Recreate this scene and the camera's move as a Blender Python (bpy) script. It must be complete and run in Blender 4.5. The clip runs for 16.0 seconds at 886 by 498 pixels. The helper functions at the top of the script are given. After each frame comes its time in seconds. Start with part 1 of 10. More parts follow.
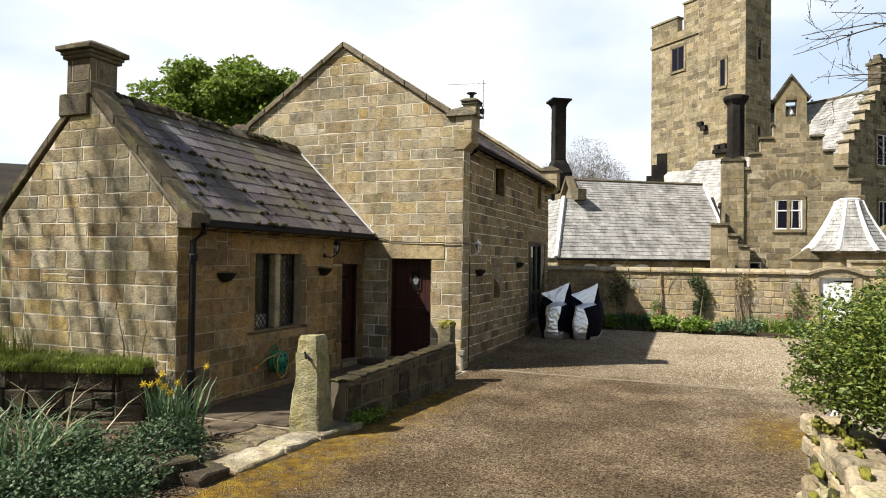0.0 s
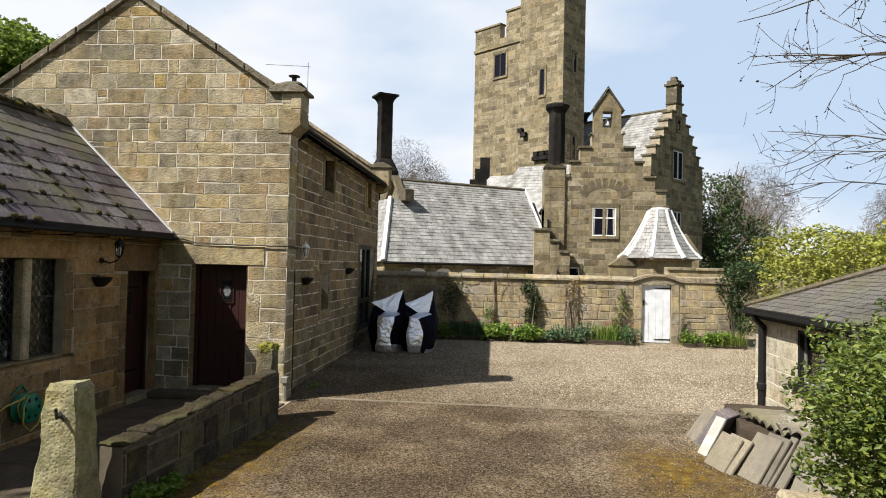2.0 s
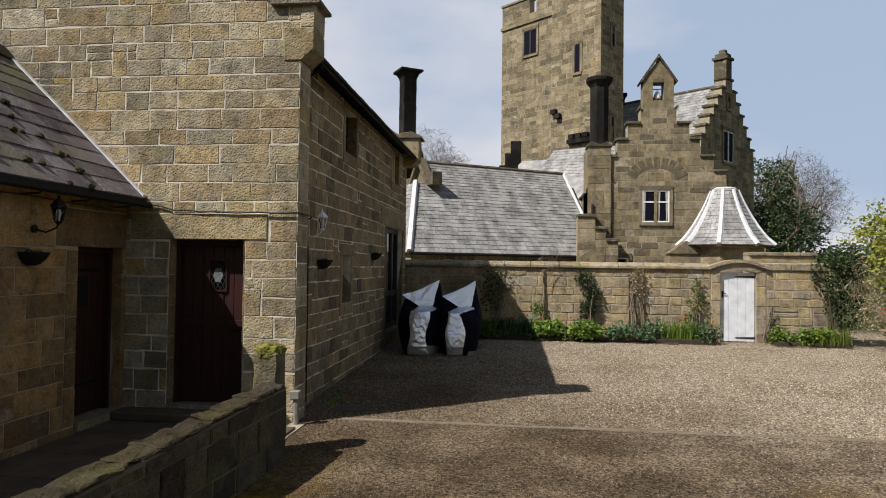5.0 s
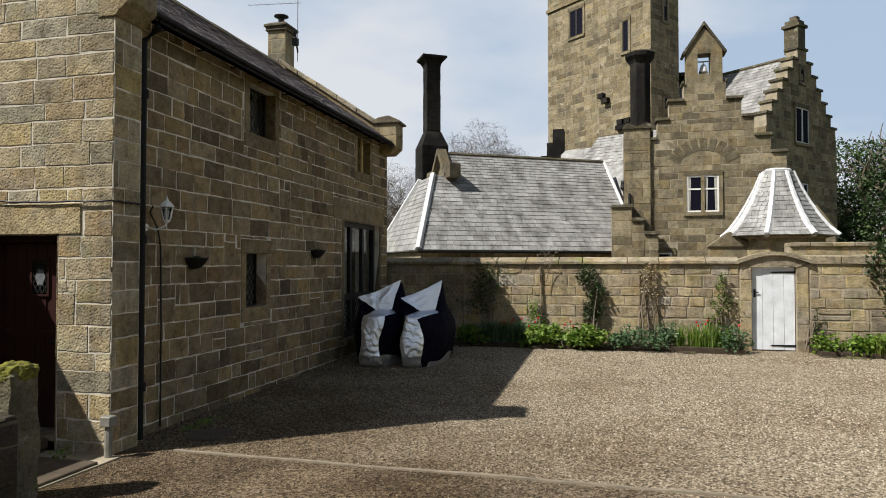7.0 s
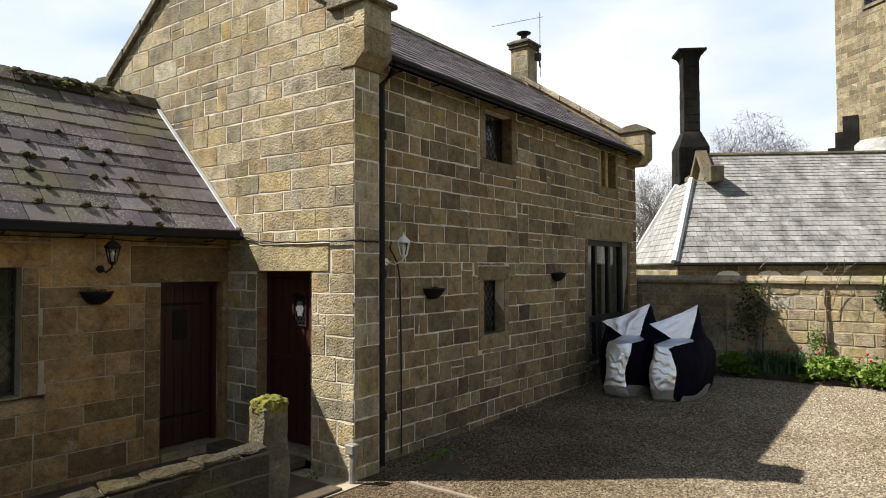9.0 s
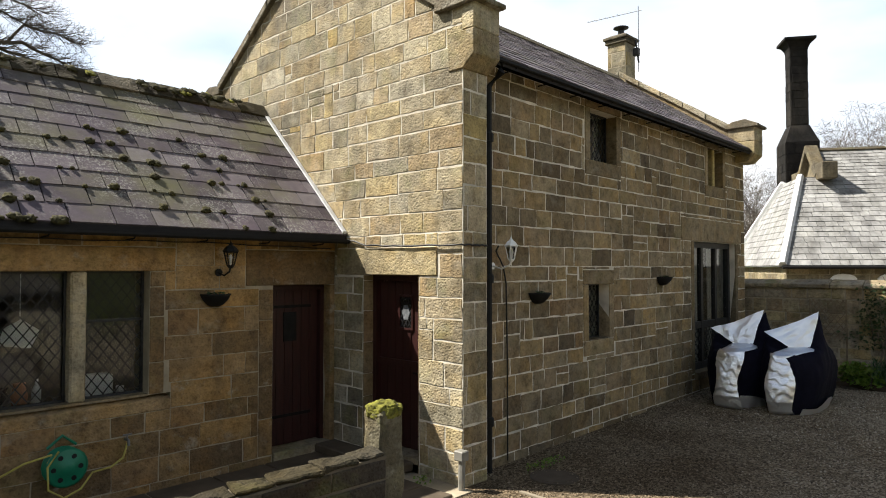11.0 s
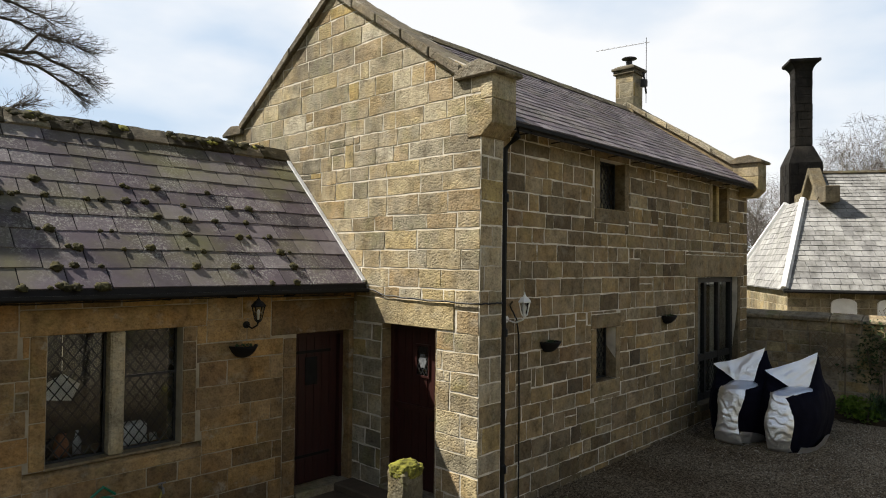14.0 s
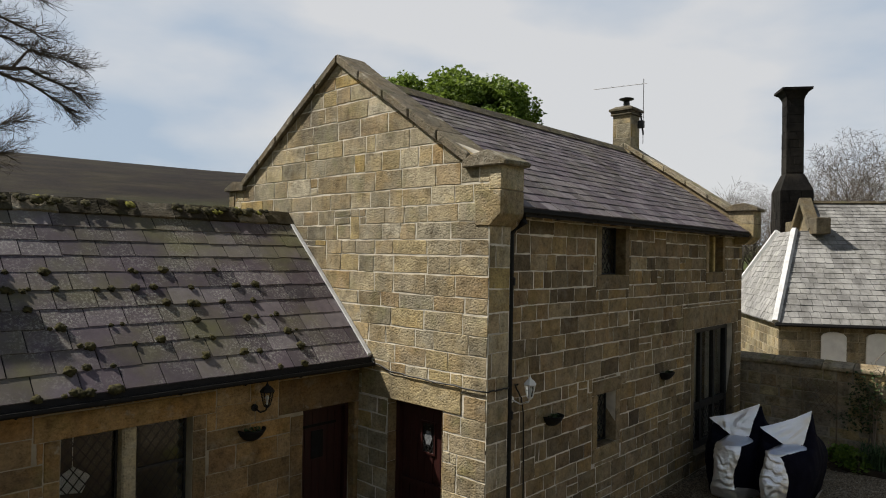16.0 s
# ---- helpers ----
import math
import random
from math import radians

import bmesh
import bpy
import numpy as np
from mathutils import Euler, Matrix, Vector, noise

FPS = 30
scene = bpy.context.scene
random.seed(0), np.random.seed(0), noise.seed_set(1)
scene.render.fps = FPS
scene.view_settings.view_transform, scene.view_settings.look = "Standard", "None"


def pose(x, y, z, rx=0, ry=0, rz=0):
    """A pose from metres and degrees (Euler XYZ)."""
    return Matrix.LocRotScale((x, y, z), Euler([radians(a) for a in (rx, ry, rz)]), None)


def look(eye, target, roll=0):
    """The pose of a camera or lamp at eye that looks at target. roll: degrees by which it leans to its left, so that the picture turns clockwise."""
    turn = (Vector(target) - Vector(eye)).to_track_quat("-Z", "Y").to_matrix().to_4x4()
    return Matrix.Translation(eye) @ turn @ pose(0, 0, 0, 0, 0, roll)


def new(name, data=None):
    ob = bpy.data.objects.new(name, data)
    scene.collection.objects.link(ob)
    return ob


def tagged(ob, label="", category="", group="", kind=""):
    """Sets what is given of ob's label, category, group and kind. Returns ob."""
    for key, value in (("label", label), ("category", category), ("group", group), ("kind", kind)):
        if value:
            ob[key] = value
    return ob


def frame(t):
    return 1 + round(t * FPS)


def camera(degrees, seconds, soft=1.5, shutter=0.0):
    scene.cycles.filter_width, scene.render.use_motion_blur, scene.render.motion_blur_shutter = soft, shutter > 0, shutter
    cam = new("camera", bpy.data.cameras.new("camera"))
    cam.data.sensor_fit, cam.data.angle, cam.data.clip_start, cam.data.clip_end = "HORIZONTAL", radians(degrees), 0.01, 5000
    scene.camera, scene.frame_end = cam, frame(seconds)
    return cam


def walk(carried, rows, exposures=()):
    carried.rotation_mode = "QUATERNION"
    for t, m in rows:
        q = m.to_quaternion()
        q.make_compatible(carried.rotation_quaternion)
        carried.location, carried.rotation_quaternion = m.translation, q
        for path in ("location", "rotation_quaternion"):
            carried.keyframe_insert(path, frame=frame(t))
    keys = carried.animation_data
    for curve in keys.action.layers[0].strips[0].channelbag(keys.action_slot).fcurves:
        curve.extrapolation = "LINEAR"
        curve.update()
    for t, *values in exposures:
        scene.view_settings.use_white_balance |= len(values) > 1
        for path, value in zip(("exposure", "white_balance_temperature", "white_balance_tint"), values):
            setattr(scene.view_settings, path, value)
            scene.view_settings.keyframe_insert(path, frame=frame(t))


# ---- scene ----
cam = camera(68.0, 16.0, 1.0)
PATH = [
    (0, (0.193, 0.659, 2.12), (-0.535, 2.522, 2.156), 0.8),
    (0.5, (0.071, 1.019, 2.249), (-0.592, 2.906, 2.284), 0.9),
    (1, (-0.125, 1.417, 2.266), (-0.641, 3.349, 2.305), 1.0),
    (1.5, (-0.401, 1.885, 2.25), (-0.718, 3.86, 2.295), 1.2),
    (2, (-0.659, 2.412, 2.231), (-0.84, 4.403, 2.279), 1.3),
    (2.5, (-0.858, 2.869, 2.195), (-0.989, 4.864, 2.246), 1.2),
    (3, (-1.158, 3.272, 2.144), (-1.279, 5.267, 2.196), 1.2),
    (3.5, (-1.577, 3.684, 2.089), (-1.694, 5.68, 2.141), 1.2),
    (4, (-1.776, 4.108, 2.012), (-1.915, 6.102, 2.062), 1.2),
    (4.2, (-1.795, 4.286, 1.973), (-1.954, 6.279, 2.024), 1.1),
    (6.3, (-0.089, 6.768, 1.843), (-0.427, 8.739, 1.89), 0.3),
    (6.5, (0.177, 6.972, 1.843), (-0.186, 8.939, 1.891), 0.2),
    (7, (0.62, 7.284, 1.844), (0.121, 9.22, 1.893), 0.0),
    (7.5, (0.82, 7.396, 1.918), (0.114, 9.267, 1.969), -0.1),
    (8, (0.851, 7.544, 2.069), (-0.048, 9.33, 2.118), -0.1),
    (8.5, (0.797, 7.693, 2.127), (-0.264, 9.388, 2.182), -0.2),
    (9, (0.695, 7.775, 2.178), (-0.499, 9.379, 2.237), -0.2),
    (9.5, (0.607, 7.752, 2.258), (-0.702, 9.263, 2.317), -0.0),
    (10, (0.499, 7.75, 2.334), (-0.876, 9.2, 2.403), -0.0),
    (12.3, (0.373, 7.469, 2.074), (-1.01, 8.913, 2.126), 0.1),
    (12.5, (0.397, 7.437, 2.146), (-0.987, 8.881, 2.196), 0.3),
    (13, (0.482, 7.341, 2.381), (-0.904, 8.783, 2.426), 0.5),
    (13.5, (0.531, 7.28, 2.63), (-0.853, 8.723, 2.673), 0.5),
    (14, (0.527, 7.279, 2.917), (-0.858, 8.722, 2.957), 0.7),
    (14.5, (0.486, 7.279, 3.152), (-0.897, 8.723, 3.19), 0.8),
    (15, (0.394, 7.292, 3.393), (-0.992, 8.733, 3.427), 0.8),
    (15.5, (0.362, 7.198, 3.666), (-1.019, 8.645, 3.688), 0.9),
    (16, (0.423, 7.052, 3.953), (-0.936, 8.519, 3.973), 1.0),
]
EXPOSURES = [(0, 1.12, 6450, 10), (1.5, 1.05, 6330, 10), (2.5, 0.66, 6220, 12), (3.5, 0.41, 6160, 15), (4, 0.34, 6160, 15), (6.5, 0.5, 6160, 11), (8, 0.65, 6250, 9), (9, 1.05, 6320, 10), (10, 1.3, 6350, 10), (12.5, 1.12, 6400, 9), (13.5, 1.0, 6450, 9), (14.5, 0.80, 6450, 10), (15.3, 0.53, 6420, 10), (16, 0.36, 6420, 10)]
walk(cam, [(t, look(eye, target, roll)) for t, eye, target, roll in PATH], EXPOSURES)

# ---- world and sun ----
SUN_DIR = Vector((-0.80, -0.59, 1.15)).normalized()
world = bpy.data.worlds.new("world")
scene.world = world
world.use_nodes = True
wt = world.node_tree
wt.nodes.clear()
w_out = wt.nodes.new("ShaderNodeOutputWorld")
w_bg = wt.nodes.new("ShaderNodeBackground")
w_sky = wt.nodes.new("ShaderNodeTexSky")
w_sky.sky_type = "NISHITA"
w_sky.sun_disc = False
w_sky.sun_elevation = math.asin(SUN_DIR.z)
w_sky.sun_rotation = math.atan2(SUN_DIR.x, SUN_DIR.y)
w_sky.dust_density = 1.0
w_co = wt.nodes.new("ShaderNodeTexCoord")
w_map = wt.nodes.new("ShaderNodeMapping")
w_map.inputs["Scale"].default_value = (1.0, 1.0, 2.6)
w_map.inputs["Location"].default_value = (0.35, 0.1, 0.2)
w_noise = wt.nodes.new("ShaderNodeTexNoise")
w_noise.inputs["Scale"].default_value = 1.7
w_noise.inputs["Detail"].default_value = 7.0
w_noise.inputs["Roughness"].default_value = 0.46
w_ramp = wt.nodes.new("ShaderNodeValToRGB")
w_ramp.color_ramp.elements[0].position = 0.42
w_ramp.color_ramp.elements[0].color = (0.0, 0.0, 0.0, 1.0)
w_ramp.color_ramp.elements[1].position = 0.56
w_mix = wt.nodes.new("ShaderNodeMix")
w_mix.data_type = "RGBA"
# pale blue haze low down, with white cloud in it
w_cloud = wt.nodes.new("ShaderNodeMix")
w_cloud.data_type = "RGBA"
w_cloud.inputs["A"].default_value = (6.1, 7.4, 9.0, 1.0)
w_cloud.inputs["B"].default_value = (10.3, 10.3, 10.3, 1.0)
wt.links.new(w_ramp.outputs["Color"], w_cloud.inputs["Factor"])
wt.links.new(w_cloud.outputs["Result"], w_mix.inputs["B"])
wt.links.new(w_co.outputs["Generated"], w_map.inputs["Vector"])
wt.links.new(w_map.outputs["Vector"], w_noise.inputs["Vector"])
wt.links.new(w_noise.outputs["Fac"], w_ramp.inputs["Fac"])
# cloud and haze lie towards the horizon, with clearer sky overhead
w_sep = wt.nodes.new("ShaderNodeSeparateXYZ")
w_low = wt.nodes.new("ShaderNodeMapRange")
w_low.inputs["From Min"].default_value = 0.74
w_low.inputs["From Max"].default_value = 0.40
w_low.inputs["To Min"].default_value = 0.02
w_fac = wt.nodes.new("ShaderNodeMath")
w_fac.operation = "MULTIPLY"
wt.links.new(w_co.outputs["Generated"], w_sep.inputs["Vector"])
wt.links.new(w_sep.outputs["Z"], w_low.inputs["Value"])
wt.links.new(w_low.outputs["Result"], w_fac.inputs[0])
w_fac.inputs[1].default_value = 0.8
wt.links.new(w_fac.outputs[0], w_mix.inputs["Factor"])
w_deep = wt.nodes.new("ShaderNodeMix")
w_deep.data_type = "RGBA"
w_deep.blend_type = "MULTIPLY"
w_deep.inputs["Factor"].default_value = 1.0
w_deep.inputs["B"].default_value = (0.62, 0.58, 0.54, 1.0)
wt.links.new(w_sky.outputs["Color"], w_deep.inputs["A"])
wt.links.new(w_deep.outputs["Result"], w_mix.inputs["A"])
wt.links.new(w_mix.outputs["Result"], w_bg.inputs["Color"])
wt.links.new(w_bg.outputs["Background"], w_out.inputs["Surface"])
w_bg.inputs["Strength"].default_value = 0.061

sun = new("sun", bpy.data.lights.new("sun", "SUN"))
sun.data.energy = 5.0
sun.data.angle = radians(0.6)
sun.data.color = (1.0, 0.93, 0.815)
sun.matrix_world = look(SUN_DIR * 50, (0, 0, 0))

# ---- materials ----
def shader(name, rough=0.8, metal=0.0, spec=0.35):
    m = bpy.data.materials.new(name)
    m.use_nodes = True
    nt = m.node_tree
    b = nt.nodes["Principled BSDF"]
    b.inputs["Roughness"].default_value = rough
    b.inputs["Metallic"].default_value = metal
    b.inputs["Specular IOR Level"].default_value = spec
    return m, nt, b


def node(nt, kind, **values):
    n = nt.nodes.new(kind)
    for key, v in values.items():
        n.inputs[key.replace("_", " ")].default_value = v
    return n


def coords(nt, scale=(1, 1, 1)):
    c = nt.nodes.new("ShaderNodeTexCoord")
    mp = node(nt, "ShaderNodeMapping", Scale=scale)
    nt.links.new(c.outputs["Object"], mp.inputs["Vector"])
    return mp.outputs["Vector"]


def noise_tex(nt, vec, scale, detail=5.0, rough=0.55):
    n = node(nt, "ShaderNodeTexNoise", Scale=scale, Detail=detail, Roughness=rough)
    nt.links.new(vec, n.inputs["Vector"])
    return n.outputs["Fac"]


def ramp(nt, fac, stops):
    r = nt.nodes.new("ShaderNodeValToRGB")
    while len(r.color_ramp.elements) < len(stops):
        r.color_ramp.elements.new(0.5)
    for e, (p, c) in zip(r.color_ramp.elements, stops):
        e.position = p
        e.color = (*c, 1.0) if len(c) == 3 else c
    nt.links.new(fac, r.inputs["Fac"])
    return r.outputs["Color"]


def grey(nt, fac, lo, hi):
    return ramp(nt, fac, [(lo, (0, 0, 0)), (hi, (1, 1, 1))])


def mix(nt, fac, a, b, blend="MIX"):
    m = nt.nodes.new("ShaderNodeMix")
    m.data_type = "RGBA"
    m.blend_type = blend
    for sock, v in (("Factor", fac), ("A", a), ("B", b)):
        if isinstance(v, (int, float)):
            m.inputs[sock].default_value = v
        elif isinstance(v, tuple):
            m.inputs[sock].default_value = (*v, 1.0)
        else:
            nt.links.new(v, m.inputs[sock])
    return m.outputs["Result"]


def bump(nt, b, height, strength=0.5, dist=0.01):
    n = node(nt, "ShaderNodeBump", Strength=strength, Distance=dist)
    nt.links.new(height, n.inputs["Height"])
    nt.links.new(n.outputs["Normal"], b.inputs["Normal"])


def varied(nt, island):
    """A random value for each piece: by object, or by loose island of a joined mesh."""
    if island:
        return nt.nodes.new("ShaderNodeNewGeometry").outputs["Random Per Island"]
    return nt.nodes.new("ShaderNodeObjectInfo").outputs["Random"]


def stone_material(name, tones, island, lichen=0.25, moss=0.16, soot=0.5, relief=0.8):
    """Pecked sandstone: a tone and mottling of its own for each block, with soot, streaks, lichen and moss over many."""
    m, nt, b = shader(name, 0.9, 0.0, 0.2)
    vec = coords(nt)
    rnd = varied(nt, island)
    own = nt.nodes.new("ShaderNodeVectorMath")
    own.operation = "MULTIPLY_ADD"
    nt.links.new(rnd, own.inputs[0])
    own.inputs[1].default_value = (37.0, 19.0, 53.0)
    nt.links.new(vec, own.inputs[2])
    own = own.outputs["Vector"]
    tone = ramp(nt, rnd, tones)
    big = noise_tex(nt, vec, 1.1, 4)
    mid = noise_tex(nt, own, 7.0, 6, 0.68)
    fine = noise_tex(nt, coords(nt, (1.0, 1.0, 1.5)), 22.0, 6, 0.78)
    pits = node(nt, "ShaderNodeTexVoronoi", Scale=34.0)
    nt.links.new(own, pits.inputs["Vector"])
    pit = ramp(nt, pits.outputs["Distance"], [(0.0, (0.0, 0.0, 0.0)), (0.55, (1.0, 1.0, 1.0))])
    col = mix(nt, 0.85, tone, ramp(nt, mid, [(0.28, (0.32, 0.29, 0.25)), (0.46, (0.88, 0.87, 0.85)), (0.56, (1.05, 1.03, 1.0)), (0.74, (1.38, 1.33, 1.22))]), "MULTIPLY")
    wash = noise_tex(nt, own, 2.6, 3, 0.5)
    col = mix(nt, mix(nt, 1.0, grey(nt, wash, 0.46, 0.66), (0.42,) * 3, "MULTIPLY"), col, mix(nt, 1.0, col, (1.02, 0.82, 0.44), "MULTIPLY"))
    col = mix(nt, mix(nt, 1.0, grey(nt, big, 0.48, 0.70), (soot,) * 3, "MULTIPLY"), col, (0.050, 0.045, 0.038))
    patch = noise_tex(nt, vec, 3.7, 7, 0.7)
    col = mix(nt, mix(nt, 1.0, grey(nt, patch, 0.60, 0.68), (lichen,) * 3, "MULTIPLY"), col, (0.42, 0.40, 0.33))
    streak = noise_tex(nt, coords(nt, (2.4, 2.4, 0.22)), 1.6, 6, 0.6)
    col = mix(nt, mix(nt, 1.0, grey(nt, streak, 0.50, 0.72), (soot * 0.9,) * 3, "MULTIPLY"), col, (0.065, 0.054, 0.040))
    green = noise_tex(nt, vec, 2.3, 6, 0.6)
    col = mix(nt, mix(nt, 1.0, grey(nt, green, 0.54, 0.72), (moss,) * 3, "MULTIPLY"), col, (0.16, 0.17, 0.05))
    col = mix(nt, 0.55, col, ramp(nt, fine, [(0.30, (0.22, 0.21, 0.20)), (0.50, (1.0, 1.0, 1.0)), (0.72, (1.4, 1.4, 1.4))]), "MULTIPLY")
    col = mix(nt, 0.10, col, pit, "MULTIPLY")
    smear = noise_tex(nt, coords(nt, (1.0, 1.0, 1.6)), 2.9, 7, 0.66)
    col = mix(nt, mix(nt, 1.0, grey(nt, smear, 0.56, 0.74), (lichen * 0.9,) * 3, "MULTIPLY"), col, (0.40, 0.375, 0.305))
    nt.links.new(col, b.inputs["Base Color"])
    h = mix(nt, 0.35, mix(nt, 0.6, mid, fine), pit)
    bump(nt, b, h, relief, 0.022)
    return m


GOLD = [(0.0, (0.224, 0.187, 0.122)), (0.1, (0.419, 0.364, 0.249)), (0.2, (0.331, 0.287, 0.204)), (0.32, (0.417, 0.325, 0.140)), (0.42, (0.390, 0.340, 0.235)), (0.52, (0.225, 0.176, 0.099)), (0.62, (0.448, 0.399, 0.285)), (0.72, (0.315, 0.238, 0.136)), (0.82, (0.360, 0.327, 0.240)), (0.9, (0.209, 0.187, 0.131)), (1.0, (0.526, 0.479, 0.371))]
# brown stone with tones lowered so the colour carries the side wall's shade
BROWN_SHADED = [(0.0, (0.125, 0.098, 0.060)), (0.12, (0.27, 0.215, 0.135)), (0.25, (0.18, 0.142, 0.090)), (0.38, (0.33, 0.245, 0.125)), (0.5, (0.225, 0.18, 0.112)), (0.62, (0.105, 0.082, 0.053)), (0.74, (0.30, 0.24, 0.15)), (0.86, (0.225, 0.16, 0.092)), (1.0, (0.33, 0.275, 0.185))]
# dark earthy stone, lowered further to put the low wall's shade into it
EARTHY_SHADED = [(0.0, (0.034, 0.027, 0.019)), (0.3, (0.065, 0.053, 0.037)), (0.6, (0.10, 0.083, 0.058)), (0.8, (0.045, 0.035, 0.025)), (1.0, (0.085, 0.071, 0.050))]
CAPS = [(0.0, (0.07, 0.063, 0.048)), (0.5, (0.14, 0.124, 0.09)), (1.0, (0.10, 0.09, 0.065))]
DARKS = [(0.0, (0.0045, 0.0042, 0.0044)), (0.5, (0.007, 0.0065, 0.0066)), (1.0, (0.011, 0.010, 0.0095))]
GREYS = [(0.0, (0.23, 0.198, 0.142)), (0.35, (0.32, 0.278, 0.205)), (0.7, (0.38, 0.33, 0.24)), (1.0, (0.275, 0.24, 0.178))]

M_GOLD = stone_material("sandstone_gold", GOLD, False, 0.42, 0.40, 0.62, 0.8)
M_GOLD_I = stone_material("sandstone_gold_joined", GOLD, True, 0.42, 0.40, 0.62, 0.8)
M_BROWN_SHADED = stone_material("sandstone_brown_shaded", BROWN_SHADED, False, 0.25, 0.2, 0.35, 0.55)
M_BROWN_SHADED_I = stone_material("sandstone_brown_shaded_joined", BROWN_SHADED, True, 0.25, 0.2, 0.35, 0.55)
RUST = [(p, (min(0.6, c[0] * k * 1.12), c[1] * k * 0.96, c[2] * k * 0.76)) for (p, c), k in zip(BROWN_SHADED, (1.25, 0.92, 1.1, 1.05, 0.85, 1.3, 1.0, 1.05, 0.95))]
M_RUST = stone_material("sandstone_rust", RUST, False, 0.38, 0.3, 0.45, 0.7)
MANOR = [(0.0, (0.15, 0.126, 0.08)), (0.15, (0.30, 0.262, 0.18)), (0.3, (0.20, 0.172, 0.112)), (0.5, (0.35, 0.305, 0.21)), (0.65, (0.24, 0.206, 0.135)), (0.8, (0.13, 0.112, 0.078)), (1.0, (0.31, 0.262, 0.165))]
M_MANOR_I = stone_material("sandstone_manor", MANOR, True, 0.15, 0.16, 0.5, 0.6)
M_SOOT_I = stone_material("sandstone_sooty", DARKS, True, 0.02, 0.02, 0.4, 0.4)
M_GREYSTONE = stone_material("weathered_stone", GREYS, False, 0.55, 0.45, 0.2)
M_CHIMNEY = stone_material("smoked_chimney_stone", [(0.0, (0.12, 0.10, 0.068)), (0.5, (0.19, 0.16, 0.105)), (1.0, (0.09, 0.076, 0.055))], False, 0.2, 0.4, 0.8, 0.7)
M_COPING = stone_material("coping_stone", CAPS, False, 0.6, 0.45, 0.6)
YARD = [(0.0, (0.270, 0.226, 0.165)), (0.2, (0.409, 0.346, 0.220)), (0.4, (0.335, 0.293, 0.231)), (0.6, (0.446, 0.370, 0.209)), (0.8, (0.288, 0.235, 0.171)), (1.0, (0.419, 0.384, 0.319))]
M_WALLSTONE = stone_material("garden_wall_stone", YARD, False, 0.40, 0.45, 0.5, 0.7)
M_SHADEDWALL = stone_material("low_wall_shaded_stone", EARTHY_SHADED, False, 0.18, 0.4, 0.5, 1.0)
M_MOSSCOPE = stone_material("mossy_coping", GREYS, False, 0.35, 0.95, 0.35, 0.9)
M_POST = stone_material("lichened_post", [(0.0, (0.24, 0.235, 0.125)), (1.0, (0.29, 0.275, 0.16))], False, 0.35, 0.95, 0.5, 0.8)
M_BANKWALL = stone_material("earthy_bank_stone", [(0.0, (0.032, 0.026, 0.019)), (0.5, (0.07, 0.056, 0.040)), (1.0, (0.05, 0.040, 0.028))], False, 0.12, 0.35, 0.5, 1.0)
M_LICHEN = stone_material("lichened_coping", [(0.0, (0.13, 0.114, 0.085)), (0.5, (0.21, 0.185, 0.14)), (1.0, (0.16, 0.14, 0.105))], False, 1.0, 0.3, 0.5, 1.0)
M_SHED = stone_material("pale_shed_stone", [(0.0, (0.36, 0.335, 0.265)), (0.4, (0.47, 0.44, 0.36)), (0.7, (0.40, 0.37, 0.29)), (1.0, (0.50, 0.47, 0.385))], False, 0.3, 0.2, 0.15, 0.6)
M_EDGING = stone_material("lichened_edging", [(0.0, (0.25, 0.225, 0.17)), (1.0, (0.38, 0.345, 0.265))], False, 0.7, 0.6, 0.55, 1.0)
M_EARTHSTONE = stone_material("earthy_flag", [(0.0, (0.10, 0.082, 0.055)), (1.0, (0.17, 0.14, 0.095))], False, 0.4, 0.6, 0.6, 1.0)
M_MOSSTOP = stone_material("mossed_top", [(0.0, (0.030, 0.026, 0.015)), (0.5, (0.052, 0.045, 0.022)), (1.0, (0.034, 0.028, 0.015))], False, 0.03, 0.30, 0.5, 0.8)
M_POST_DK = stone_material("mossy_post", [(0.0, (0.13, 0.118, 0.075)), (1.0, (0.17, 0.152, 0.10))], False, 0.45, 0.85, 0.5, 0.8)
M_MOSSWALL = stone_material("mossy_stone", EARTHY_SHADED, False, 0.35, 0.9, 0.4, 0.8)


def mortar_material(name, colour):
    m, nt, b = shader(name, 0.95, 0.0, 0.15)
    vec = coords(nt)
    col = mix(nt, grey(nt, noise_tex(nt, vec, 4.0, 6), 0.35, 0.7), tuple(c * 0.6 for c in colour), colour)
    nt.links.new(col, b.inputs["Base Color"])
    bump(nt, b, noise_tex(nt, vec, 90, 4), 0.5, 0.004)
    return m


M_MORTAR = mortar_material("mortar_pale", (0.72, 0.665, 0.555))
M_MORTAR_DK = mortar_material("mortar_weathered", (0.40, 0.345, 0.25))
M_MORTAR_EARTH = mortar_material("earth_joint", (0.16, 0.135, 0.098))
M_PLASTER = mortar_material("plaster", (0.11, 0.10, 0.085))


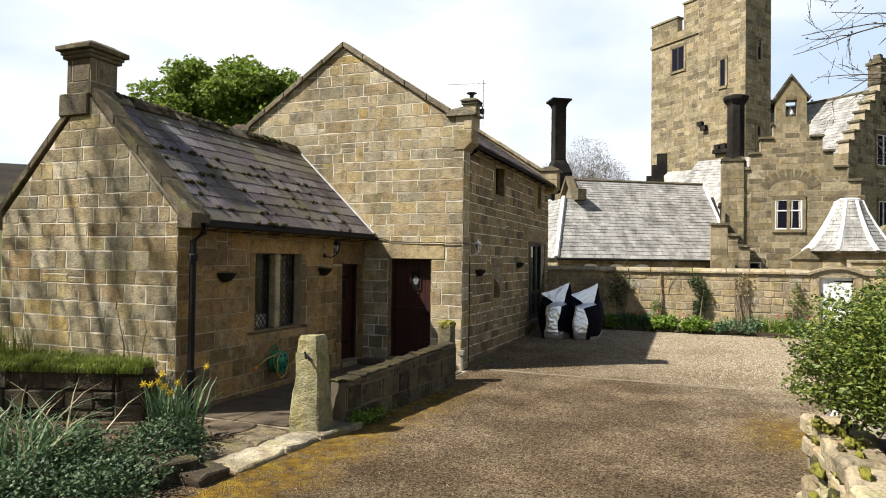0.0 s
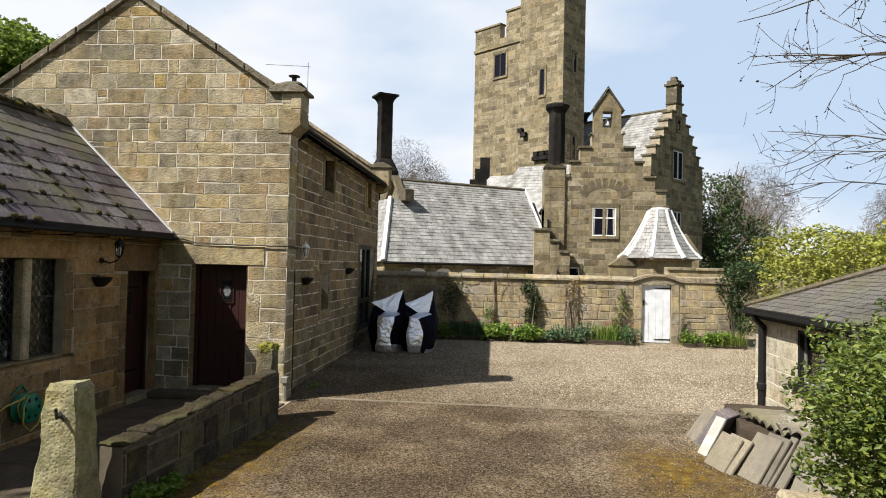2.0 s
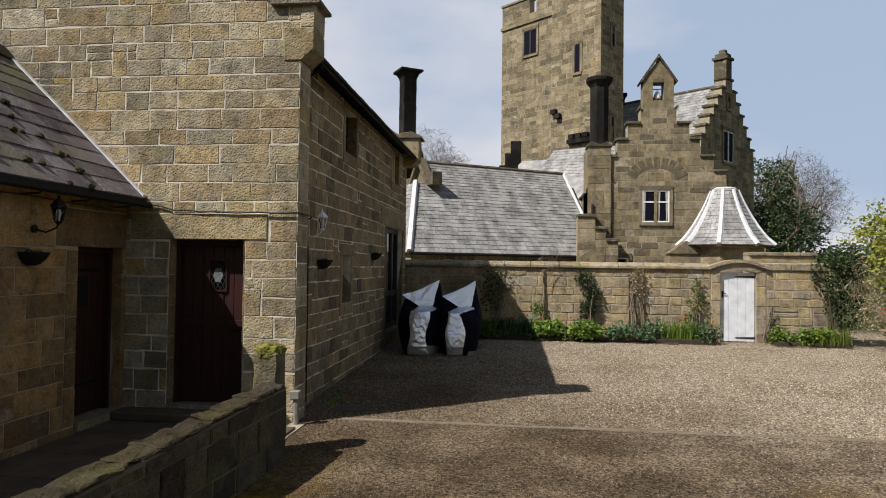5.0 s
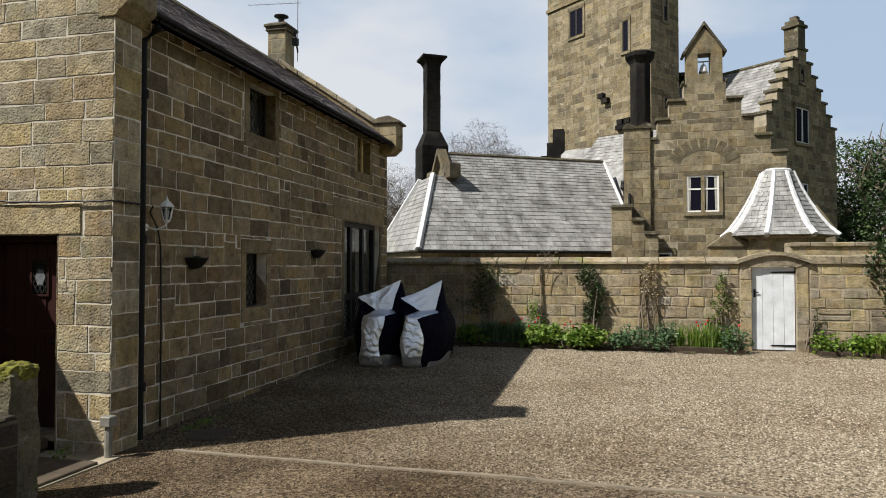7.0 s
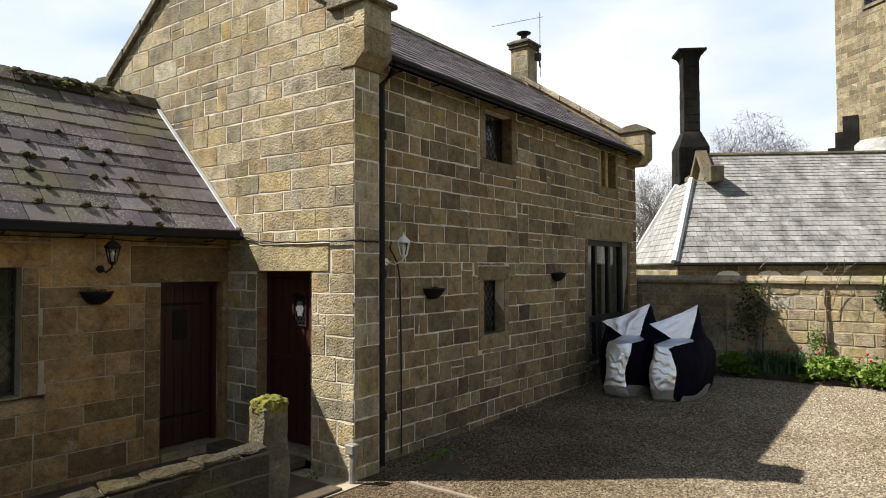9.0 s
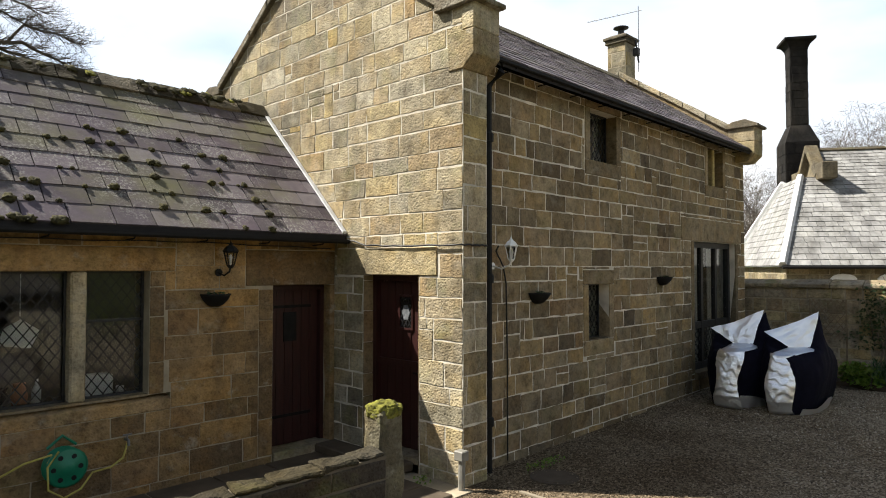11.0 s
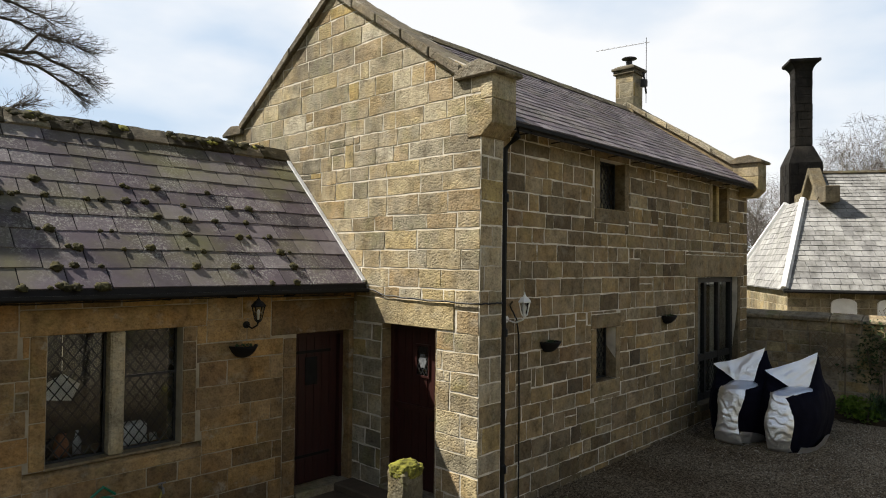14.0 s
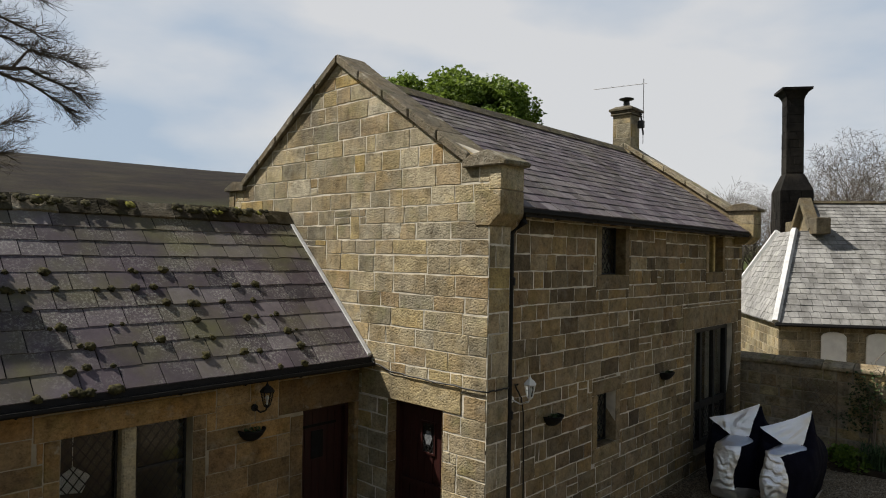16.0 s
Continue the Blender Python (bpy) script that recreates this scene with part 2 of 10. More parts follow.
def slate_material(name, tones, island, moss=0.4, rough=0.5, spots=0.3, stain=0.0):
    m, nt, b = shader(name, rough, 0.0, 0.3)
    vec = coords(nt)
    tone = ramp(nt, varied(nt, island), tones)
    mid = noise_tex(nt, vec, 7.0, 6, 0.65)
    col = mix(nt, 0.5, tone, ramp(nt, mid, [(0.3, (0.45, 0.45, 0.45)), (0.7, (1.1, 1.1, 1.1))]), "MULTIPLY")
    spot = noise_tex(nt, vec, 34.0, 4, 0.7)
    where = noise_tex(nt, coords(nt, (1.0, 1.0, 0.45)), 1.7, 5, 0.65)
    crust = mix(nt, 1.0, grey(nt, spot, 0.50, 0.60), grey(nt, where, 0.44, 0.62), "MULTIPLY")
    col = mix(nt, mix(nt, 1.0, crust, (min(1.0, spots),) * 3, "MULTIPLY"), col, (0.42, 0.42, 0.38))
    if stain:
        run = noise_tex(nt, coords(nt, (1.6, 1.6, 0.3)), 1.3, 7, 0.68)
        col = mix(nt, mix(nt, 1.0, grey(nt, run, 0.42, 0.66), (stain,) * 3, "MULTIPLY"), col, (0.075, 0.072, 0.068))
    green = noise_tex(nt, vec, 1.1, 6, 0.6)
    col = mix(nt, mix(nt, 1.0, grey(nt, green, 0.45, 0.70), (moss,) * 3, "MULTIPLY"), col, (0.14, 0.14, 0.045))
    nt.links.new(col, b.inputs["Base Color"])
    r = ramp(nt, mid, [(0.3, (rough + 0.15,) * 3), (0.75, (rough - 0.1,) * 3)])
    nt.links.new(r, b.inputs["Roughness"])
    bump(nt, b, noise_tex(nt, vec, 30, 5, 0.6), 0.35, 0.006)
    return m


SLATE_T = [(0.0, (0.062, 0.049, 0.060)), (0.25, (0.125, 0.100, 0.120)), (0.45, (0.082, 0.068, 0.078)), (0.65, (0.150, 0.126, 0.142)), (0.82, (0.19, 0.168, 0.182)), (1.0, (0.055, 0.046, 0.057))]
SLATE_L = [(0.0, (0.27, 0.268, 0.264)), (0.3, (0.38, 0.377, 0.37)), (0.55, (0.31, 0.308, 0.302)), (0.8, (0.35, 0.347, 0.34)), (1.0, (0.44, 0.437, 0.425))]
M_SLATE = slate_material("slate_mossy", SLATE_T, False, 0.6, 0.60, 0.6)
M_SLATE_B = slate_material("slate_grey", SLATE_T, False, 0.25, 0.65)
M_SLATE_BI = slate_material("slate_grey_joined", SLATE_T, True, 0.25, 0.65)
M_SLATE_S = slate_material("slate_brown", [(0.0, (0.085, 0.077, 0.068)), (0.5, (0.125, 0.115, 0.102)), (1.0, (0.10, 0.091, 0.084))], False, 0.35, 0.75, 0.25, 0.3)
M_SLATE_FAR = slate_material("slate_weathered", SLATE_L, True, 0.10, 0.55, 0.25, 0.75)
M_SLAB = slate_material("stone_slab", [(0.0, (0.13, 0.115, 0.090)), (0.4, (0.17, 0.155, 0.125)), (0.7, (0.24, 0.205, 0.155)), (1.0, (0.15, 0.135, 0.11))], False, 0.3, 0.75, 0.3, 0.25)
M_SHEET = slate_material("mossy_corrugated_sheet", [(0.0, (0.23, 0.205, 0.15)), (1.0, (0.28, 0.25, 0.19))], False, 0.9, 0.85, 0.9, 0.6)


def plain(name, colour, rough=0.6, metal=0.0, vary=0.3, scale=6.0, bumps=0.2, spec=0.35):
    m, nt, b = shader(name, rough, metal, spec)
    vec = coords(nt)
    n1 = noise_tex(nt, vec, scale, 6, 0.6)
    lo = tuple(c * (1 - vary) for c in colour)
    hi = tuple(min(1, c * (1 + vary * 0.5)) for c in colour)
    nt.links.new(ramp(nt, n1, [(0.3, lo), (0.7, hi)]), b.inputs["Base Color"])
    bump(nt, b, noise_tex(nt, vec, scale * 8, 4), bumps, 0.004)
    return m


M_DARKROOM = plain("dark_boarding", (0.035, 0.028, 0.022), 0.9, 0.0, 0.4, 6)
M_UNDER = plain("roof_underlay", (0.018, 0.016, 0.016), 0.9)
M_BLACK = plain("black_iron", (0.012, 0.012, 0.012), 0.7, 0.0, 0.4, 12, 0.2, 0.2)
M_GATE = plain("weathered_white_paint", (0.68, 0.71, 0.75), 0.6, 0.0, 0.2, 4, 0.3)
# weathered sash paint, its grey also standing in for the eave's shade
M_SASH = plain("flaking_shaded_paint", (0.24, 0.235, 0.225), 0.75, 0.0, 0.6, 14, 0.5)
M_WHITE = plain("white_paint", (0.78, 0.78, 0.75), 0.5, 0.0, 0.12, 5)
M_LEAD = plain("lead_flashing", (0.62, 0.63, 0.64), 0.55, 0.0, 0.25, 5)
M_CAST = plain("dark_leaded_iron", (0.03, 0.03, 0.03), 0.5, 0.3, 0.4, 20)
M_GREEN_PLASTIC = plain("green_plastic", (0.01, 0.16, 0.085), 0.4, 0.0, 0.2, 4, 0.05)
M_HOSE = plain("yellow_hose", (0.42, 0.36, 0.08), 0.5, 0.0, 0.2, 9, 0.1)
M_ORANGE = plain("orange_plastic", (0.7, 0.2, 0.02), 0.5, 0.0, 0.1, 5)
M_TERRACOTTA = plain("terracotta", (0.42, 0.17, 0.09), 0.8, 0.0, 0.3, 8)


def cloth_material():
    """Thin silvered cloth, creased at two scales."""
    m, nt, b = shader("silver_cover_fabric", 0.30, 0.85, 0.5)
    vec = coords(nt)
    n1 = noise_tex(nt, vec, 9.0, 5, 0.6)
    nt.links.new(ramp(nt, n1, [(0.3, (0.88, 0.90, 0.94)), (0.7, (0.95, 0.965, 0.99))]), b.inputs["Base Color"])
    folds = node(nt, "ShaderNodeTexNoise", Scale=11.0, Detail=3.0, Roughness=0.45, Distortion=1.2)
    nt.links.new(coords(nt, (1.0, 1.0, 1.7)), folds.inputs["Vector"])
    ridge = ramp(nt, folds.outputs["Fac"], [(0.30, (0.2, 0.2, 0.2)), (0.47, (1.0, 1.0, 1.0)), (0.50, (0.1, 0.1, 0.1)), (0.62, (0.75, 0.75, 0.75)), (0.66, (0.2, 0.2, 0.2))])
    bump(nt, b, mix(nt, 0.35, ridge, noise_tex(nt, vec, 40, 3)), 0.32, 0.014)
    return m


M_SILVER = cloth_material()
M_NAVY = plain("navy_cover_fabric", (0.006, 0.006, 0.014), 0.85, 0.0, 0.3, 9, 0.4, 0.1)
M_TIMBER = plain("weathered_timber", (0.22, 0.17, 0.11), 0.85, 0.0, 0.4, 10)
M_CURTAIN = plain("curtain_cloth", (0.40, 0.385, 0.345), 0.9, 0.0, 0.2, 14)
M_PALE_SLAB = plain("pale_slab", (0.40, 0.385, 0.35), 0.75, 0.0, 0.3, 7, 0.4)
M_CABLE = plain("black_cable", (0.01, 0.01, 0.01), 0.5)
M_SOIL = plain("garden_soil", (0.055, 0.040, 0.026), 0.95, 0.0, 0.4, 7, 0.8)
M_MOSS = plain("moss", (0.165, 0.160, 0.022), 0.95, 0.0, 0.85, 22, 1.0)
M_MOSS_DK = plain("dark_moss", (0.045, 0.040, 0.012), 0.95, 0.0, 0.8, 14, 1.0)
M_FROST = plain("patterned_glass", (0.16, 0.17, 0.18), 0.12, 0.0, 0.5, 30)
M_STEEL = plain("dull_steel", (0.16, 0.16, 0.16), 0.5, 0.6, 0.2)
M_WASTE = plain("grey_plastic", (0.22, 0.21, 0.18), 0.6, 0.0, 0.3)


def door_material():
    m, nt, b = shader("maroon_painted_boards", 0.45, 0.0, 0.4)
    vec = coords(nt, (9, 9, 1.2))
    n1 = noise_tex(nt, vec, 3.0, 5, 0.6)
    nt.links.new(ramp(nt, n1, [(0.3, (0.020, 0.0065, 0.006)), (0.7, (0.040, 0.011, 0.009))]), b.inputs["Base Color"])
    bump(nt, b, noise_tex(nt, vec, 12, 4), 0.25, 0.004)
    return m


M_DOOR = door_material()


def glass_material():
    m, nt, b = shader("window_glass", 0.03, 0.0, 0.5)
    b.inputs["Base Color"].default_value = (0.82, 0.86, 0.85, 1)
    b.inputs["Transmission Weight"].default_value = 1.0
    b.inputs["IOR"].default_value = 1.45
    vec = coords(nt)
    bump(nt, b, noise_tex(nt, vec, 6, 2), 0.06, 0.01)
    return m


M_GLASS = glass_material()


def leaf_material(name, a, bcol, c, rough=0.55, trans=0.25):
    m, nt, b = shader(name, rough, 0.0, 0.4)
    rnd = varied(nt, True)
    vec = coords(nt)
    col = ramp(nt, rnd, [(0.0, a), (0.5, bcol), (1.0, c)])
    col = mix(nt, 0.5, col, ramp(nt, noise_tex(nt, vec, 1.6, 3), [(0.3, (0.55, 0.55, 0.55)), (0.7, (1.15, 1.15, 1.1))]), "MULTIPLY")
    nt.links.new(col, b.inputs["Base Color"])
    tr = nt.nodes.new("ShaderNodeBsdfTranslucent")
    nt.links.new(col, tr.inputs["Color"])
    ms = nt.nodes.new("ShaderNodeMixShader")
    ms.inputs["Fac"].default_value = trans
    out = nt.nodes["Material Output"]
    nt.links.new(b.outputs["BSDF"], ms.inputs[1])
    nt.links.new(tr.outputs["BSDF"], ms.inputs[2])
    nt.links.new(ms.outputs["Shader"], out.inputs["Surface"])
    return m


M_LEAF = leaf_material("leaf_green", (0.10, 0.155, 0.022), (0.16, 0.235, 0.038), (0.24, 0.32, 0.06), 0.55, 0.45)
M_LEAF_DARK = leaf_material("leaf_evergreen", (0.020, 0.042, 0.014), (0.038, 0.070, 0.022), (0.07, 0.10, 0.035))
M_LEAF_YELLOW = leaf_material("leaf_yellow_green", (0.22, 0.24, 0.035), (0.32, 0.33, 0.055), (0.15, 0.18, 0.03))
M_LEAF_SHRUB = leaf_material("leaf_glossy", (0.040, 0.072, 0.012), (0.10, 0.145, 0.022), (0.21, 0.24, 0.045), 0.5)
M_LEAF_CONIFER = leaf_material("leaf_conifer", (0.030, 0.062, 0.020), (0.060, 0.108, 0.032), (0.10, 0.155, 0.050), 0.7)
M_LEAF_BED = leaf_material("leaf_bed", (0.07, 0.14, 0.015), (0.15, 0.25, 0.03), (0.24, 0.34, 0.06), 0.5, 0.35)
M_LEAF_BED_DK = leaf_material("leaf_groundcover", (0.022, 0.050, 0.022), (0.050, 0.092, 0.040), (0.095, 0.15, 0.062))
M_LEAF_BLUE = leaf_material("leaf_blue_green", (0.035, 0.080, 0.033), (0.085, 0.155, 0.072), (0.15, 0.235, 0.105))
M_GRASS = leaf_material("grass_blades", (0.11, 0.16, 0.02), (0.19, 0.25, 0.04), (0.26, 0.29, 0.07), 0.55, 0.4)
M_STRAW = leaf_material("dry_stalks", (0.34, 0.28, 0.17), (0.44, 0.38, 0.25), (0.25, 0.19, 0.11))
M_RED = leaf_material("red_petals", (0.5, 0.02, 0.015), (0.65, 0.06, 0.02), (0.55, 0.12, 0.03))
M_PETAL = leaf_material("yellow_petals", (0.75, 0.55, 0.03), (0.85, 0.66, 0.06), (0.8, 0.45, 0.02))


def bark_material(name, colour):
    m, nt, b = shader(name, 0.9, 0.0, 0.2)
    vec = coords(nt, (1, 1, 0.35))
    n1 = noise_tex(nt, vec, 8, 6, 0.65)
    nt.links.new(ramp(nt, n1, [(0.3, tuple(c * 0.5 for c in colour)), (0.7, colour)]), b.inputs["Base Color"])
    bump(nt, b, n1, 0.7, 0.03)
    return m


M_BARK = bark_material("bark_grey_brown", (0.10, 0.082, 0.062))
M_TWIG = bark_material("twigs_pale", (0.24, 0.195, 0.15))
M_TWIG_FAR = bark_material("twigs_grey", (0.20, 0.172, 0.145))


def earth_and_shade(nt, vec):
    """Darkening of the gravel towards house and kerb: trodden earth plus painted house shade."""
    n = nt.nodes.new("ShaderNodeVectorMath")
    n.operation = "DOT_PRODUCT"
    nt.links.new(vec, n.inputs[0])
    n.inputs[1].default_value = (0.5, 0.36, 0.0)
    k = nt.nodes.new("ShaderNodeMath")
    k.operation = "MULTIPLY_ADD"
    nt.links.new(noise_tex(nt, vec, 0.9, 6, 0.62), k.inputs[0])
    k.inputs[1].default_value = 3.2
    nt.links.new(n.outputs["Value"], k.inputs[2])
    r = nt.nodes.new("ShaderNodeMapRange")
    r.inputs["From Min"].default_value = 7.7
    r.inputs["From Max"].default_value = 5.2
    nt.links.new(k.outputs[0], r.inputs["Value"])
    return r.outputs["Result"]


def ground_material():
    """Gravel yard with damp brown drive, moss along the low wall, and rough pasture and heather further out."""
    m, nt, b = shader("gravel_and_land", 0.95, 0.0, 0.12)
    vec = coords(nt)
    sep = nt.nodes.new("ShaderNodeSeparateXYZ")
    nt.links.new(vec, sep.inputs["Vector"])

    def between(sock, lo, hi):
        r = nt.nodes.new("ShaderNodeMapRange")
        r.inputs["From Min"].default_value = lo
        r.inputs["From Max"].default_value = hi
        nt.links.new(sock, r.inputs["Value"])
        return r.outputs["Result"]

    def calc(op, p, q):
        n = nt.nodes.new("ShaderNodeMath")
        n.operation = op
        for i, v in enumerate((p, q)):
            if isinstance(v, (int, float)):
                n.inputs[i].default_value = v
            else:
                nt.links.new(v, n.inputs[i])
        return n.outputs[0]

    cell = node(nt, "ShaderNodeTexVoronoi", Scale=50.0)
    nt.links.new(vec, cell.inputs["Vector"])
    cell2 = node(nt, "ShaderNodeTexVoronoi", Scale=92.0)
    nt.links.new(vec, cell2.inputs["Vector"])
    stone1 = ramp(nt, cell.outputs["Color"], [(0.12, (0.05, 0.042, 0.032)), (0.36, (0.26, 0.225, 0.17)), (0.60, (0.48, 0.43, 0.34)), (0.82, (0.86, 0.80, 0.68))])
    stone2 = ramp(nt, cell2.outputs["Color"], [(0.18, (0.06, 0.05, 0.038)), (0.48, (0.34, 0.295, 0.225)), (0.82, (0.84, 0.77, 0.65))])
    gravel = mix(nt, 1.0, mix(nt, 0.22, stone1, stone2), (0.77, 0.715, 0.64), "MULTIPLY")
    # gravel colour lowered house-side, part earth and part the house's shade painted in
    gravel = mix(nt, earth_and_shade(nt, vec), gravel, mix(nt, 1.0, gravel, (0.50, 0.46, 0.41), "MULTIPLY"))
    big = noise_tex(nt, vec, 0.55, 5, 0.6)
    mid = noise_tex(nt, vec, 2.2, 6, 0.65)
    # the drive before the kerb line is darker and browner
    damp = mix(nt, grey(nt, noise_tex(nt, vec, 0.8, 6, 0.62), 0.44, 0.62), mix(nt, 1.0, gravel, (0.62, 0.60, 0.58), "MULTIPLY"), mix(nt, 1.0, gravel, (1.12, 1.11, 1.11), "MULTIPLY"))
    wob = calc("ADD", sep.outputs["Y"], calc("MULTIPLY", mid, 0.0))
    near = between(wob, 12.98, 12.92)
    col = mix(nt, near, gravel, damp)
    col = mix(nt, grey(nt, big, 0.42, 0.66), col, mix(nt, 1.0, col, (0.70, 0.655, 0.60), "MULTIPLY"))
    # orange-brown moss along the low wall and at the foot of the slab stack
    edge = calc("SUBTRACT", sep.outputs["X"], -3.95)
    strip = between(calc("ADD", edge, calc("MULTIPLY", mid, 1.5)), 1.75, 1.15)
    strip = calc("MULTIPLY", strip, between(sep.outputs["Y"], 12.0, 10.4))
    strip = calc("MULTIPLY", strip, between(edge, -0.25, 0.0))
    strip = calc("MULTIPLY", strip, between(calc("ADD", sep.outputs["Y"], mid), 3.6, 5.2))
    dx, dy = calc("SUBTRACT", sep.outputs["X"], 1.35), calc("SUBTRACT", sep.outputs["Y"], 9.9)
    spot = calc("SQRT", calc("ADD", calc("MULTIPLY", dx, dx), calc("MULTIPLY", calc("MULTIPLY", dy, dy), 0.35)), 0)
    strip2 = between(calc("ADD", spot, calc("MULTIPLY", mid, 1.2)), 1.5, 0.75)
    mossy = calc("MAXIMUM", strip, strip2)
    mcol = ramp(nt, noise_tex(nt, vec, 5.0, 6, 0.7), [(0.3, (0.05, 0.028, 0.009)), (0.48, (0.15, 0.090, 0.012)), (0.68, (0.29, 0.20, 0.024))])
    col = mix(nt, calc("MULTIPLY", mossy, between(noise_tex(nt, vec, 6.0, 6, 0.7), 0.36, 0.54)), col, mcol)
    # land beyond the yard
    r1 = calc("SUBTRACT", sep.outputs["X"], 0.0)
    r2 = calc("SUBTRACT", sep.outputs["Y"], 12.0)
    rr = calc("SQRT", calc("ADD", calc("MULTIPLY", r1, r1), calc("MULTIPLY", r2, r2)), 0)
    grass = ramp(nt, noise_tex(nt, vec, 0.03, 6, 0.65), [(0.35, (0.030, 0.040, 0.012)), (0.5, (0.055, 0.066, 0.020)), (0.65, (0.085, 0.082, 0.035))])
    heath = ramp(nt, noise_tex(nt, vec, 0.014, 9, 0.75), [(0.38, (0.005, 0.0038, 0.0035)), (0.48, (0.012, 0.008, 0.0065)), (0.56, (0.019, 0.016, 0.008)), (0.64, (0.033, 0.025, 0.017))])
    height = between(calc("ADD", sep.outputs["Z"], calc("MULTIPLY", noise_tex(nt, vec, 0.004, 5), 90.0)), 62.0, 92.0)
    land = mix(nt, height, grass, heath)
    col = mix(nt, between(rr, 14.5, 16.5), col, land)
    nt.links.new(col, b.inputs["Base Color"])
    h = mix(nt, 0.5, cell.outputs["Distance"], cell2.outputs["Distance"])
    bump(nt, b, h, 1.0, 0.03)
    return m


def pebble_material(name, shade):
    m, nt, b = shader(name, 0.85, 0.0, 0.25)
    rnd = nt.nodes.new("ShaderNodeNewGeometry").outputs["Random Per Island"]
    col = ramp(nt, rnd, [(0.0, (0.11, 0.092, 0.068)), (0.3, (0.25, 0.215, 0.16)), (0.6, (0.40, 0.355, 0.28)), (0.88, (0.54, 0.49, 0.40)), (1.0, (0.70, 0.66, 0.57))])
    col = mix(nt, 0.5, col, ramp(nt, noise_tex(nt, coords(nt), 60.0, 4, 0.6), [(0.3, (0.5, 0.5, 0.5)), (0.7, (1.1, 1.1, 1.1))]), "MULTIPLY")
    # pebbles take the same painted shade and earth as the gravel below
    col = mix(nt, earth_and_shade(nt, coords(nt)), col, mix(nt, 1.0, col, (0.52, 0.46, 0.39), "MULTIPLY"))
    nt.links.new(mix(nt, 1.0, col, shade, "MULTIPLY"), b.inputs["Base Color"])
    return m


M_PEBBLE = pebble_material("loose_pebbles", (1.0, 0.975, 0.93))
M_GRIT = pebble_material("drive_grit", (0.92, 0.91, 0.89))
M_GROUND = ground_material()
M_TAR = plain("concrete_edging", (0.24, 0.205, 0.15), 0.9, 0.0, 0.3, 6)
M_FLAG = plain("paving_flags", (0.095, 0.072, 0.048), 0.85, 0.0, 0.45, 3, 0.5)

# ---- building tools ----
rng = random.Random(7)


def thing(name, label, category, at=(0, 0, 0), group="", kind=""):
    ob = new(name)
    ob.location = at
    ob.empty_display_size = 0.1
    return tagged(ob, label, category, group, kind)


def attach(ob, parent):
    if parent is not None:
        ob.parent = parent
        top = parent
        while top.parent is not None:
            top = top.parent
        ob.matrix_parent_inverse = Matrix.Translation(top.location).inverted() if parent is top else Matrix.Identity(4)
        if parent is top and top.type != "EMPTY":
            ob.matrix_parent_inverse = Matrix.Identity(4)
    return ob


def part(name, bm, material, parent, label="", smooth=False):
    me = bpy.data.meshes.new(name)
    bmesh.ops.recalc_face_normals(bm, faces=bm.faces)
    bm.to_mesh(me)
    bm.free()
    for p in me.polygons:
        p.use_smooth = smooth
    me.materials.append(material)
    ob = new(name, me)
    attach(ob, parent)
    if label:
        ob["label"] = label
    return ob


def raw(name, verts, faces, material, parent, label="", smooth=False):
    me = bpy.data.meshes.new(name)
    me.from_pydata(verts, [], faces)
    me.materials.append(material)
    if smooth:
        for p in me.polygons:
            p.use_smooth = True
    ob = new(name, me)
    attach(ob, parent)
    if label:
        ob["label"] = label
    return ob


def setting(ob, label, category):
    return tagged(ob, label, category, "", "structure")


def box(bm, x0, x1, y0, y1, z0, z1, bev=0.0):
    vs = [bm.verts.new((x, y, z)) for z in (z0, z1) for x, y in ((x0, y0), (x1, y0), (x1, y1), (x0, y1))]
    fs = [bm.faces.new([vs[i] for i in f]) for f in ((3, 2, 1, 0), (4, 5, 6, 7), (0, 1, 5, 4), (1, 2, 6, 5), (2, 3, 7, 6), (3, 0, 4, 7))]
    if bev:
        es = list({e for f in fs for e in f.edges})
        bmesh.ops.bevel(bm, geom=es, offset=bev, segments=1, affect="EDGES")
    return bm


def turned(bm, m, start=0):
    bm.verts.ensure_lookup_table()
    bmesh.ops.transform(bm, matrix=m, verts=list(bm.verts)[start:])
    return bm


def obox(bm, m, sx, sy, sz, bev=0.0):
    """A box of that size, its middle at the pose m."""
    n = len(bm.verts)
    box(bm, -sx / 2, sx / 2, -sy / 2, sy / 2, -sz / 2, sz / 2, bev)
    return turned(bm, m, n)


def prism(bm, pts, axis, a, b, bev=0.0):
    """A flat outline drawn out along an axis: (x, z) for y, (y, z) for x, (x, y) for z."""
    def place(p, d):
        return {"x": (d, p[0], p[1]), "y": (p[0], d, p[1]), "z": (p[0], p[1], d)}[axis]
    lo = [bm.verts.new(place(p, a)) for p in pts]
    hi = [bm.verts.new(place(p, b)) for p in pts]
    n = len(pts)
    fs = [bm.faces.new(lo), bm.faces.new(hi[::-1])] + [bm.faces.new((lo[i], hi[i], hi[(i + 1) % n], lo[(i + 1) % n])) for i in range(n)]
    if bev:
        bmesh.ops.bevel(bm, geom=list({e for f in fs for e in f.edges}), offset=bev, segments=1, affect="EDGES")
    return bm


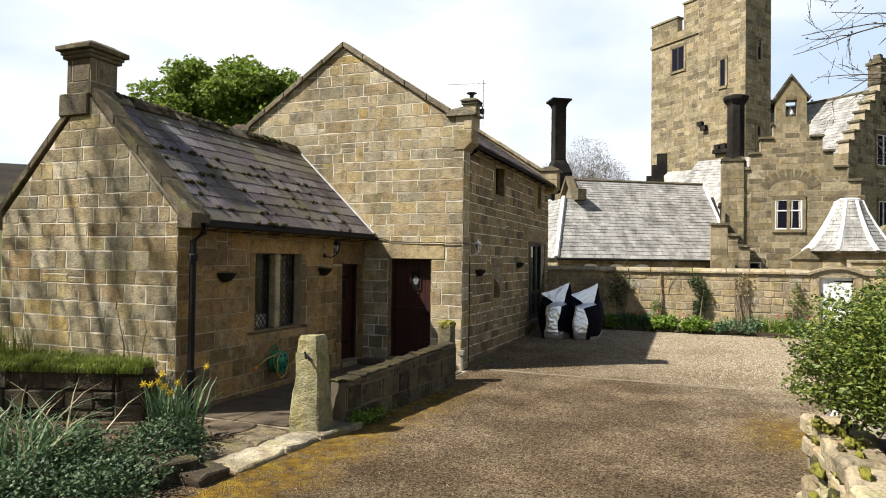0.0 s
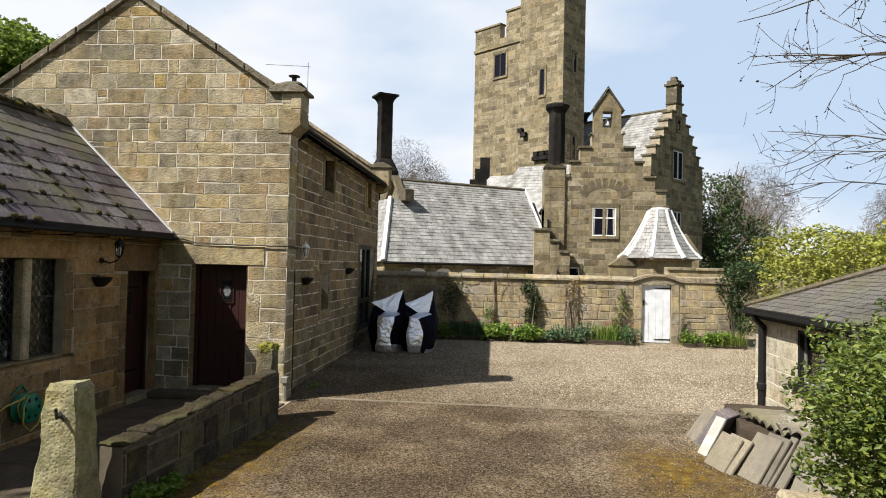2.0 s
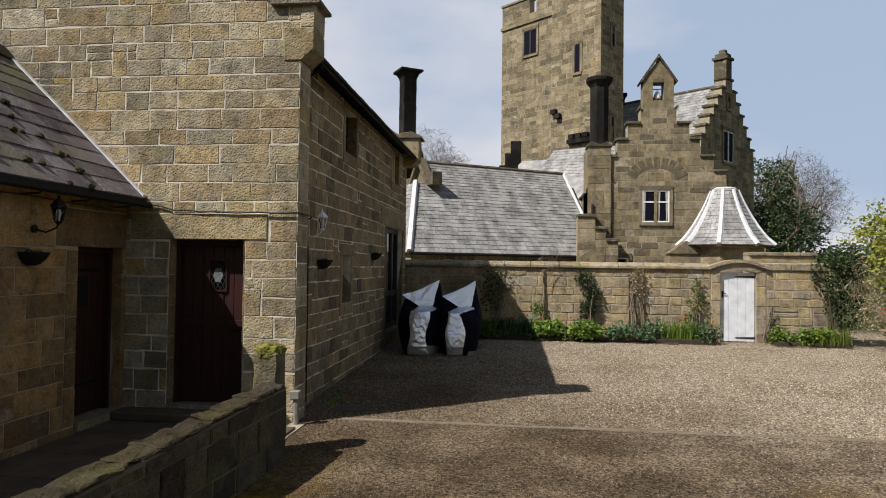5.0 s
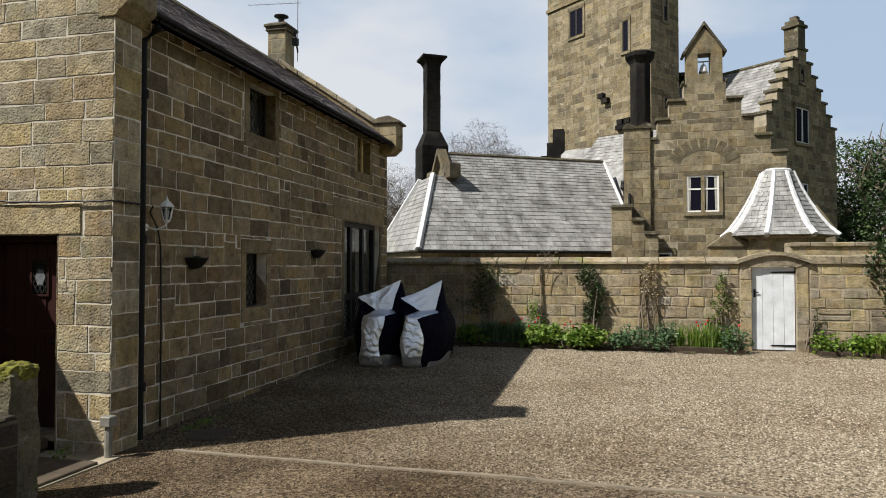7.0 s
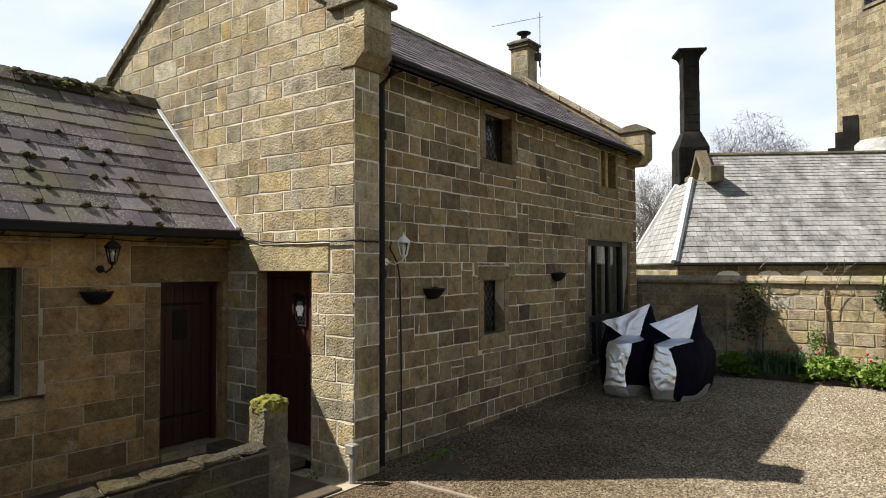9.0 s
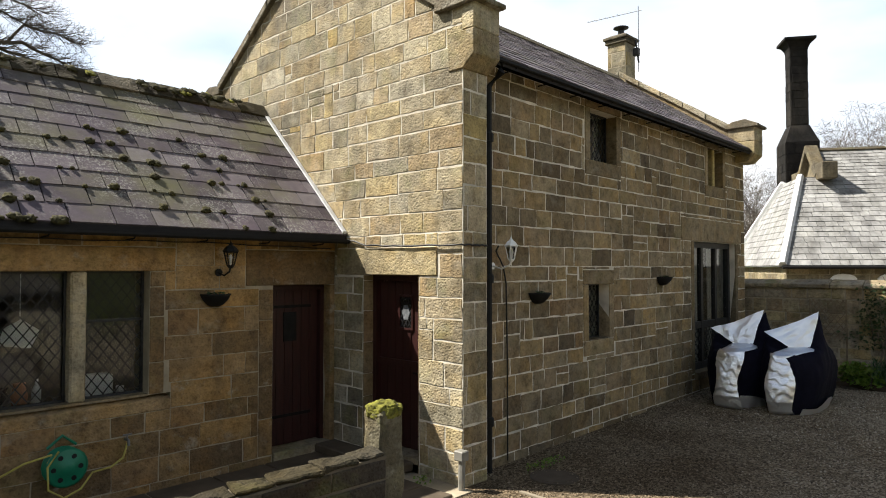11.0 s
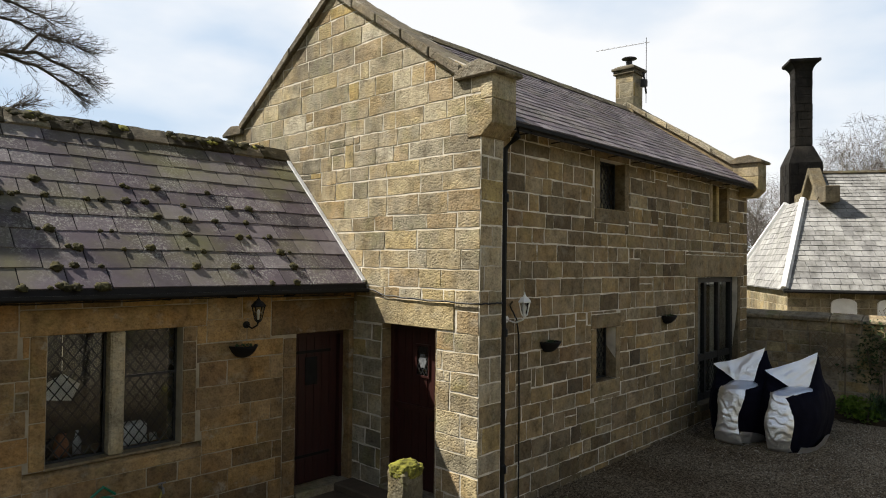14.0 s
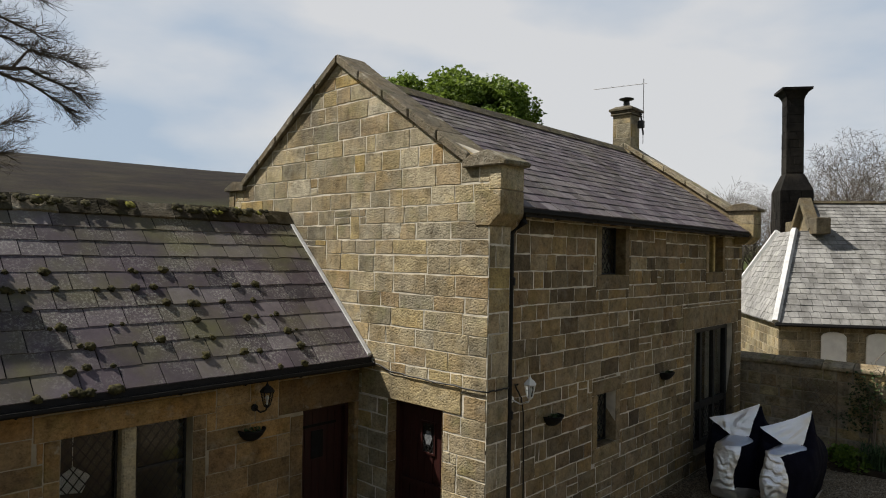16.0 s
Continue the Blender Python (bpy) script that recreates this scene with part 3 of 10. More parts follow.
def tube(bm, pts, radii, seg=8, caps=True):
    pts = [Vector(p) for p in pts]
    if not isinstance(radii, (list, tuple)):
        radii = [radii] * len(pts)
    rings = []
    for i, p in enumerate(pts):
        d = (pts[min(i + 1, len(pts) - 1)] - pts[max(i - 1, 0)]).normalized()
        side = d.cross(Vector((0, 0, 1)) if abs(d.z) < 0.95 else Vector((1, 0, 0))).normalized()
        up = side.cross(d)
        rings.append([bm.verts.new(p + radii[i] * (math.cos(a) * side + math.sin(a) * up)) for a in (2 * math.pi * k / seg for k in range(seg))])
    for r0, r1 in zip(rings, rings[1:]):
        for k in range(seg):
            bm.faces.new((r0[k], r0[(k + 1) % seg], r1[(k + 1) % seg], r1[k]))
    if caps:
        bm.faces.new(rings[0][::-1])
        bm.faces.new(rings[-1])
    return bm


def lathe(bm, profile, at, seg=16, turn=0.0):
    """A turned form: rows of radius and height."""
    rings = []
    for r, z in profile:
        rings.append([bm.verts.new((at[0] + r * math.cos(turn + 2 * math.pi * k / seg), at[1] + r * math.sin(turn + 2 * math.pi * k / seg), at[2] + z)) for k in range(seg)])
    for r0, r1 in zip(rings, rings[1:]):
        for k in range(seg):
            bm.faces.new((r0[k], r0[(k + 1) % seg], r1[(k + 1) % seg], r1[k]))
    bm.faces.new(rings[0][::-1])
    bm.faces.new(rings[-1])
    return bm


def rough(bm, amount, scale=6.0, cuts=0):
    if cuts:
        bmesh.ops.subdivide_edges(bm, edges=list(bm.edges), cuts=cuts, use_grid_fill=True)
    for v in bm.verts:
        v.co += amount * noise.noise_vector(v.co * scale)
    return bm


def clip(poly, outline):
    """The part of a flat polygon inside a convex outline (drawn counter-clockwise)."""
    for i in range(len(outline)):
        (ax, ay), (bx, by) = outline[i], outline[(i + 1) % len(outline)]
        kept = []
        for j in range(len(poly)):
            p, q = poly[j], poly[(j + 1) % len(poly)]
            sp = (bx - ax) * (p[1] - ay) - (by - ay) * (p[0] - ax)
            sq = (bx - ax) * (q[1] - ay) - (by - ay) * (q[0] - ax)
            if sp >= 0:
                kept.append(p)
            if (sp >= 0) != (sq >= 0):
                k = sp / (sp - sq)
                kept.append((p[0] + k * (q[0] - p[0]), p[1] + k * (q[1] - p[1])))
        poly = kept
        if len(poly) < 3:
            return []
    return poly


def area(poly):
    return 0.5 * abs(sum(p[0] * q[1] - q[0] * p[1] for p, q in zip(poly, poly[1:] + poly[:1])))


def without(rect, holes):
    """The rectangles left of (a0, a1, z0, z1) when the holes are taken out."""
    todo = [rect]
    for h in holes:
        left = []
        for a0, a1, z0, z1 in todo:
            if h[1] <= a0 or h[0] >= a1 or h[3] <= z0 or h[2] >= z1:
                left.append((a0, a1, z0, z1))
                continue
            if h[0] > a0:
                left.append((a0, h[0], z0, z1))
            if h[1] < a1:
                left.append((h[1], a1, z0, z1))
            m0, m1 = max(a0, h[0]), min(a1, h[1])
            if h[2] > z0:
                left.append((m0, m1, z0, h[2]))
            if h[3] < z1:
                left.append((m0, m1, h[3], z1))
        todo = left
    return [r for r in todo if r[1] - r[0] > 0.05 and r[3] - r[2] > 0.04]


class Plane:
    """A wall's or roof's own plane: a along u, b along v, d out along n."""

    def __init__(self, o, u, v, n):
        self.o, self.u, self.v, self.n = Vector(o), Vector(u).normalized(), Vector(v).normalized(), Vector(n).normalized()

    def at(self, a, b, d=0.0):
        return self.o + self.u * a + self.v * b + self.n * d


def block_mesh(pl, poly, proud, edge, deep):
    n = len(poly)
    ca, cb = sum(p[0] for p in poly) / n, sum(p[1] for p in poly) / n
    wa = max(p[0] for p in poly) - min(p[0] for p in poly)
    wb = max(p[1] for p in poly) - min(p[1] for p in poly)
    fa, fb = max(0.5, 1 - 2 * edge / max(wa, 0.01)), max(0.5, 1 - 2 * edge / max(wb, 0.01))
    verts = [pl.at(a, b, -deep) for a, b in poly] + [pl.at(a, b, proud - edge * 0.8) for a, b in poly]
    verts += [pl.at(ca + (a - ca) * fa, cb + (b - cb) * fb, proud + rng.uniform(-0.0012, 0.0012)) for a, b in poly]
    faces = []
    for k in (0, n):
        faces += [(k + i, k + (i + 1) % n, k + n + (i + 1) % n, k + n + i) for i in range(n)]
    faces.append(tuple(range(2 * n, 3 * n)))
    return verts, faces


def pieces(parent, name, polys, make, mat, mat_joined, limit):
    """Pieces as parts of their own up to a limit, the rest joined into one part."""
    rest_v, rest_f = [], []
    for i, poly in enumerate(polys):
        v, f = make(poly)
        if i < limit:
            raw(name, v, f, mat, parent)
        else:
            k = len(rest_v)
            rest_v += v
            rest_f += [tuple(k + j for j in face) for face in f]
    if rest_v:
        ob = raw("masonry" if name == "stone" else "slating", rest_v, rest_f, mat_joined, parent)
        ob["kind"] = "stuff"


def stonework(parent, pl, outline, holes, course, length, mat, mat_joined, limit=300, seed=1, joint=0.016, proud=0.0055, edge=0.004, jitter=0.002, near=None, deep=0.03):
    """Coursed blocks over an outline, less its holes. near(a, b): a number by which the nearest are picked."""
    r = random.Random(seed)
    z0, z1 = min(p[1] for p in outline), max(p[1] for p in outline)
    a0, a1 = min(p[0] for p in outline), max(p[0] for p in outline)
    polys, z = [], z0
    taken = list(holes)
    while z < z1 - 0.02:
        h = min(r.uniform(*course), z1 - z)
        if z1 - z - h < course[0] * 0.5:
            h = z1 - z
        a = a0 - r.uniform(0, length[1])
        while a < a1:
            w = r.uniform(*length)
            if r.random() < 0.18:
                w *= 0.6
            if a1 - a - w < 0.14:
                w = a1 - a + 0.001
            split = h > course[0] * 1.05 and r.random() < 0.03
            cut = z + h * r.uniform(0.35, 0.65)
            tall = 0.0
            if not split and w < length[1] * 0.8 and z + h < z1 - course[1] and r.random() < 0.035:
                tall = r.uniform(0.35, 0.6) * course[0]
            spaces = [q for q0, q1 in (((z, cut), (cut, z + h)) if split else ((z, z + h + tall),)) for q in without((max(a, a0), min(a + w, a1), q0, q1), taken)]
            if tall:
                taken.append((a, a + w, z + h, z + h + tall))
            for rect in spaces:
                e0, e1, f0, f1 = rect[0] + joint / 2, rect[1] - joint / 2, rect[2] + joint / 2, rect[3] - joint / 2
                j = [(r.uniform(-1, 1) * joint * 0.45, r.uniform(-1, 1) * joint * 0.45) for _ in range(4)]
                poly = [(e0 + j[0][0], f0 + j[0][1]), (e1 + j[1][0], f0 + j[1][1]), (e1 + j[2][0], f1 + j[2][1]), (e0 + j[3][0], f1 + j[3][1])]
                worn = []
                for k, cnt in ((0, 3), (1, 2), (2, 3), (3, 2)):
                    p0, p1 = poly[k], poly[(k + 1) % 4]
                    worn.append(p0)
                    for m in range(1, cnt + 1):
                        worn.append((p0[0] + (p1[0] - p0[0]) * m / (cnt + 1) + r.uniform(-1, 1) * joint * 0.34, p0[1] + (p1[1] - p0[1]) * m / (cnt + 1) + r.uniform(-1, 1) * joint * 0.34))
                poly = clip(worn, outline)
                if len(poly) >= 3 and area(poly) > 0.004:
                    polys.append(poly)
            a += w
        z += h
    if near:
        polys.sort(key=lambda p: near(p[0][0], p[0][1]))
    pieces(parent, "stone", polys, lambda p: block_mesh(pl, p, proud + r.uniform(-jitter, jitter), edge, deep), mat, mat_joined, limit)


def slate_mesh(pl, poly, s0, h, thick):
    def lift(b):
        return 0.006 + thick * max(0.0, 1 - (b - s0) / h)
    n = len(poly)
    tip = rng.uniform(-0.002, 0.004)
    verts = [pl.at(a, b, -0.012) for a, b in poly] + [pl.at(a, b, lift(b) + tip) for a, b in poly]
    faces = [(i, (i + 1) % n, n + (i + 1) % n, n + i) for i in range(n)] + [tuple(range(n, 2 * n))]
    return verts, faces


def slating(parent, pl, outline, expose, width, thick, mat, mat_joined, limit=300, seed=1, near=None, even=False):
    """Overlapping slates in courses up a roof slope; outline in metres along the eave and up the slope."""
    r = random.Random(seed)
    s, s1 = min(p[1] for p in outline), max(p[1] for p in outline)
    a0, a1 = min(p[0] for p in outline), max(p[0] for p in outline)
    polys = []
    k = 0
    while s < s1 - 0.02:
        h = expose[1] + (expose[0] - expose[1]) * (s / max(s1, 0.01))
        h *= r.uniform(0.96, 1.04)
        a = a0 - (r.uniform(0, width[1]) if not even else (0.5 * (k % 2) + r.uniform(-0.04, 0.04)) * width[0])
        while a < a1:
            w = r.uniform(*width)
            if even:
                w = (width[0] + width[1]) / 2 * r.uniform(0.97, 1.03)
            d = r.uniform(-0.012, 0.004)
            tilt = r.uniform(-0.006, 0.006)
            poly = [(a + 0.006, s + d + tilt), (a + w - 0.006, s + d - tilt), (a + w - 0.006, s + h), (a + 0.006, s + h)]
            poly = clip(poly, outline)
            if len(poly) >= 3 and area(poly) > 0.003:
                polys.append((poly, s, h))
            a += w
        s += h
        k += 1
    if near:
        polys.sort(key=lambda p: near(p[0][0][0], p[0][0][1]))
    pieces(parent, "slate", polys, lambda p: slate_mesh(pl, p[0], p[1], p[2], thick), mat, mat_joined, limit)


def wall_body(bm, pl, outline, holes, thick):
    """The mortared body of a wall with its openings cut through."""
    cuts_a = sorted({p[0] for p in outline} | {h for q in holes for h in q[:2]})
    cuts_z = sorted({p[1] for p in outline} | {h for q in holes for h in q[2:]})
    for a0, a1 in zip(cuts_a, cuts_a[1:]):
        for z0, z1 in zip(cuts_z, cuts_z[1:]):
            ma, mz = (a0 + a1) / 2, (z0 + z1) / 2
            if a1 - a0 < 1e-4 or z1 - z0 < 1e-4 or any(h[0] < ma < h[1] and h[2] < mz < h[3] for h in holes):
                continue
            poly = clip([(a0, z0), (a1, z0), (a1, z1), (a0, z1)], outline)
            if len(poly) < 3 or area(poly) < 1e-5:
                continue
            f = [bm.verts.new(pl.at(a, b, 0)) for a, b in poly]
            g = [bm.verts.new(pl.at(a, b, -thick)) for a, b in poly]
            n = len(poly)
            bm.faces.new(f)
            bm.faces.new(g[::-1])
            for i in range(n):
                bm.faces.new((f[i], g[i], g[(i + 1) % n], f[(i + 1) % n]))
    bmesh.ops.remove_doubles(bm, verts=list(bm.verts), dist=1e-4)
    return bm


def dressed(name, pl, a0, a1, b0, b1, d0, d1, mat, parent, bev=0.008, wear=0.004, label=""):
    """One dressed stone (lintel, sill, jamb, mullion), edges a little worn."""
    bm = bmesh.new()
    vs = [bm.verts.new(pl.at(a, b, d)) for d in (d0, d1) for a, b in ((a0, b0), (a1, b0), (a1, b1), (a0, b1))]
    for f in ((3, 2, 1, 0), (4, 5, 6, 7), (0, 1, 5, 4), (1, 2, 6, 5), (2, 3, 7, 6), (3, 0, 4, 7)):
        bm.faces.new([vs[i] for i in f])
    bmesh.ops.bevel(bm, geom=list(bm.edges), offset=bev, segments=1, affect="EDGES")
    for v in bm.verts:
        v.co += wear * noise.noise_vector(v.co * 5)
    return part(name, bm, mat, parent, label)


def slab_on(bm, pl, a0, a1, b0, b1, d0, d1):
    vs = [bm.verts.new(pl.at(a, b, d)) for d in (d0, d1) for a, b in ((a0, b0), (a1, b0), (a1, b1), (a0, b1))]
    for f in ((3, 2, 1, 0), (4, 5, 6, 7), (0, 1, 5, 4), (1, 2, 6, 5), (2, 3, 7, 6), (3, 0, 4, 7)):
        bm.faces.new([vs[i] for i in f])
    return bm


def leading(bm, pl, a0, a1, b0, b1, d, da, db, w=0.005):
    """Diamond lead cames over a pane."""
    k = db / da
    for sgn in (1, -1):
        c = (b0 - k * a1 if sgn > 0 else b0 + k * a0)
        c = math.floor(c / db) * db
        top = (b1 - k * a0 if sgn > 0 else b1 + k * a1)
        while c < top:
            ends = []
            for a in (a0, a1):
                b = c + sgn * k * a
                if b0 <= b <= b1:
                    ends.append((a, b))
            for b in (b0, b1):
                a = (b - c) / (sgn * k)
                if a0 < a < a1:
                    ends.append((a, b))
            if len(ends) >= 2:
                p, q = ends[0], ends[1]
                ln = math.hypot(q[0] - p[0], q[1] - p[1])
                if ln > 0.02:
                    na, nb = -(q[1] - p[1]) / ln * w, (q[0] - p[0]) / ln * w
                    vs = [bm.verts.new(pl.at(x, y, dd)) for dd in (d, d + 0.006) for x, y in ((p[0] - na, p[1] - nb), (q[0] - na, q[1] - nb), (q[0] + na, q[1] + nb), (p[0] + na, p[1] + nb))]
                    for f in ((4, 5, 6, 7), (0, 1, 5, 4), (1, 2, 6, 5), (2, 3, 7, 6), (3, 0, 4, 7)):
                        bm.faces.new([vs[i] for i in f])
            c += db
    return bm


def lead_light(parent, pl, a0, a1, b0, b1, d, da=0.105, db=0.15, frame_mat=None, bar=None):
    """A leaded light in its iron frame: frame, pane, cames and, where wanted, a cross bar."""
    frame_mat = frame_mat or M_CAST
    bm = bmesh.new()
    f = 0.022
    slab_on(bm, pl, a0, a0 + f, b0, b1, d - 0.02, d + 0.015)
    slab_on(bm, pl, a1 - f, a1, b0, b1, d - 0.02, d + 0.015)
    slab_on(bm, pl, a0 + f, a1 - f, b0, b0 + f, d - 0.02, d + 0.015)
    slab_on(bm, pl, a0 + f, a1 - f, b1 - f, b1, d - 0.02, d + 0.015)
    if bar:
        slab_on(bm, pl, a0 + f, a1 - f, bar - 0.012, bar + 0.012, d - 0.015, d + 0.018)
    part("frame", bm, frame_mat, parent)
    ob = part("pane", slab_on(bmesh.new(), pl, a0 + f * 0.6, a1 - f * 0.6, b0 + f * 0.6, b1 - f * 0.6, d - 0.004, d), M_GLASS, parent, "leaded glass pane")
    ob.visible_shadow = False
    ob = part("leading", leading(bmesh.new(), pl, a0 + f, a1 - f, b0 + f, b1 - f, d + 0.001, da, db), M_CAST, parent, "diamond lead cames")
    ob["kind"] = "stuff"


def spray(centres, size, flat=0.3, aspect=1.6, seed=3, droop=0.0):
    """Vertices and faces of many small leaves, each a kite folded along its rib."""
    r = np.random.RandomState(seed)
    n = len(centres)
    d = r.normal(size=(n, 3))
    d[:, 2] = d[:, 2] * flat - droop
    d /= np.linalg.norm(d, axis=1, keepdims=True)
    up = r.normal(size=(n, 3)) + np.array([0, 0, 1.2])
    side = np.cross(d, up)
    side /= np.linalg.norm(side, axis=1, keepdims=True) + 1e-9
    nor = np.cross(side, d)
    s = size * r.uniform(0.6, 1.35, size=(n, 1))
    c = np.asarray(centres, float)
    base, tip = c - d * s * 0.5, c + d * s * 0.5
    lift = nor * s * min(0.10, 0.16 / aspect)
    l, q = c - side * s * 0.5 / aspect + lift, c + side * s * 0.5 / aspect + lift
    verts = np.stack([base, q, tip, l], 1).reshape(-1, 3)
    idx = np.arange(n)[:, None] * 4
    faces = np.concatenate([idx + [0, 1, 2], idx + [0, 2, 3]], 1).reshape(-1, 3)
    return verts, faces


def leaf_mesh(name, verts, faces, mat, parent, label="", kind=""):
    me = bpy.data.meshes.new(name)
    me.from_pydata(verts.tolist(), [], faces.tolist())
    me.materials.append(mat)
    ob = new(name, me)
    attach(ob, parent)
    if label:
        ob["label"] = label
    if kind:
        ob["kind"] = kind
    return ob


def lumps(blobs, count, seed, shell=0.55):
    """Points scattered in the outer part of several lumps (x, y, z, rx, ry, rz), in uneven clumps."""
    r = np.random.RandomState(seed)
    vol = np.array([b[3] * b[4] + b[4] * b[5] + b[3] * b[5] for b in blobs])
    pick = r.choice(len(blobs), size=count, p=vol / vol.sum())
    b = np.array(blobs)[pick]
    d = r.normal(size=(count, 3))
    d /= np.linalg.norm(d, axis=1, keepdims=True)
    wave = 1 + 0.16 * np.sin(5.1 * d[:, 0] + 2.2 * pick) * np.cos(4.3 * d[:, 1] + pick) + 0.12 * np.sin(9.7 * d[:, 2] + 7 * d[:, 0] + pick)
    rad = (shell + (1 - shell) * r.uniform(size=count) ** 0.6) * wave
    return b[:, :3] + d * rad[:, None] * b[:, 3:6]


def branches(start, way, length, radius, depth, r, out, spread=0.6, up=0.15, shrink=0.72, kids=3):
    """Limbs that fork into twigs: rows of points and radii go into out."""
    pts, rad = [Vector(start)], [radius]
    d = Vector(way).normalized()
    steps = 4
    for i in range(steps):
        d = (d + Vector((r.uniform(-1, 1), r.uniform(-1, 1), r.uniform(-1, 1))) * 0.17 + Vector((0, 0, up * 0.25))).normalized()
        pts.append(pts[-1] + d * length / steps)
        rad.append(radius * (1 - 0.45 * (i + 1) / steps))
    out.append((depth, pts, rad))
    if depth == 0:
        return
    for k in range(kids):
        at = r.uniform(0.35, 0.98)
        i = min(int(at * steps), steps - 1)
        p = pts[i].lerp(pts[i + 1], at * steps - i)
        side = Vector((r.uniform(-1, 1), r.uniform(-1, 1), r.uniform(-0.6, 0.8))).normalized()
        nd = (d * (1 - spread) + side * spread + Vector((0, 0, up))).normalized()
        branches(p, nd, length * shrink * r.uniform(0.75, 1.15), rad[i] * 0.62, depth - 1, r, out, spread, up, shrink, kids)


def limb_mesh(name, rows, mat, parent, thin=0.004):
    verts, faces = [], []
    for depth, pts, rad in rows:
        seg = 3 if depth < 2 else (5 if depth < 4 else 8)
        k0 = len(verts)
        for i, p in enumerate(pts):
            d = (pts[min(i + 1, len(pts) - 1)] - pts[max(i - 1, 0)]).normalized()
            side = d.cross(Vector((0.31, 0.2, 0.93))).normalized()
            upw = side.cross(d)
            for k in range(seg):
                a = 2 * math.pi * k / seg
                verts.append(p + max(rad[i], thin) * (math.cos(a) * side + math.sin(a) * upw))
        for i in range(len(pts) - 1):
            for k in range(seg):
                faces.append((k0 + i * seg + k, k0 + i * seg + (k + 1) % seg, k0 + (i + 1) * seg + (k + 1) % seg, k0 + (i + 1) * seg + k))
    return raw(name, [tuple(v) for v in verts], faces, mat, parent, "", True)


def tree(name, label, at, height, seed, leaves=0, leaf=0.2, leaf_mat=None, spread=0.6, depth=5, kids=3, trunk=0.3, twig=0.012, lean=(0, 0, 1), up=0.15, blobs=None, bark=None, first=0.28):
    r = random.Random(seed)
    t = thing(name, label, "tree", at)
    rows = []
    p = Vector(at)
    main = Vector(lean).normalized()
    fork = p + main * height * first
    limb_mesh("trunk", [(5, [p - Vector((0, 0, 0.3)), p.lerp(fork, 0.1), p.lerp(fork, 0.6), fork], [trunk * 1.35, trunk, trunk * 0.85, trunk * 0.75])], bark or M_BARK, t)
    for k in range(5):
        a = 2 * math.pi * (k + r.uniform(-0.25, 0.25)) / 5
        d = Vector((math.cos(a) * 0.75, math.sin(a) * 0.75, r.uniform(0.5, 1.1)))
        branches(fork, d, height * 0.33, trunk * 0.5, depth - 1, r, rows, spread, up, 0.70, kids)
    branches(fork, main, height * 0.4, trunk * 0.6, depth - 1, r, rows, spread * 0.8, up, 0.7, kids)
    limb_mesh("limb_work", rows, bark or M_TWIG, t, twig)
    if leaves:
        if blobs:
            c = lumps(blobs, leaves, seed)
        else:
            ends = np.array([pt for dpt, pts, _ in rows if dpt <= 1 for pt in pts[1:]])
            rr = np.random.RandomState(seed)
            c = ends[rr.randint(len(ends), size=leaves)] + rr.normal(size=(leaves, 3)) * height * 0.028
        v, f = spray(c, leaf, 0.6, 1.4, seed)
        leaf_mesh("crown", v, f, leaf_mat or M_LEAF, t)
    return t


def shrub(name, label, at, blobs, count, leaf, mat, seed=1, stems=6, aspect=1.7, stem_mat=None, category="shrub", shell=0.55, flat=0.5, droop=0.0):
    t = thing(name, label, category, at)
    r = random.Random(seed)
    rows = []
    for _ in range(stems):
        b = r.choice(blobs)
        p = Vector(at) + Vector((r.uniform(-0.2, 0.2), r.uniform(-0.2, 0.2), 0))
        q = Vector(b[:3]) + Vector((r.uniform(-0.6, 0.6) * b[3], r.uniform(-0.6, 0.6) * b[4], r.uniform(0.0, 0.7) * b[5]))
        mid = p.lerp(q, 0.5) + Vector((r.uniform(-0.1, 0.1), r.uniform(-0.1, 0.1), 0.05))
        rows.append((2, [p, mid, q], [0.02, 0.014, 0.006]))
    if rows:
        limb_mesh("stem_work", rows, stem_mat or M_BARK, t)
    v, f = spray(lumps(blobs, count, seed, shell), leaf, flat, aspect, seed, droop)
    leaf_mesh("foliage", v, f, mat, t)
    return t


def blades(name, at_list, height, width, mat, parent, seed=1, bend=0.5, spread=0.5):
    """Long strap leaves or grass that rise from points and bend over."""
    r = np.random.RandomState(seed)
    verts, faces = [], []
    for x, y, z in at_list:
        a = r.uniform(0, 2 * math.pi)
        h = height * r.uniform(0.6, 1.15)
        out = spread * h * r.uniform(0.1, 1.0)
        dx, dy = math.cos(a), math.sin(a)
        px, py = -dy * width / 2, dx * width / 2
        k = len(verts)
        for s in (0, 0.4, 0.75, 1.0):
            o = out * (s ** 1.8)
            zz = z + h * (s - bend * 0.35 * s ** 3)
            w = 1 - s ** 3 * 0.95
            verts += [(x + dx * o + px * w, y + dy * o + py * w, zz), (x + dx * o - px * w, y + dy * o - py * w, zz)]
        for i in range(3):
            faces.append((k + 2 * i, k + 2 * i + 1, k + 2 * i + 3, k + 2 * i + 2))
    ob = raw(name, verts, faces, mat, parent)
    return ob


def gz(y):
    """The yard's ground height: it rises a little towards the garden wall."""
    return 0.13 * min(1.0, max(0.0, (y - 13.5) / 8.0))

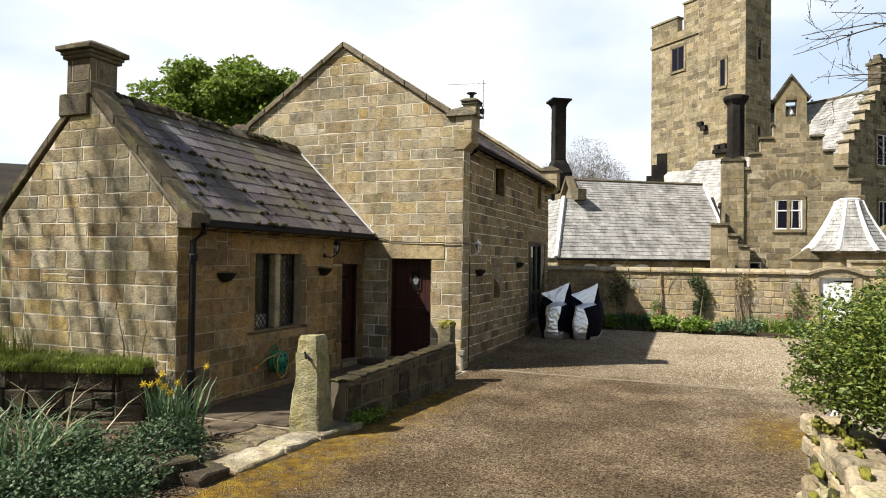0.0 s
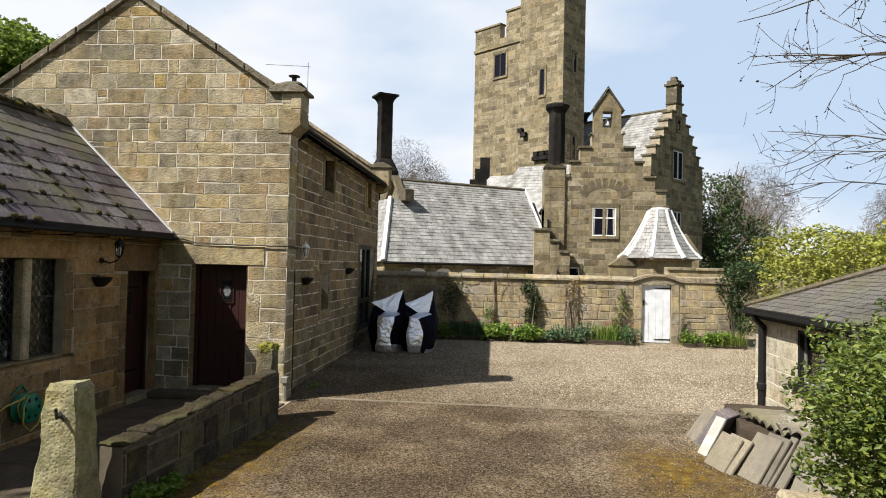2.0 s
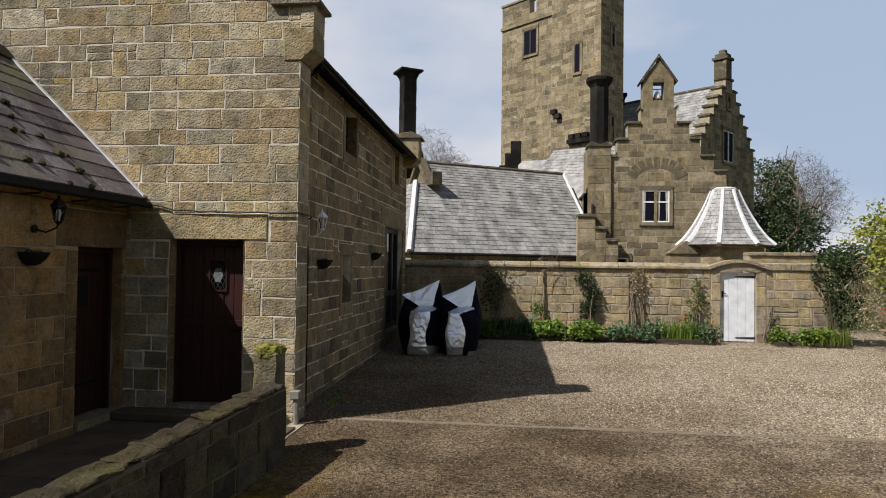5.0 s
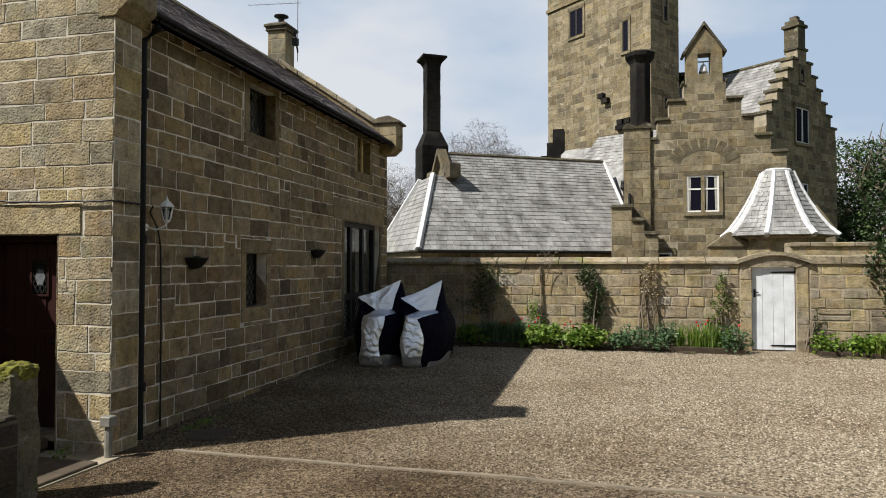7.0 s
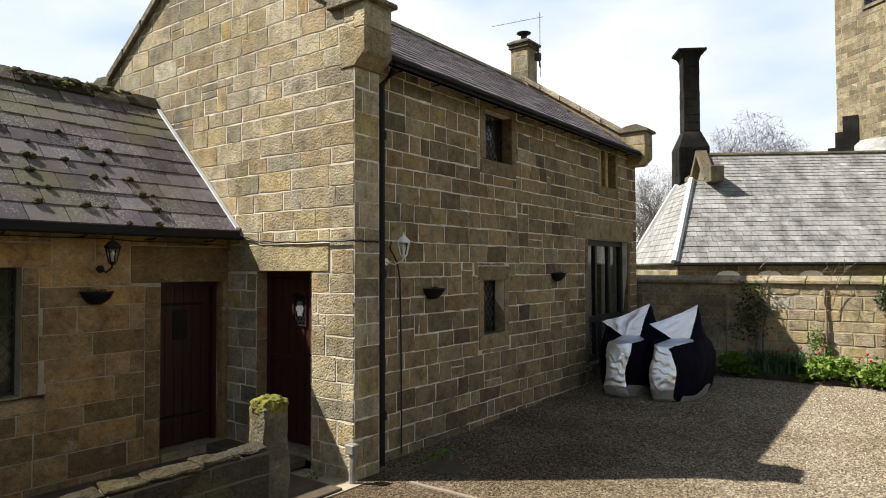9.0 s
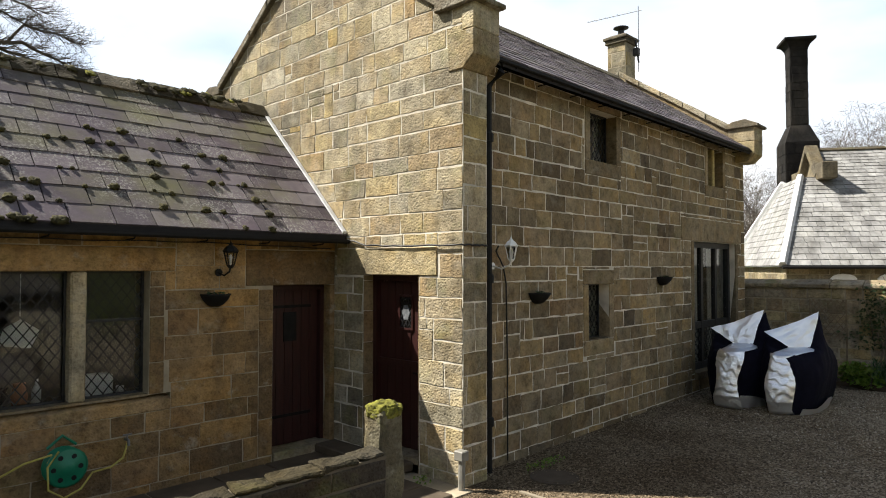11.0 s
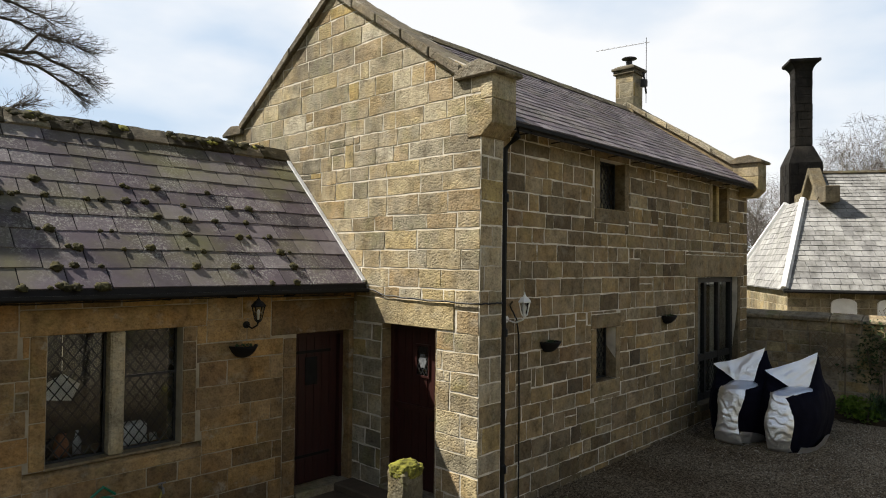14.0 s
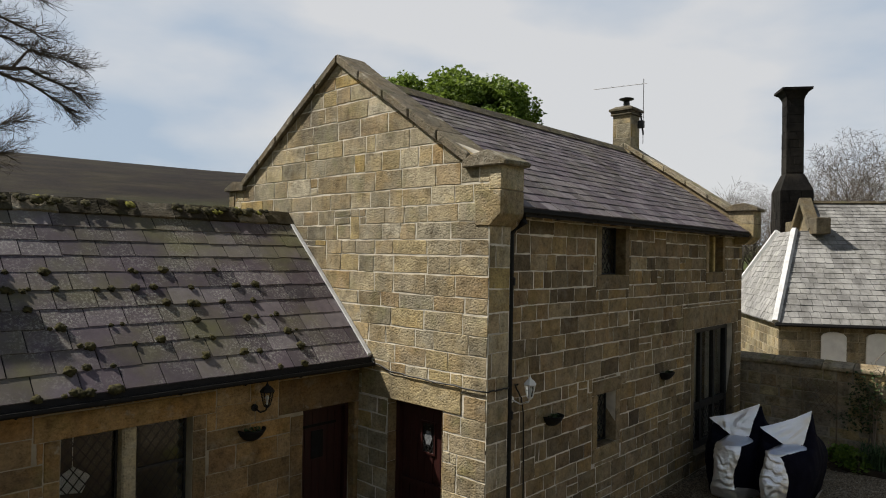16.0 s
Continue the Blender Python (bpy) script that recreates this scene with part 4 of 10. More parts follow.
# ---- ground ----
def land(x, y):
    r = math.hypot(x, y - 12)
    if r < 25:
        return gz(y)
    az = math.degrees(math.atan2(-x, y - 12))
    moor = max(0.0, min(1.0, (az - 22) / 26)) * max(0.0, min(1.0, (150 - az) / 30))
    s = max(0.0, min(1.0, (r - 60) / 1300))
    s = s * s * (3 - 2 * s)
    wave = 12 * noise.noise(Vector((x * 0.0022, y * 0.0022, 0.3)))
    # unseen valley side behind the drive, added to block low sky light
    back = max(0.0, min(1.0, (abs(az - 20) - 92) / 22)) if az < 20 or az > 112 else 0.0
    rise = max(0.0, min(1.0, (r - 38) / 150))
    return gz(y) + back * 55 * rise * rise * (3 - 2 * rise) + s * (30 + 122 * moor + wave * (0.4 + moor)) + min(1.0, (r - 25) / 60) * 1.2 * noise.noise(Vector((x * 0.03, y * 0.03, 2.0)))


def build_ground():
    radii = [0.0] + [1.5 * i for i in range(1, 18)] + [27 * 1.13 ** i for i in range(1, 40)]
    seg = 120
    verts = [(0, 12, gz(12))]
    faces = []
    for r in radii[1:]:
        for k in range(seg):
            a = 2 * math.pi * k / seg
            x, y = r * math.cos(a), 12 + r * math.sin(a)
            verts.append((x, y, land(x, y)))
    for k in range(seg):
        faces.append((0, 1 + k, 1 + (k + 1) % seg))
    for i in range(len(radii) - 2):
        p, q = 1 + i * seg, 1 + (i + 1) * seg
        for k in range(seg):
            faces.append((p + k, q + k, q + (k + 1) % seg, p + (k + 1) % seg))
    ob = raw("ground", verts, faces, M_GROUND, None, "", True)
    setting(ob, "gravel yard running out to pasture and dark moor", "ground")


build_ground()
bm = bmesh.new()
prism(bm, [(-3.6, 12.955), (2.6, 12.945), (2.6, 12.985), (-3.6, 13.0)], "z", -0.1, 0.016)
rough(bm, 0.012, 3.0, 24)
kerb = part("kerb", bm, M_TAR, None)
setting(kerb, "thin flush stone edging across the gravel", "kerb")



def scatter_pebbles():
    """Loose stones of many sizes over the gravel of the yard and the drive."""
    r = np.random.RandomState(17)
    n = 78000
    x = r.uniform(-4.3, 7.0, n)
    y = np.where(r.uniform(size=n) < 0.72, r.uniform(12.9, 20.9, n), r.uniform(4.6, 12.9, n))
    keep = ((x > -3.9) | (y > 13.1)) & ((x < 2.6) | (y > 9.5))
    drift = np.sin(x * 1.7 + 0.6 * y) + np.sin(y * 1.3 - 0.9 * x + 1.0) + r.normal(size=n) * 0.9
    keep &= drift > -1.3
    x, y = x[keep], y[keep]
    n = len(x)
    size = (0.0065 + 0.0085 * r.uniform(size=n) ** 2.2) * np.where(y < 12.97, 0.72, 1.0)
    turn = r.uniform(0, 6.283, n)
    long = r.uniform(0.65, 1.4, n)
    base = np.array([gz(v) for v in y])
    verts = np.zeros((n, 8, 3))
    for k in range(8):
        a = turn + math.pi / 2 * (k % 4) + r.uniform(-0.35, 0.35, n)
        w = size * (1.0 if k < 4 else 0.58) * r.uniform(0.8, 1.2, n)
        u, v = np.cos(a) * w * long, np.sin(a) * w
        verts[:, k, 0] = x + u * np.cos(turn) - v * np.sin(turn)
        verts[:, k, 1] = y + u * np.sin(turn) + v * np.cos(turn)
        verts[:, k, 2] = base + (-0.004 if k < 4 else size * r.uniform(0.6, 1.1, n))
    pat = np.array([(0, 1, 5, 4), (1, 2, 6, 5), (2, 3, 7, 6), (3, 0, 4, 7), (4, 5, 6, 7)])
    for where, mat, text in ((y >= 12.97, M_PEBBLE, "loose pale and brown gravel stones over the yard"), (y < 12.97, M_GRIT, "fine brown grit on the drive")):
        v = verts[where]
        faces = (np.arange(len(v))[:, None, None] * 8 + pat[None]).reshape(-1, 4)
        ob = raw("pebbles", v.reshape(-1, 3).tolist(), faces.tolist(), mat, None)
        tagged(ob, text, "gravel", "", "stuff")


scatter_pebbles()
# ---- two-storey stone house ----
GY, SX = 12.68, -4.30
big = thing("stone_house", "two-storey gabled sandstone house with a slate roof", "house", (-6.8, 17.1, 0))
GP = Plane((0, GY, 0), (1, 0, 0), (0, 0, 1), (0, -1, 0))
SP = Plane((SX, 0, 0), (0, 1, 0), (0, 0, 1), (1, 0, 0))
ST = (-5.69, -4.74, 0.0, 2.15)
gable_outline = [(-9.5, -0.1), (-4.10, -0.1), (-4.10, 4.95), (-6.8, 6.58), (-9.5, 4.95)]
gable = part("gable_wall", wall_body(bmesh.new(), GP, gable_outline, [ST], 0.38), M_MORTAR, big)
RET = Plane((-4.10, 0, 0), (0, 1, 0), (0, 0, 1), (1, 0, 0))
stonework(gable, RET, [(GY, -0.1), (13.06, -0.1), (13.06, 4.3), (GY, 4.3)], [], (0.20, 0.30), (0.5, 0.6), M_GOLD, M_GOLD_I, 40, 13)
DL = (-6.2, -4.46, 2.15, 2.47)   # the great lintel over the stable door
stonework(gable, GP, gable_outline, [ST, DL], (0.18, 0.26), (0.26, 0.66), M_GOLD, M_GOLD_I, 300, 11,
          near=lambda a, b: (a + 5) ** 2 + (b - 3) ** 2)
dressed("lintel", GP, DL[0] + 0.006, DL[1] - 0.006, DL[2], DL[3] - 0.008, -0.3, 0.016, M_GOLD, gable)

SW = (15.42, 15.97, 1.25, 2.01)
UW = (15.48, 16.20, 3.70, 4.42)
U2 = (19.50, 20.20, 3.72, 4.42)
PA = (18.86, 20.78, 0.42, 2.70)
side_outline = [(13.06, -0.1), (21.3, -0.1), (21.3, 4.52), (13.06, 4.52)]
side = part("side_wall", wall_body(bmesh.new(), SP, side_outline, [SW, UW, U2, PA], 0.38), M_MORTAR, big)
around = []
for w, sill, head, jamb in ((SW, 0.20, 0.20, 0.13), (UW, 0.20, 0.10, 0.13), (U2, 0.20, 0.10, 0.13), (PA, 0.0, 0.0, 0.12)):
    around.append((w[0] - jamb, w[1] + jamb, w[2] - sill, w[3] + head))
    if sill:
        dressed("sill", SP, w[0] - jamb + 0.006, w[1] + jamb - 0.006, w[2] - sill + 0.006, w[2], -0.3, 0.014, M_BROWN_SHADED, side)
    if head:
        dressed("lintel", SP, w[0] - jamb + 0.006, w[1] + jamb - 0.006, w[3], w[3] + head - 0.006, -0.3, 0.014, M_BROWN_SHADED, side)
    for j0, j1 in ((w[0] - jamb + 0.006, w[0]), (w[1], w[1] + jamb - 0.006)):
        dressed("jamb", SP, j0, j1, w[2] + 0.004, w[3] - 0.004, -0.3, 0.014, M_BROWN_SHADED, side)
around.append((18.35, 21.1, 2.70, 3.10))
dressed("lintel", SP, 18.36, 21.09, 2.705, 3.094, -0.3, 0.014, M_BROWN_SHADED, side)
stonework(side, SP, side_outline, around, (0.17, 0.25), (0.24, 0.56), M_BROWN_SHADED, M_BROWN_SHADED_I, 300, 12, 0.017,
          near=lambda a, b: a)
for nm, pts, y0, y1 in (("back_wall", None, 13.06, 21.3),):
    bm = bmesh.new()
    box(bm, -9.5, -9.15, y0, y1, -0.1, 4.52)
    part(nm, bm, M_BROWN_SHADED_I, big)
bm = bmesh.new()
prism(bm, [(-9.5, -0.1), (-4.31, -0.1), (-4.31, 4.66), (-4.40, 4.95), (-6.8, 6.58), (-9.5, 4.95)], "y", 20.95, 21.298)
part("far_gable_wall", bm, M_BROWN_SHADED_I, big)

# kneelers and copings of both gables
def kneeler(parent, y0, y1, sign, cx, inner=2.70):
    """The corbelled stone at the foot of a gable coping; sign 1 faces +x."""
    def px(d):
        return cx + sign * d
    bm = bmesh.new()
    prism(bm, [(px(2.50), 4.29), (px(2.72), 4.29), (px(2.87), 4.43), (px(2.87), 4.685), (px(2.50), 4.685)], "y", y0, y1, 0.01)
    rough(bm, 0.008, 4.0)
    part("kneeler", bm, M_GOLD, parent)
    bm = bmesh.new()
    prism(bm, [(px(inner), 4.69), (px(2.87), 4.69), (px(2.87), 4.97), (px(inner), 4.97)], "y", y0, y1, 0.01)
    rough(bm, 0.008, 4.0)
    part("kneeler", bm, M_GOLD, parent)
    bm = bmesh.new()
    prism(bm, [(px(2.95), 4.95), (px(2.95), 5.00), (px(2.70), 5.12), (px(2.46), 5.09), (px(2.34), 5.02), (px(2.34), 4.95)], "y", y0 - 0.05, y1 + 0.02, 0.012)
    rough(bm, 0.012, 4.0)
    part("kneeler_cap", bm, M_LICHEN, parent)


def coping(parent, y0, y1, cx, half, z_eave, z_apex, pieces_n=5, thick=0.13, mat=None):
    """Sloping coping stones up both sides of a gable."""
    for sign in (1, -1):
        for i in range(pieces_n):
            k0, k1 = i / pieces_n, (i + 1) / pieces_n
            xa, xb = cx + sign * half * (1 - k0), cx + sign * half * (1 - k1)
            za, zb = z_eave + (z_apex - z_eave) * k0, z_eave + (z_apex - z_eave) * k1
            g = 0.006 * sign
            bm = bmesh.new()
            prism(bm, [(xa - g, za), (xb + g, zb), (xb + g, zb + thick), (xa - g, za + thick)], "y", y0, y1, 0.014)
            rough(bm, 0.014, 3.1)
            part("coping_stone", bm, mat or M_LICHEN, parent)


for y0, y1, inner in ((GY - 0.02, 13.08, 2.70), (20.86, 21.31, 2.38)):
    for sgn in (1, -1):
        kneeler(big, y0, y1, sgn, -6.8, inner)
coping(big, GY - 0.07, 13.12, -6.8, 2.42, 4.98, 6.57)
coping(big, 20.88, 21.36, -6.8, 2.42, 4.91, 6.50, 5, 0.12, M_EDGING)

# roof
RE, RZ = (-4.02, 4.52), (-6.8, 6.44)
sl = math.hypot(RZ[0] - RE[0], RZ[1] - RE[1])
RPL = Plane((RE[0], 0, RE[1]), (0, 1, 0), (RZ[0] - RE[0], 0, RZ[1] - RE[1]), (RZ[1] - RE[1], 0, RE[0] - RZ[0]))
bm = bmesh.new()
prism(bm, [(RE[0], RE[1]), (RZ[0], RZ[1]), (-9.58, 4.52), (-9.58, 4.40), (RZ[0], RZ[1] - 0.13), (RE[0], RE[1] - 0.10)], "y", 13.10, 20.93)
roof = part("roof", bm, M_UNDER, big)
slating(roof, RPL, [(13.10, 0), (20.93, 0), (20.93, sl - 0.02), (13.10, sl - 0.02)], (0.15, 0.20), (0.22, 0.30), 0.009, M_SLATE_B, M_SLATE_BI, 300, 21, near=lambda a, b: a * 0.5 + b)
for i in range(17):
    bm = bmesh.new()
    y0 = 13.12 + i * 0.452
    prism(bm, [(RZ[0] - 0.17, RZ[1] - 0.10), (RZ[0] - 0.02, RZ[1] + 0.06), (RZ[0] + 0.02, RZ[1] + 0.06), (RZ[0] + 0.17, RZ[1] - 0.08), (RZ[0] + 0.14, RZ[1] - 0.11), (RZ[0], RZ[1] - 0.0), (RZ[0] - 0.14, RZ[1] - 0.13)], "y", y0 + 0.006, y0 + 0.446)
    rough(bm, 0.008, 3)
    part("ridge_stone", bm, M_COPING, roof)

# gutters, downpipe
def gutter(parent, x, z, y0, y1, brackets=8, k=1.0):
    bm = bmesh.new()
    half = [(0.045, 0.045), (0.045, 0.015), (0.025, -0.005)]
    inner = [(0.037, 0.045), (0.037, 0.015), (0.02, 0.003)]
    pro = [(x - a * k, z + b * k) for a, b in half] + [(x + a * k, z + b * k) for a, b in reversed(half)] + [(x + a * k, z + b * k) for a, b in inner] + [(x - a * k, z + b * k) for a, b in reversed(inner)]
    prism(bm, pro, "y", y0, y1)
    g = part("gutter", bm, M_BLACK, parent, "black iron gutter")
    for i in range(brackets):
        y = y0 + (i + 0.5) * (y1 - y0) / brackets
        bm = bmesh.new()
        tube(bm, [(x - 0.22, y, z - 0.03), (x - 0.03, y, z - 0.022), (x + 0.0, y, z - 0.004)], 0.008, 6)
        part("bracket", bm, M_BLACK, g)


gutter(big, -4.0, 4.46, 13.12, 20.84, 11, 0.55)


def downpipe(parent, x, y, z0, z1, r=0.045, kick=None):
    bm = bmesh.new()
    pts = [(x, y, z0), (x, y, z1)]
    if kick:
        pts.append(kick)
        pts.append((kick[0], kick[1], kick[2] + 0.12))
    tube(bm, pts, r, 10)
    p = part("downpipe", bm, M_BLACK, parent, "black cast-iron downpipe")
    zz = z0 + 0.5
    while zz < z1:
        bm = bmesh.new()
        lathe(bm, [(r + 0.018, 0), (r + 0.02, 0.08), (r + 0.004, 0.1)], (x, y, zz), 10)
        part("collar", bm, M_BLACK, p)
        zz += 1.55
    return p


downpipe(big, -4.20, 13.20, 0.02, 4.22, 0.045, (-4.02, 13.22, 4.36))


def coal_chimney(parent, x, y, z0, z1, w, d, mat, cap_mat, cap=0.10, pot=True, flare=0.16):
    bm = bmesh.new()
    box(bm, x - w / 2, x + w / 2, y - d / 2, y + d / 2, z0, z1)
    body = part("chimney_body", bm, M_MORTAR_DK, parent)
    for pl, ww in ((Plane((x, y - d / 2, 0), (1, 0, 0), (0, 0, 1), (0, -1, 0)), w), (Plane((x + w / 2, y, 0), (0, 1, 0), (0, 0, 1), (1, 0, 0)), d), (Plane((x - w / 2, y, 0), (0, -1, 0), (0, 0, 1), (-1, 0, 0)), d), (Plane((x, y + d / 2, 0), (-1, 0, 0), (0, 0, 1), (0, 1, 0)), w)):
        stonework(body, pl, [(-ww / 2, z0), (ww / 2, z0), (ww / 2, z1), (-ww / 2, z1)], [], (0.24, 0.32), (0.3, 0.6), mat, mat, 20, 5)
    bm = bmesh.new()
    f = flare
    for k, (e, a, b) in enumerate(((0.05, z1, z1 + cap * 0.5), (f * 0.6, z1 + cap * 0.5, z1 + cap), (f, z1 + cap, z1 + cap * 1.7))):
        box(bm, x - w / 2 - e, x + w / 2 + e, y - d / 2 - e, y + d / 2 + e, a, b - 0.002, 0.012)
    v = [bm.verts.new((x + sx * (w / 2 + f - 0.02), y + sy * (d / 2 + f - 0.02), z1 + cap * 1.7 - 0.003)) for sx, sy in ((-1, -1), (1, -1), (1, 1), (-1, 1))]
    u = [bm.verts.new((x + sx * (w / 2 - 0.04), y + sy * (d / 2 - 0.04), z1 + cap * 2.4)) for sx, sy in ((-1, -1), (1, -1), (1, 1), (-1, 1))]
    bm.faces.new(u)
    for i in range(4):
        bm.faces.new((v[i], v[(i + 1) % 4], u[(i + 1) % 4], u[i]))
    rough(bm, 0.006, 4)
    part("chimney_cap", bm, cap_mat, parent)


chim = thing("chimney", "small square stone chimney with a metal cowl on the ridge", "chimney", (-6.86, 21.12, 6.2))
coal_chimney(chim, -6.86, 21.12, 6.2, 7.26, 0.44, 0.44, M_GOLD, M_COPING, 0.09, True, 0.08)
bm = bmesh.new()
lathe(bm, [(0.07, 0), (0.07, 0.14), (0.05, 0.15)], (-6.86, 21.12, 7.46), 12)
lathe(bm, [(0.04, 0.15), (0.17, 0.20), (0.17, 0.215), (0.05, 0.25), (0.01, 0.26)], (-6.86, 21.12, 7.46), 14)
part("cowl", bm, M_CAST, chim, "round metal cowl")
aer = thing("television_aerial", "thin metal television aerial beside the chimney", "aerial", (-6.48, 21.2, 6.6))
bm = bmesh.new()
tube(bm, [(-6.48, 21.2, 6.6), (-6.48, 21.2, 8.1)], 0.008, 6)
part("mast", bm, M_STEEL, aer)
bm = bmesh.new()
tube(bm, [(-7.75, 21.15, 8.04), (-6.40, 21.2, 7.98)], 0.007, 6)
part("boom", bm, M_STEEL, aer)
for i in range(9):
    x = -7.7 + i * 0.15
    bm = bmesh.new()
    tube(bm, [(x, 21.09, 8.04 - i * 0.006), (x, 21.24, 8.04 - i * 0.006)], 0.002, 5)
    part("aerial_rod", bm, M_STEEL, aer)
bm = bmesh.new()
box(bm, -6.55, -6.42, 21.05, 21.16, 6.95, 7.12, 0.01)
tube(bm, [(-6.45, 21.15, 6.8), (-6.5, 21.1, 7.3)], 0.02, 6)
part("bracket", bm, M_CAST, aer)

# ---- windows and doors of the house ----
def stone_window(name, label, pl, w, recess, parent, mullion=None, bar=None, da=0.10, db=0.145):
    t = part(name, slab_on(bmesh.new(), pl, w[0] + 0.002, w[1] - 0.002, w[2] - 0.012, w[2] + 0.012, -recess - 0.05, -0.01), M_BROWN_SHADED, parent, label)
    if mullion:
        bm = bmesh.new()
        slab_on(bm, pl, mullion[0], mullion[1], w[2] + 0.01, w[3] - 0.002, -recess - 0.06, -0.02)
        bmesh.ops.bevel(bm, geom=list(bm.edges), offset=0.018, segments=1, affect="EDGES")
        part("mullion", bm, M_GOLD, t, "chamfered stone mullion")
        lead_light(t, pl, w[0], mullion[0], w[2] + 0.012, w[3], -recess, da, db)
        lead_light(t, pl, mullion[1], w[1], w[2] + 0.012, w[3], -recess, da, db, None, bar)
    else:
        lead_light(t, pl, w[0], w[1], w[2] + 0.012, w[3], -recess, da, db, None, bar)
    return t


stone_window("window", "small leaded window in stone jambs", SP, SW, 0.17, big)
stone_window("window", "small leaded upper window under the eaves", SP, UW, 0.17, big)
stone_window("window", "two-light upper window with a stone mullion", SP, U2, 0.17, big, (19.80, 19.90))

# glazed double doors at the far end of the side wall
pd = part("patio_door", slab_on(bmesh.new(), SP, PA[0], PA[1], PA[2] - 0.1, PA[2] + 0.02, -0.24, 0.06), M_BROWN_SHADED, big, "dark timber glazed doors with curtains behind")
bm = bmesh.new()
slab_on(bm, SP, PA[0], PA[0] + 0.09, PA[2] + 0.02, PA[3], -0.20, -0.10)
slab_on(bm, SP, PA[1] - 0.09, PA[1], PA[2] + 0.02, PA[3], -0.20, -0.10)
slab_on(bm, SP, PA[0] + 0.09, PA[1] - 0.09, PA[3] - 0.10, PA[3], -0.20, -0.10)
for a in (19.48, 20.12):
    slab_on(bm, SP, a - 0.045, a + 0.045, PA[2] + 0.02, PA[3] - 0.1, -0.19, -0.11)
slab_on(bm, SP, PA[0] + 0.09, PA[1] - 0.09, 1.16, 1.28, -0.185, -0.115)
slab_on(bm, SP, PA[0] + 0.09, PA[1] - 0.09, PA[2] + 0.02, PA[2] + 0.14, -0.185, -0.115)
part("frame", bm, M_CAST, pd, "dark stained timber frame")
for a0, a1 in ((PA[0] + 0.09, 19.435), (19.525, 20.075), (20.165, PA[1] - 0.09)):
    for b0, b1 in ((PA[2] + 0.14, 1.16), (1.28, PA[3] - 0.10)):
        ob = part("pane", slab_on(bmesh.new(), SP, a0, a1, b0, b1, -0.152, -0.146), M_GLASS, pd)
        ob.visible_shadow = False
    part("leading", leading(bmesh.new(), SP, a0, a1, PA[2] + 0.14, 1.16, -0.143, 0.11, 0.15), M_CAST, pd)["kind"] = "stuff"
for c0, c1 in ((19.0, 19.35), (19.62, 20.05), (20.3, 20.62)):
    bm = bmesh.new()
    prev = None
    n = 28
    for i in range(n + 1):
        a = c0 + (c1 - c0) * i / n
        d = -0.36 + 0.025 * math.sin(i * 1.5) + 0.01 * math.sin(i * 0.7)
        cur = [bm.verts.new(SP.at(a, z, d)) for z in (0.45, 1.2, 2.6)]
        if prev:
            for k in range(2):
                bm.faces.new((prev[k], cur[k], cur[k + 1], prev[k + 1]))
        prev = cur
    part("curtain", bm, M_CURTAIN, pd, "pale hanging curtain", True)

# maroon half-glazed stable door
for a0, a1 in ((ST[0] + 0.001, ST[0] + 0.016), (ST[1] - 0.016, ST[1] - 0.001)):
    z = 0.0
    while z < 2.1:
        h = min(rng.uniform(0.22, 0.42), 2.148 - z)
        dressed("jamb", GP, a0, a1, z + 0.004, z + h - 0.004, -0.138, 0.004, M_BROWN_SHADED, gable, 0.003, 0.002)
        z += h
sd = part("stable_door", slab_on(bmesh.new(), GP, ST[0], ST[1], 0.10, 0.16, -0.30, 0.02), M_GREYSTONE, big, "maroon stable door with a small leaded light, closed")
bm = bmesh.new()
slab_on(bm, GP, ST[0], ST[0] + 0.07, 0.16, ST[3], -0.26, -0.14)
slab_on(bm, GP, ST[1] - 0.07, ST[1], 0.16, ST[3], -0.26, -0.14)
slab_on(bm, GP, ST[0] + 0.07, ST[1] - 0.07, ST[3] - 0.07, ST[3], -0.26, -0.14)
part("frame", bm, M_DOOR, sd, "maroon painted frame")
LT = (-5.28, -5.04, 1.52, 1.92)
for b0, b1, nm in ((0.17, 1.13, "lower_leaf"), (1.145, 2.075, "upper_leaf")):
    leaf = part(nm, slab_on(bmesh.new(), GP, ST[0] + 0.075, ST[1] - 0.075, b0, b1, -0.245, -0.215) if b0 < 1 else wall_body(bmesh.new(), Plane((0, GY + 0.215, 0), (1, 0, 0), (0, 0, 1), (0, -1, 0)), [(ST[0] + 0.075, b0), (ST[1] - 0.075, b0), (ST[1] - 0.075, b1), (ST[0] + 0.075, b1)], [LT], 0.03), M_DOOR, sd)
    n = 6
    for i in range(n):
        a0 = ST[0] + 0.08 + i * (ST[1] - ST[0] - 0.16) / n
        a1 = a0 + (ST[1] - ST[0] - 0.16) / n - 0.008
        for r0, r1, s0, s1 in without((a0, a1, b0 + 0.004, b1 - 0.004), [LT] if b0 > 1 else []):
            part("board", slab_on(bmesh.new(), GP, r0, r1, s0, s1, -0.215, -0.203), M_DOOR, leaf)
part("ledge", slab_on(bmesh.new(), GP, ST[0] + 0.076, ST[1] - 0.076, 1.10, 1.17, -0.203, -0.17), M_DOOR, sd)
lead_light(sd, GP, LT[0], LT[1], LT[2], LT[3], -0.20, 0.06, 0.10, M_DOOR)
bm = bmesh.new()
lathe(bm, [(0.0001, 0), (0.065, 0.0), (0.065, 0.004), (0.0001, 0.004)], (0, 0, 0), 6)
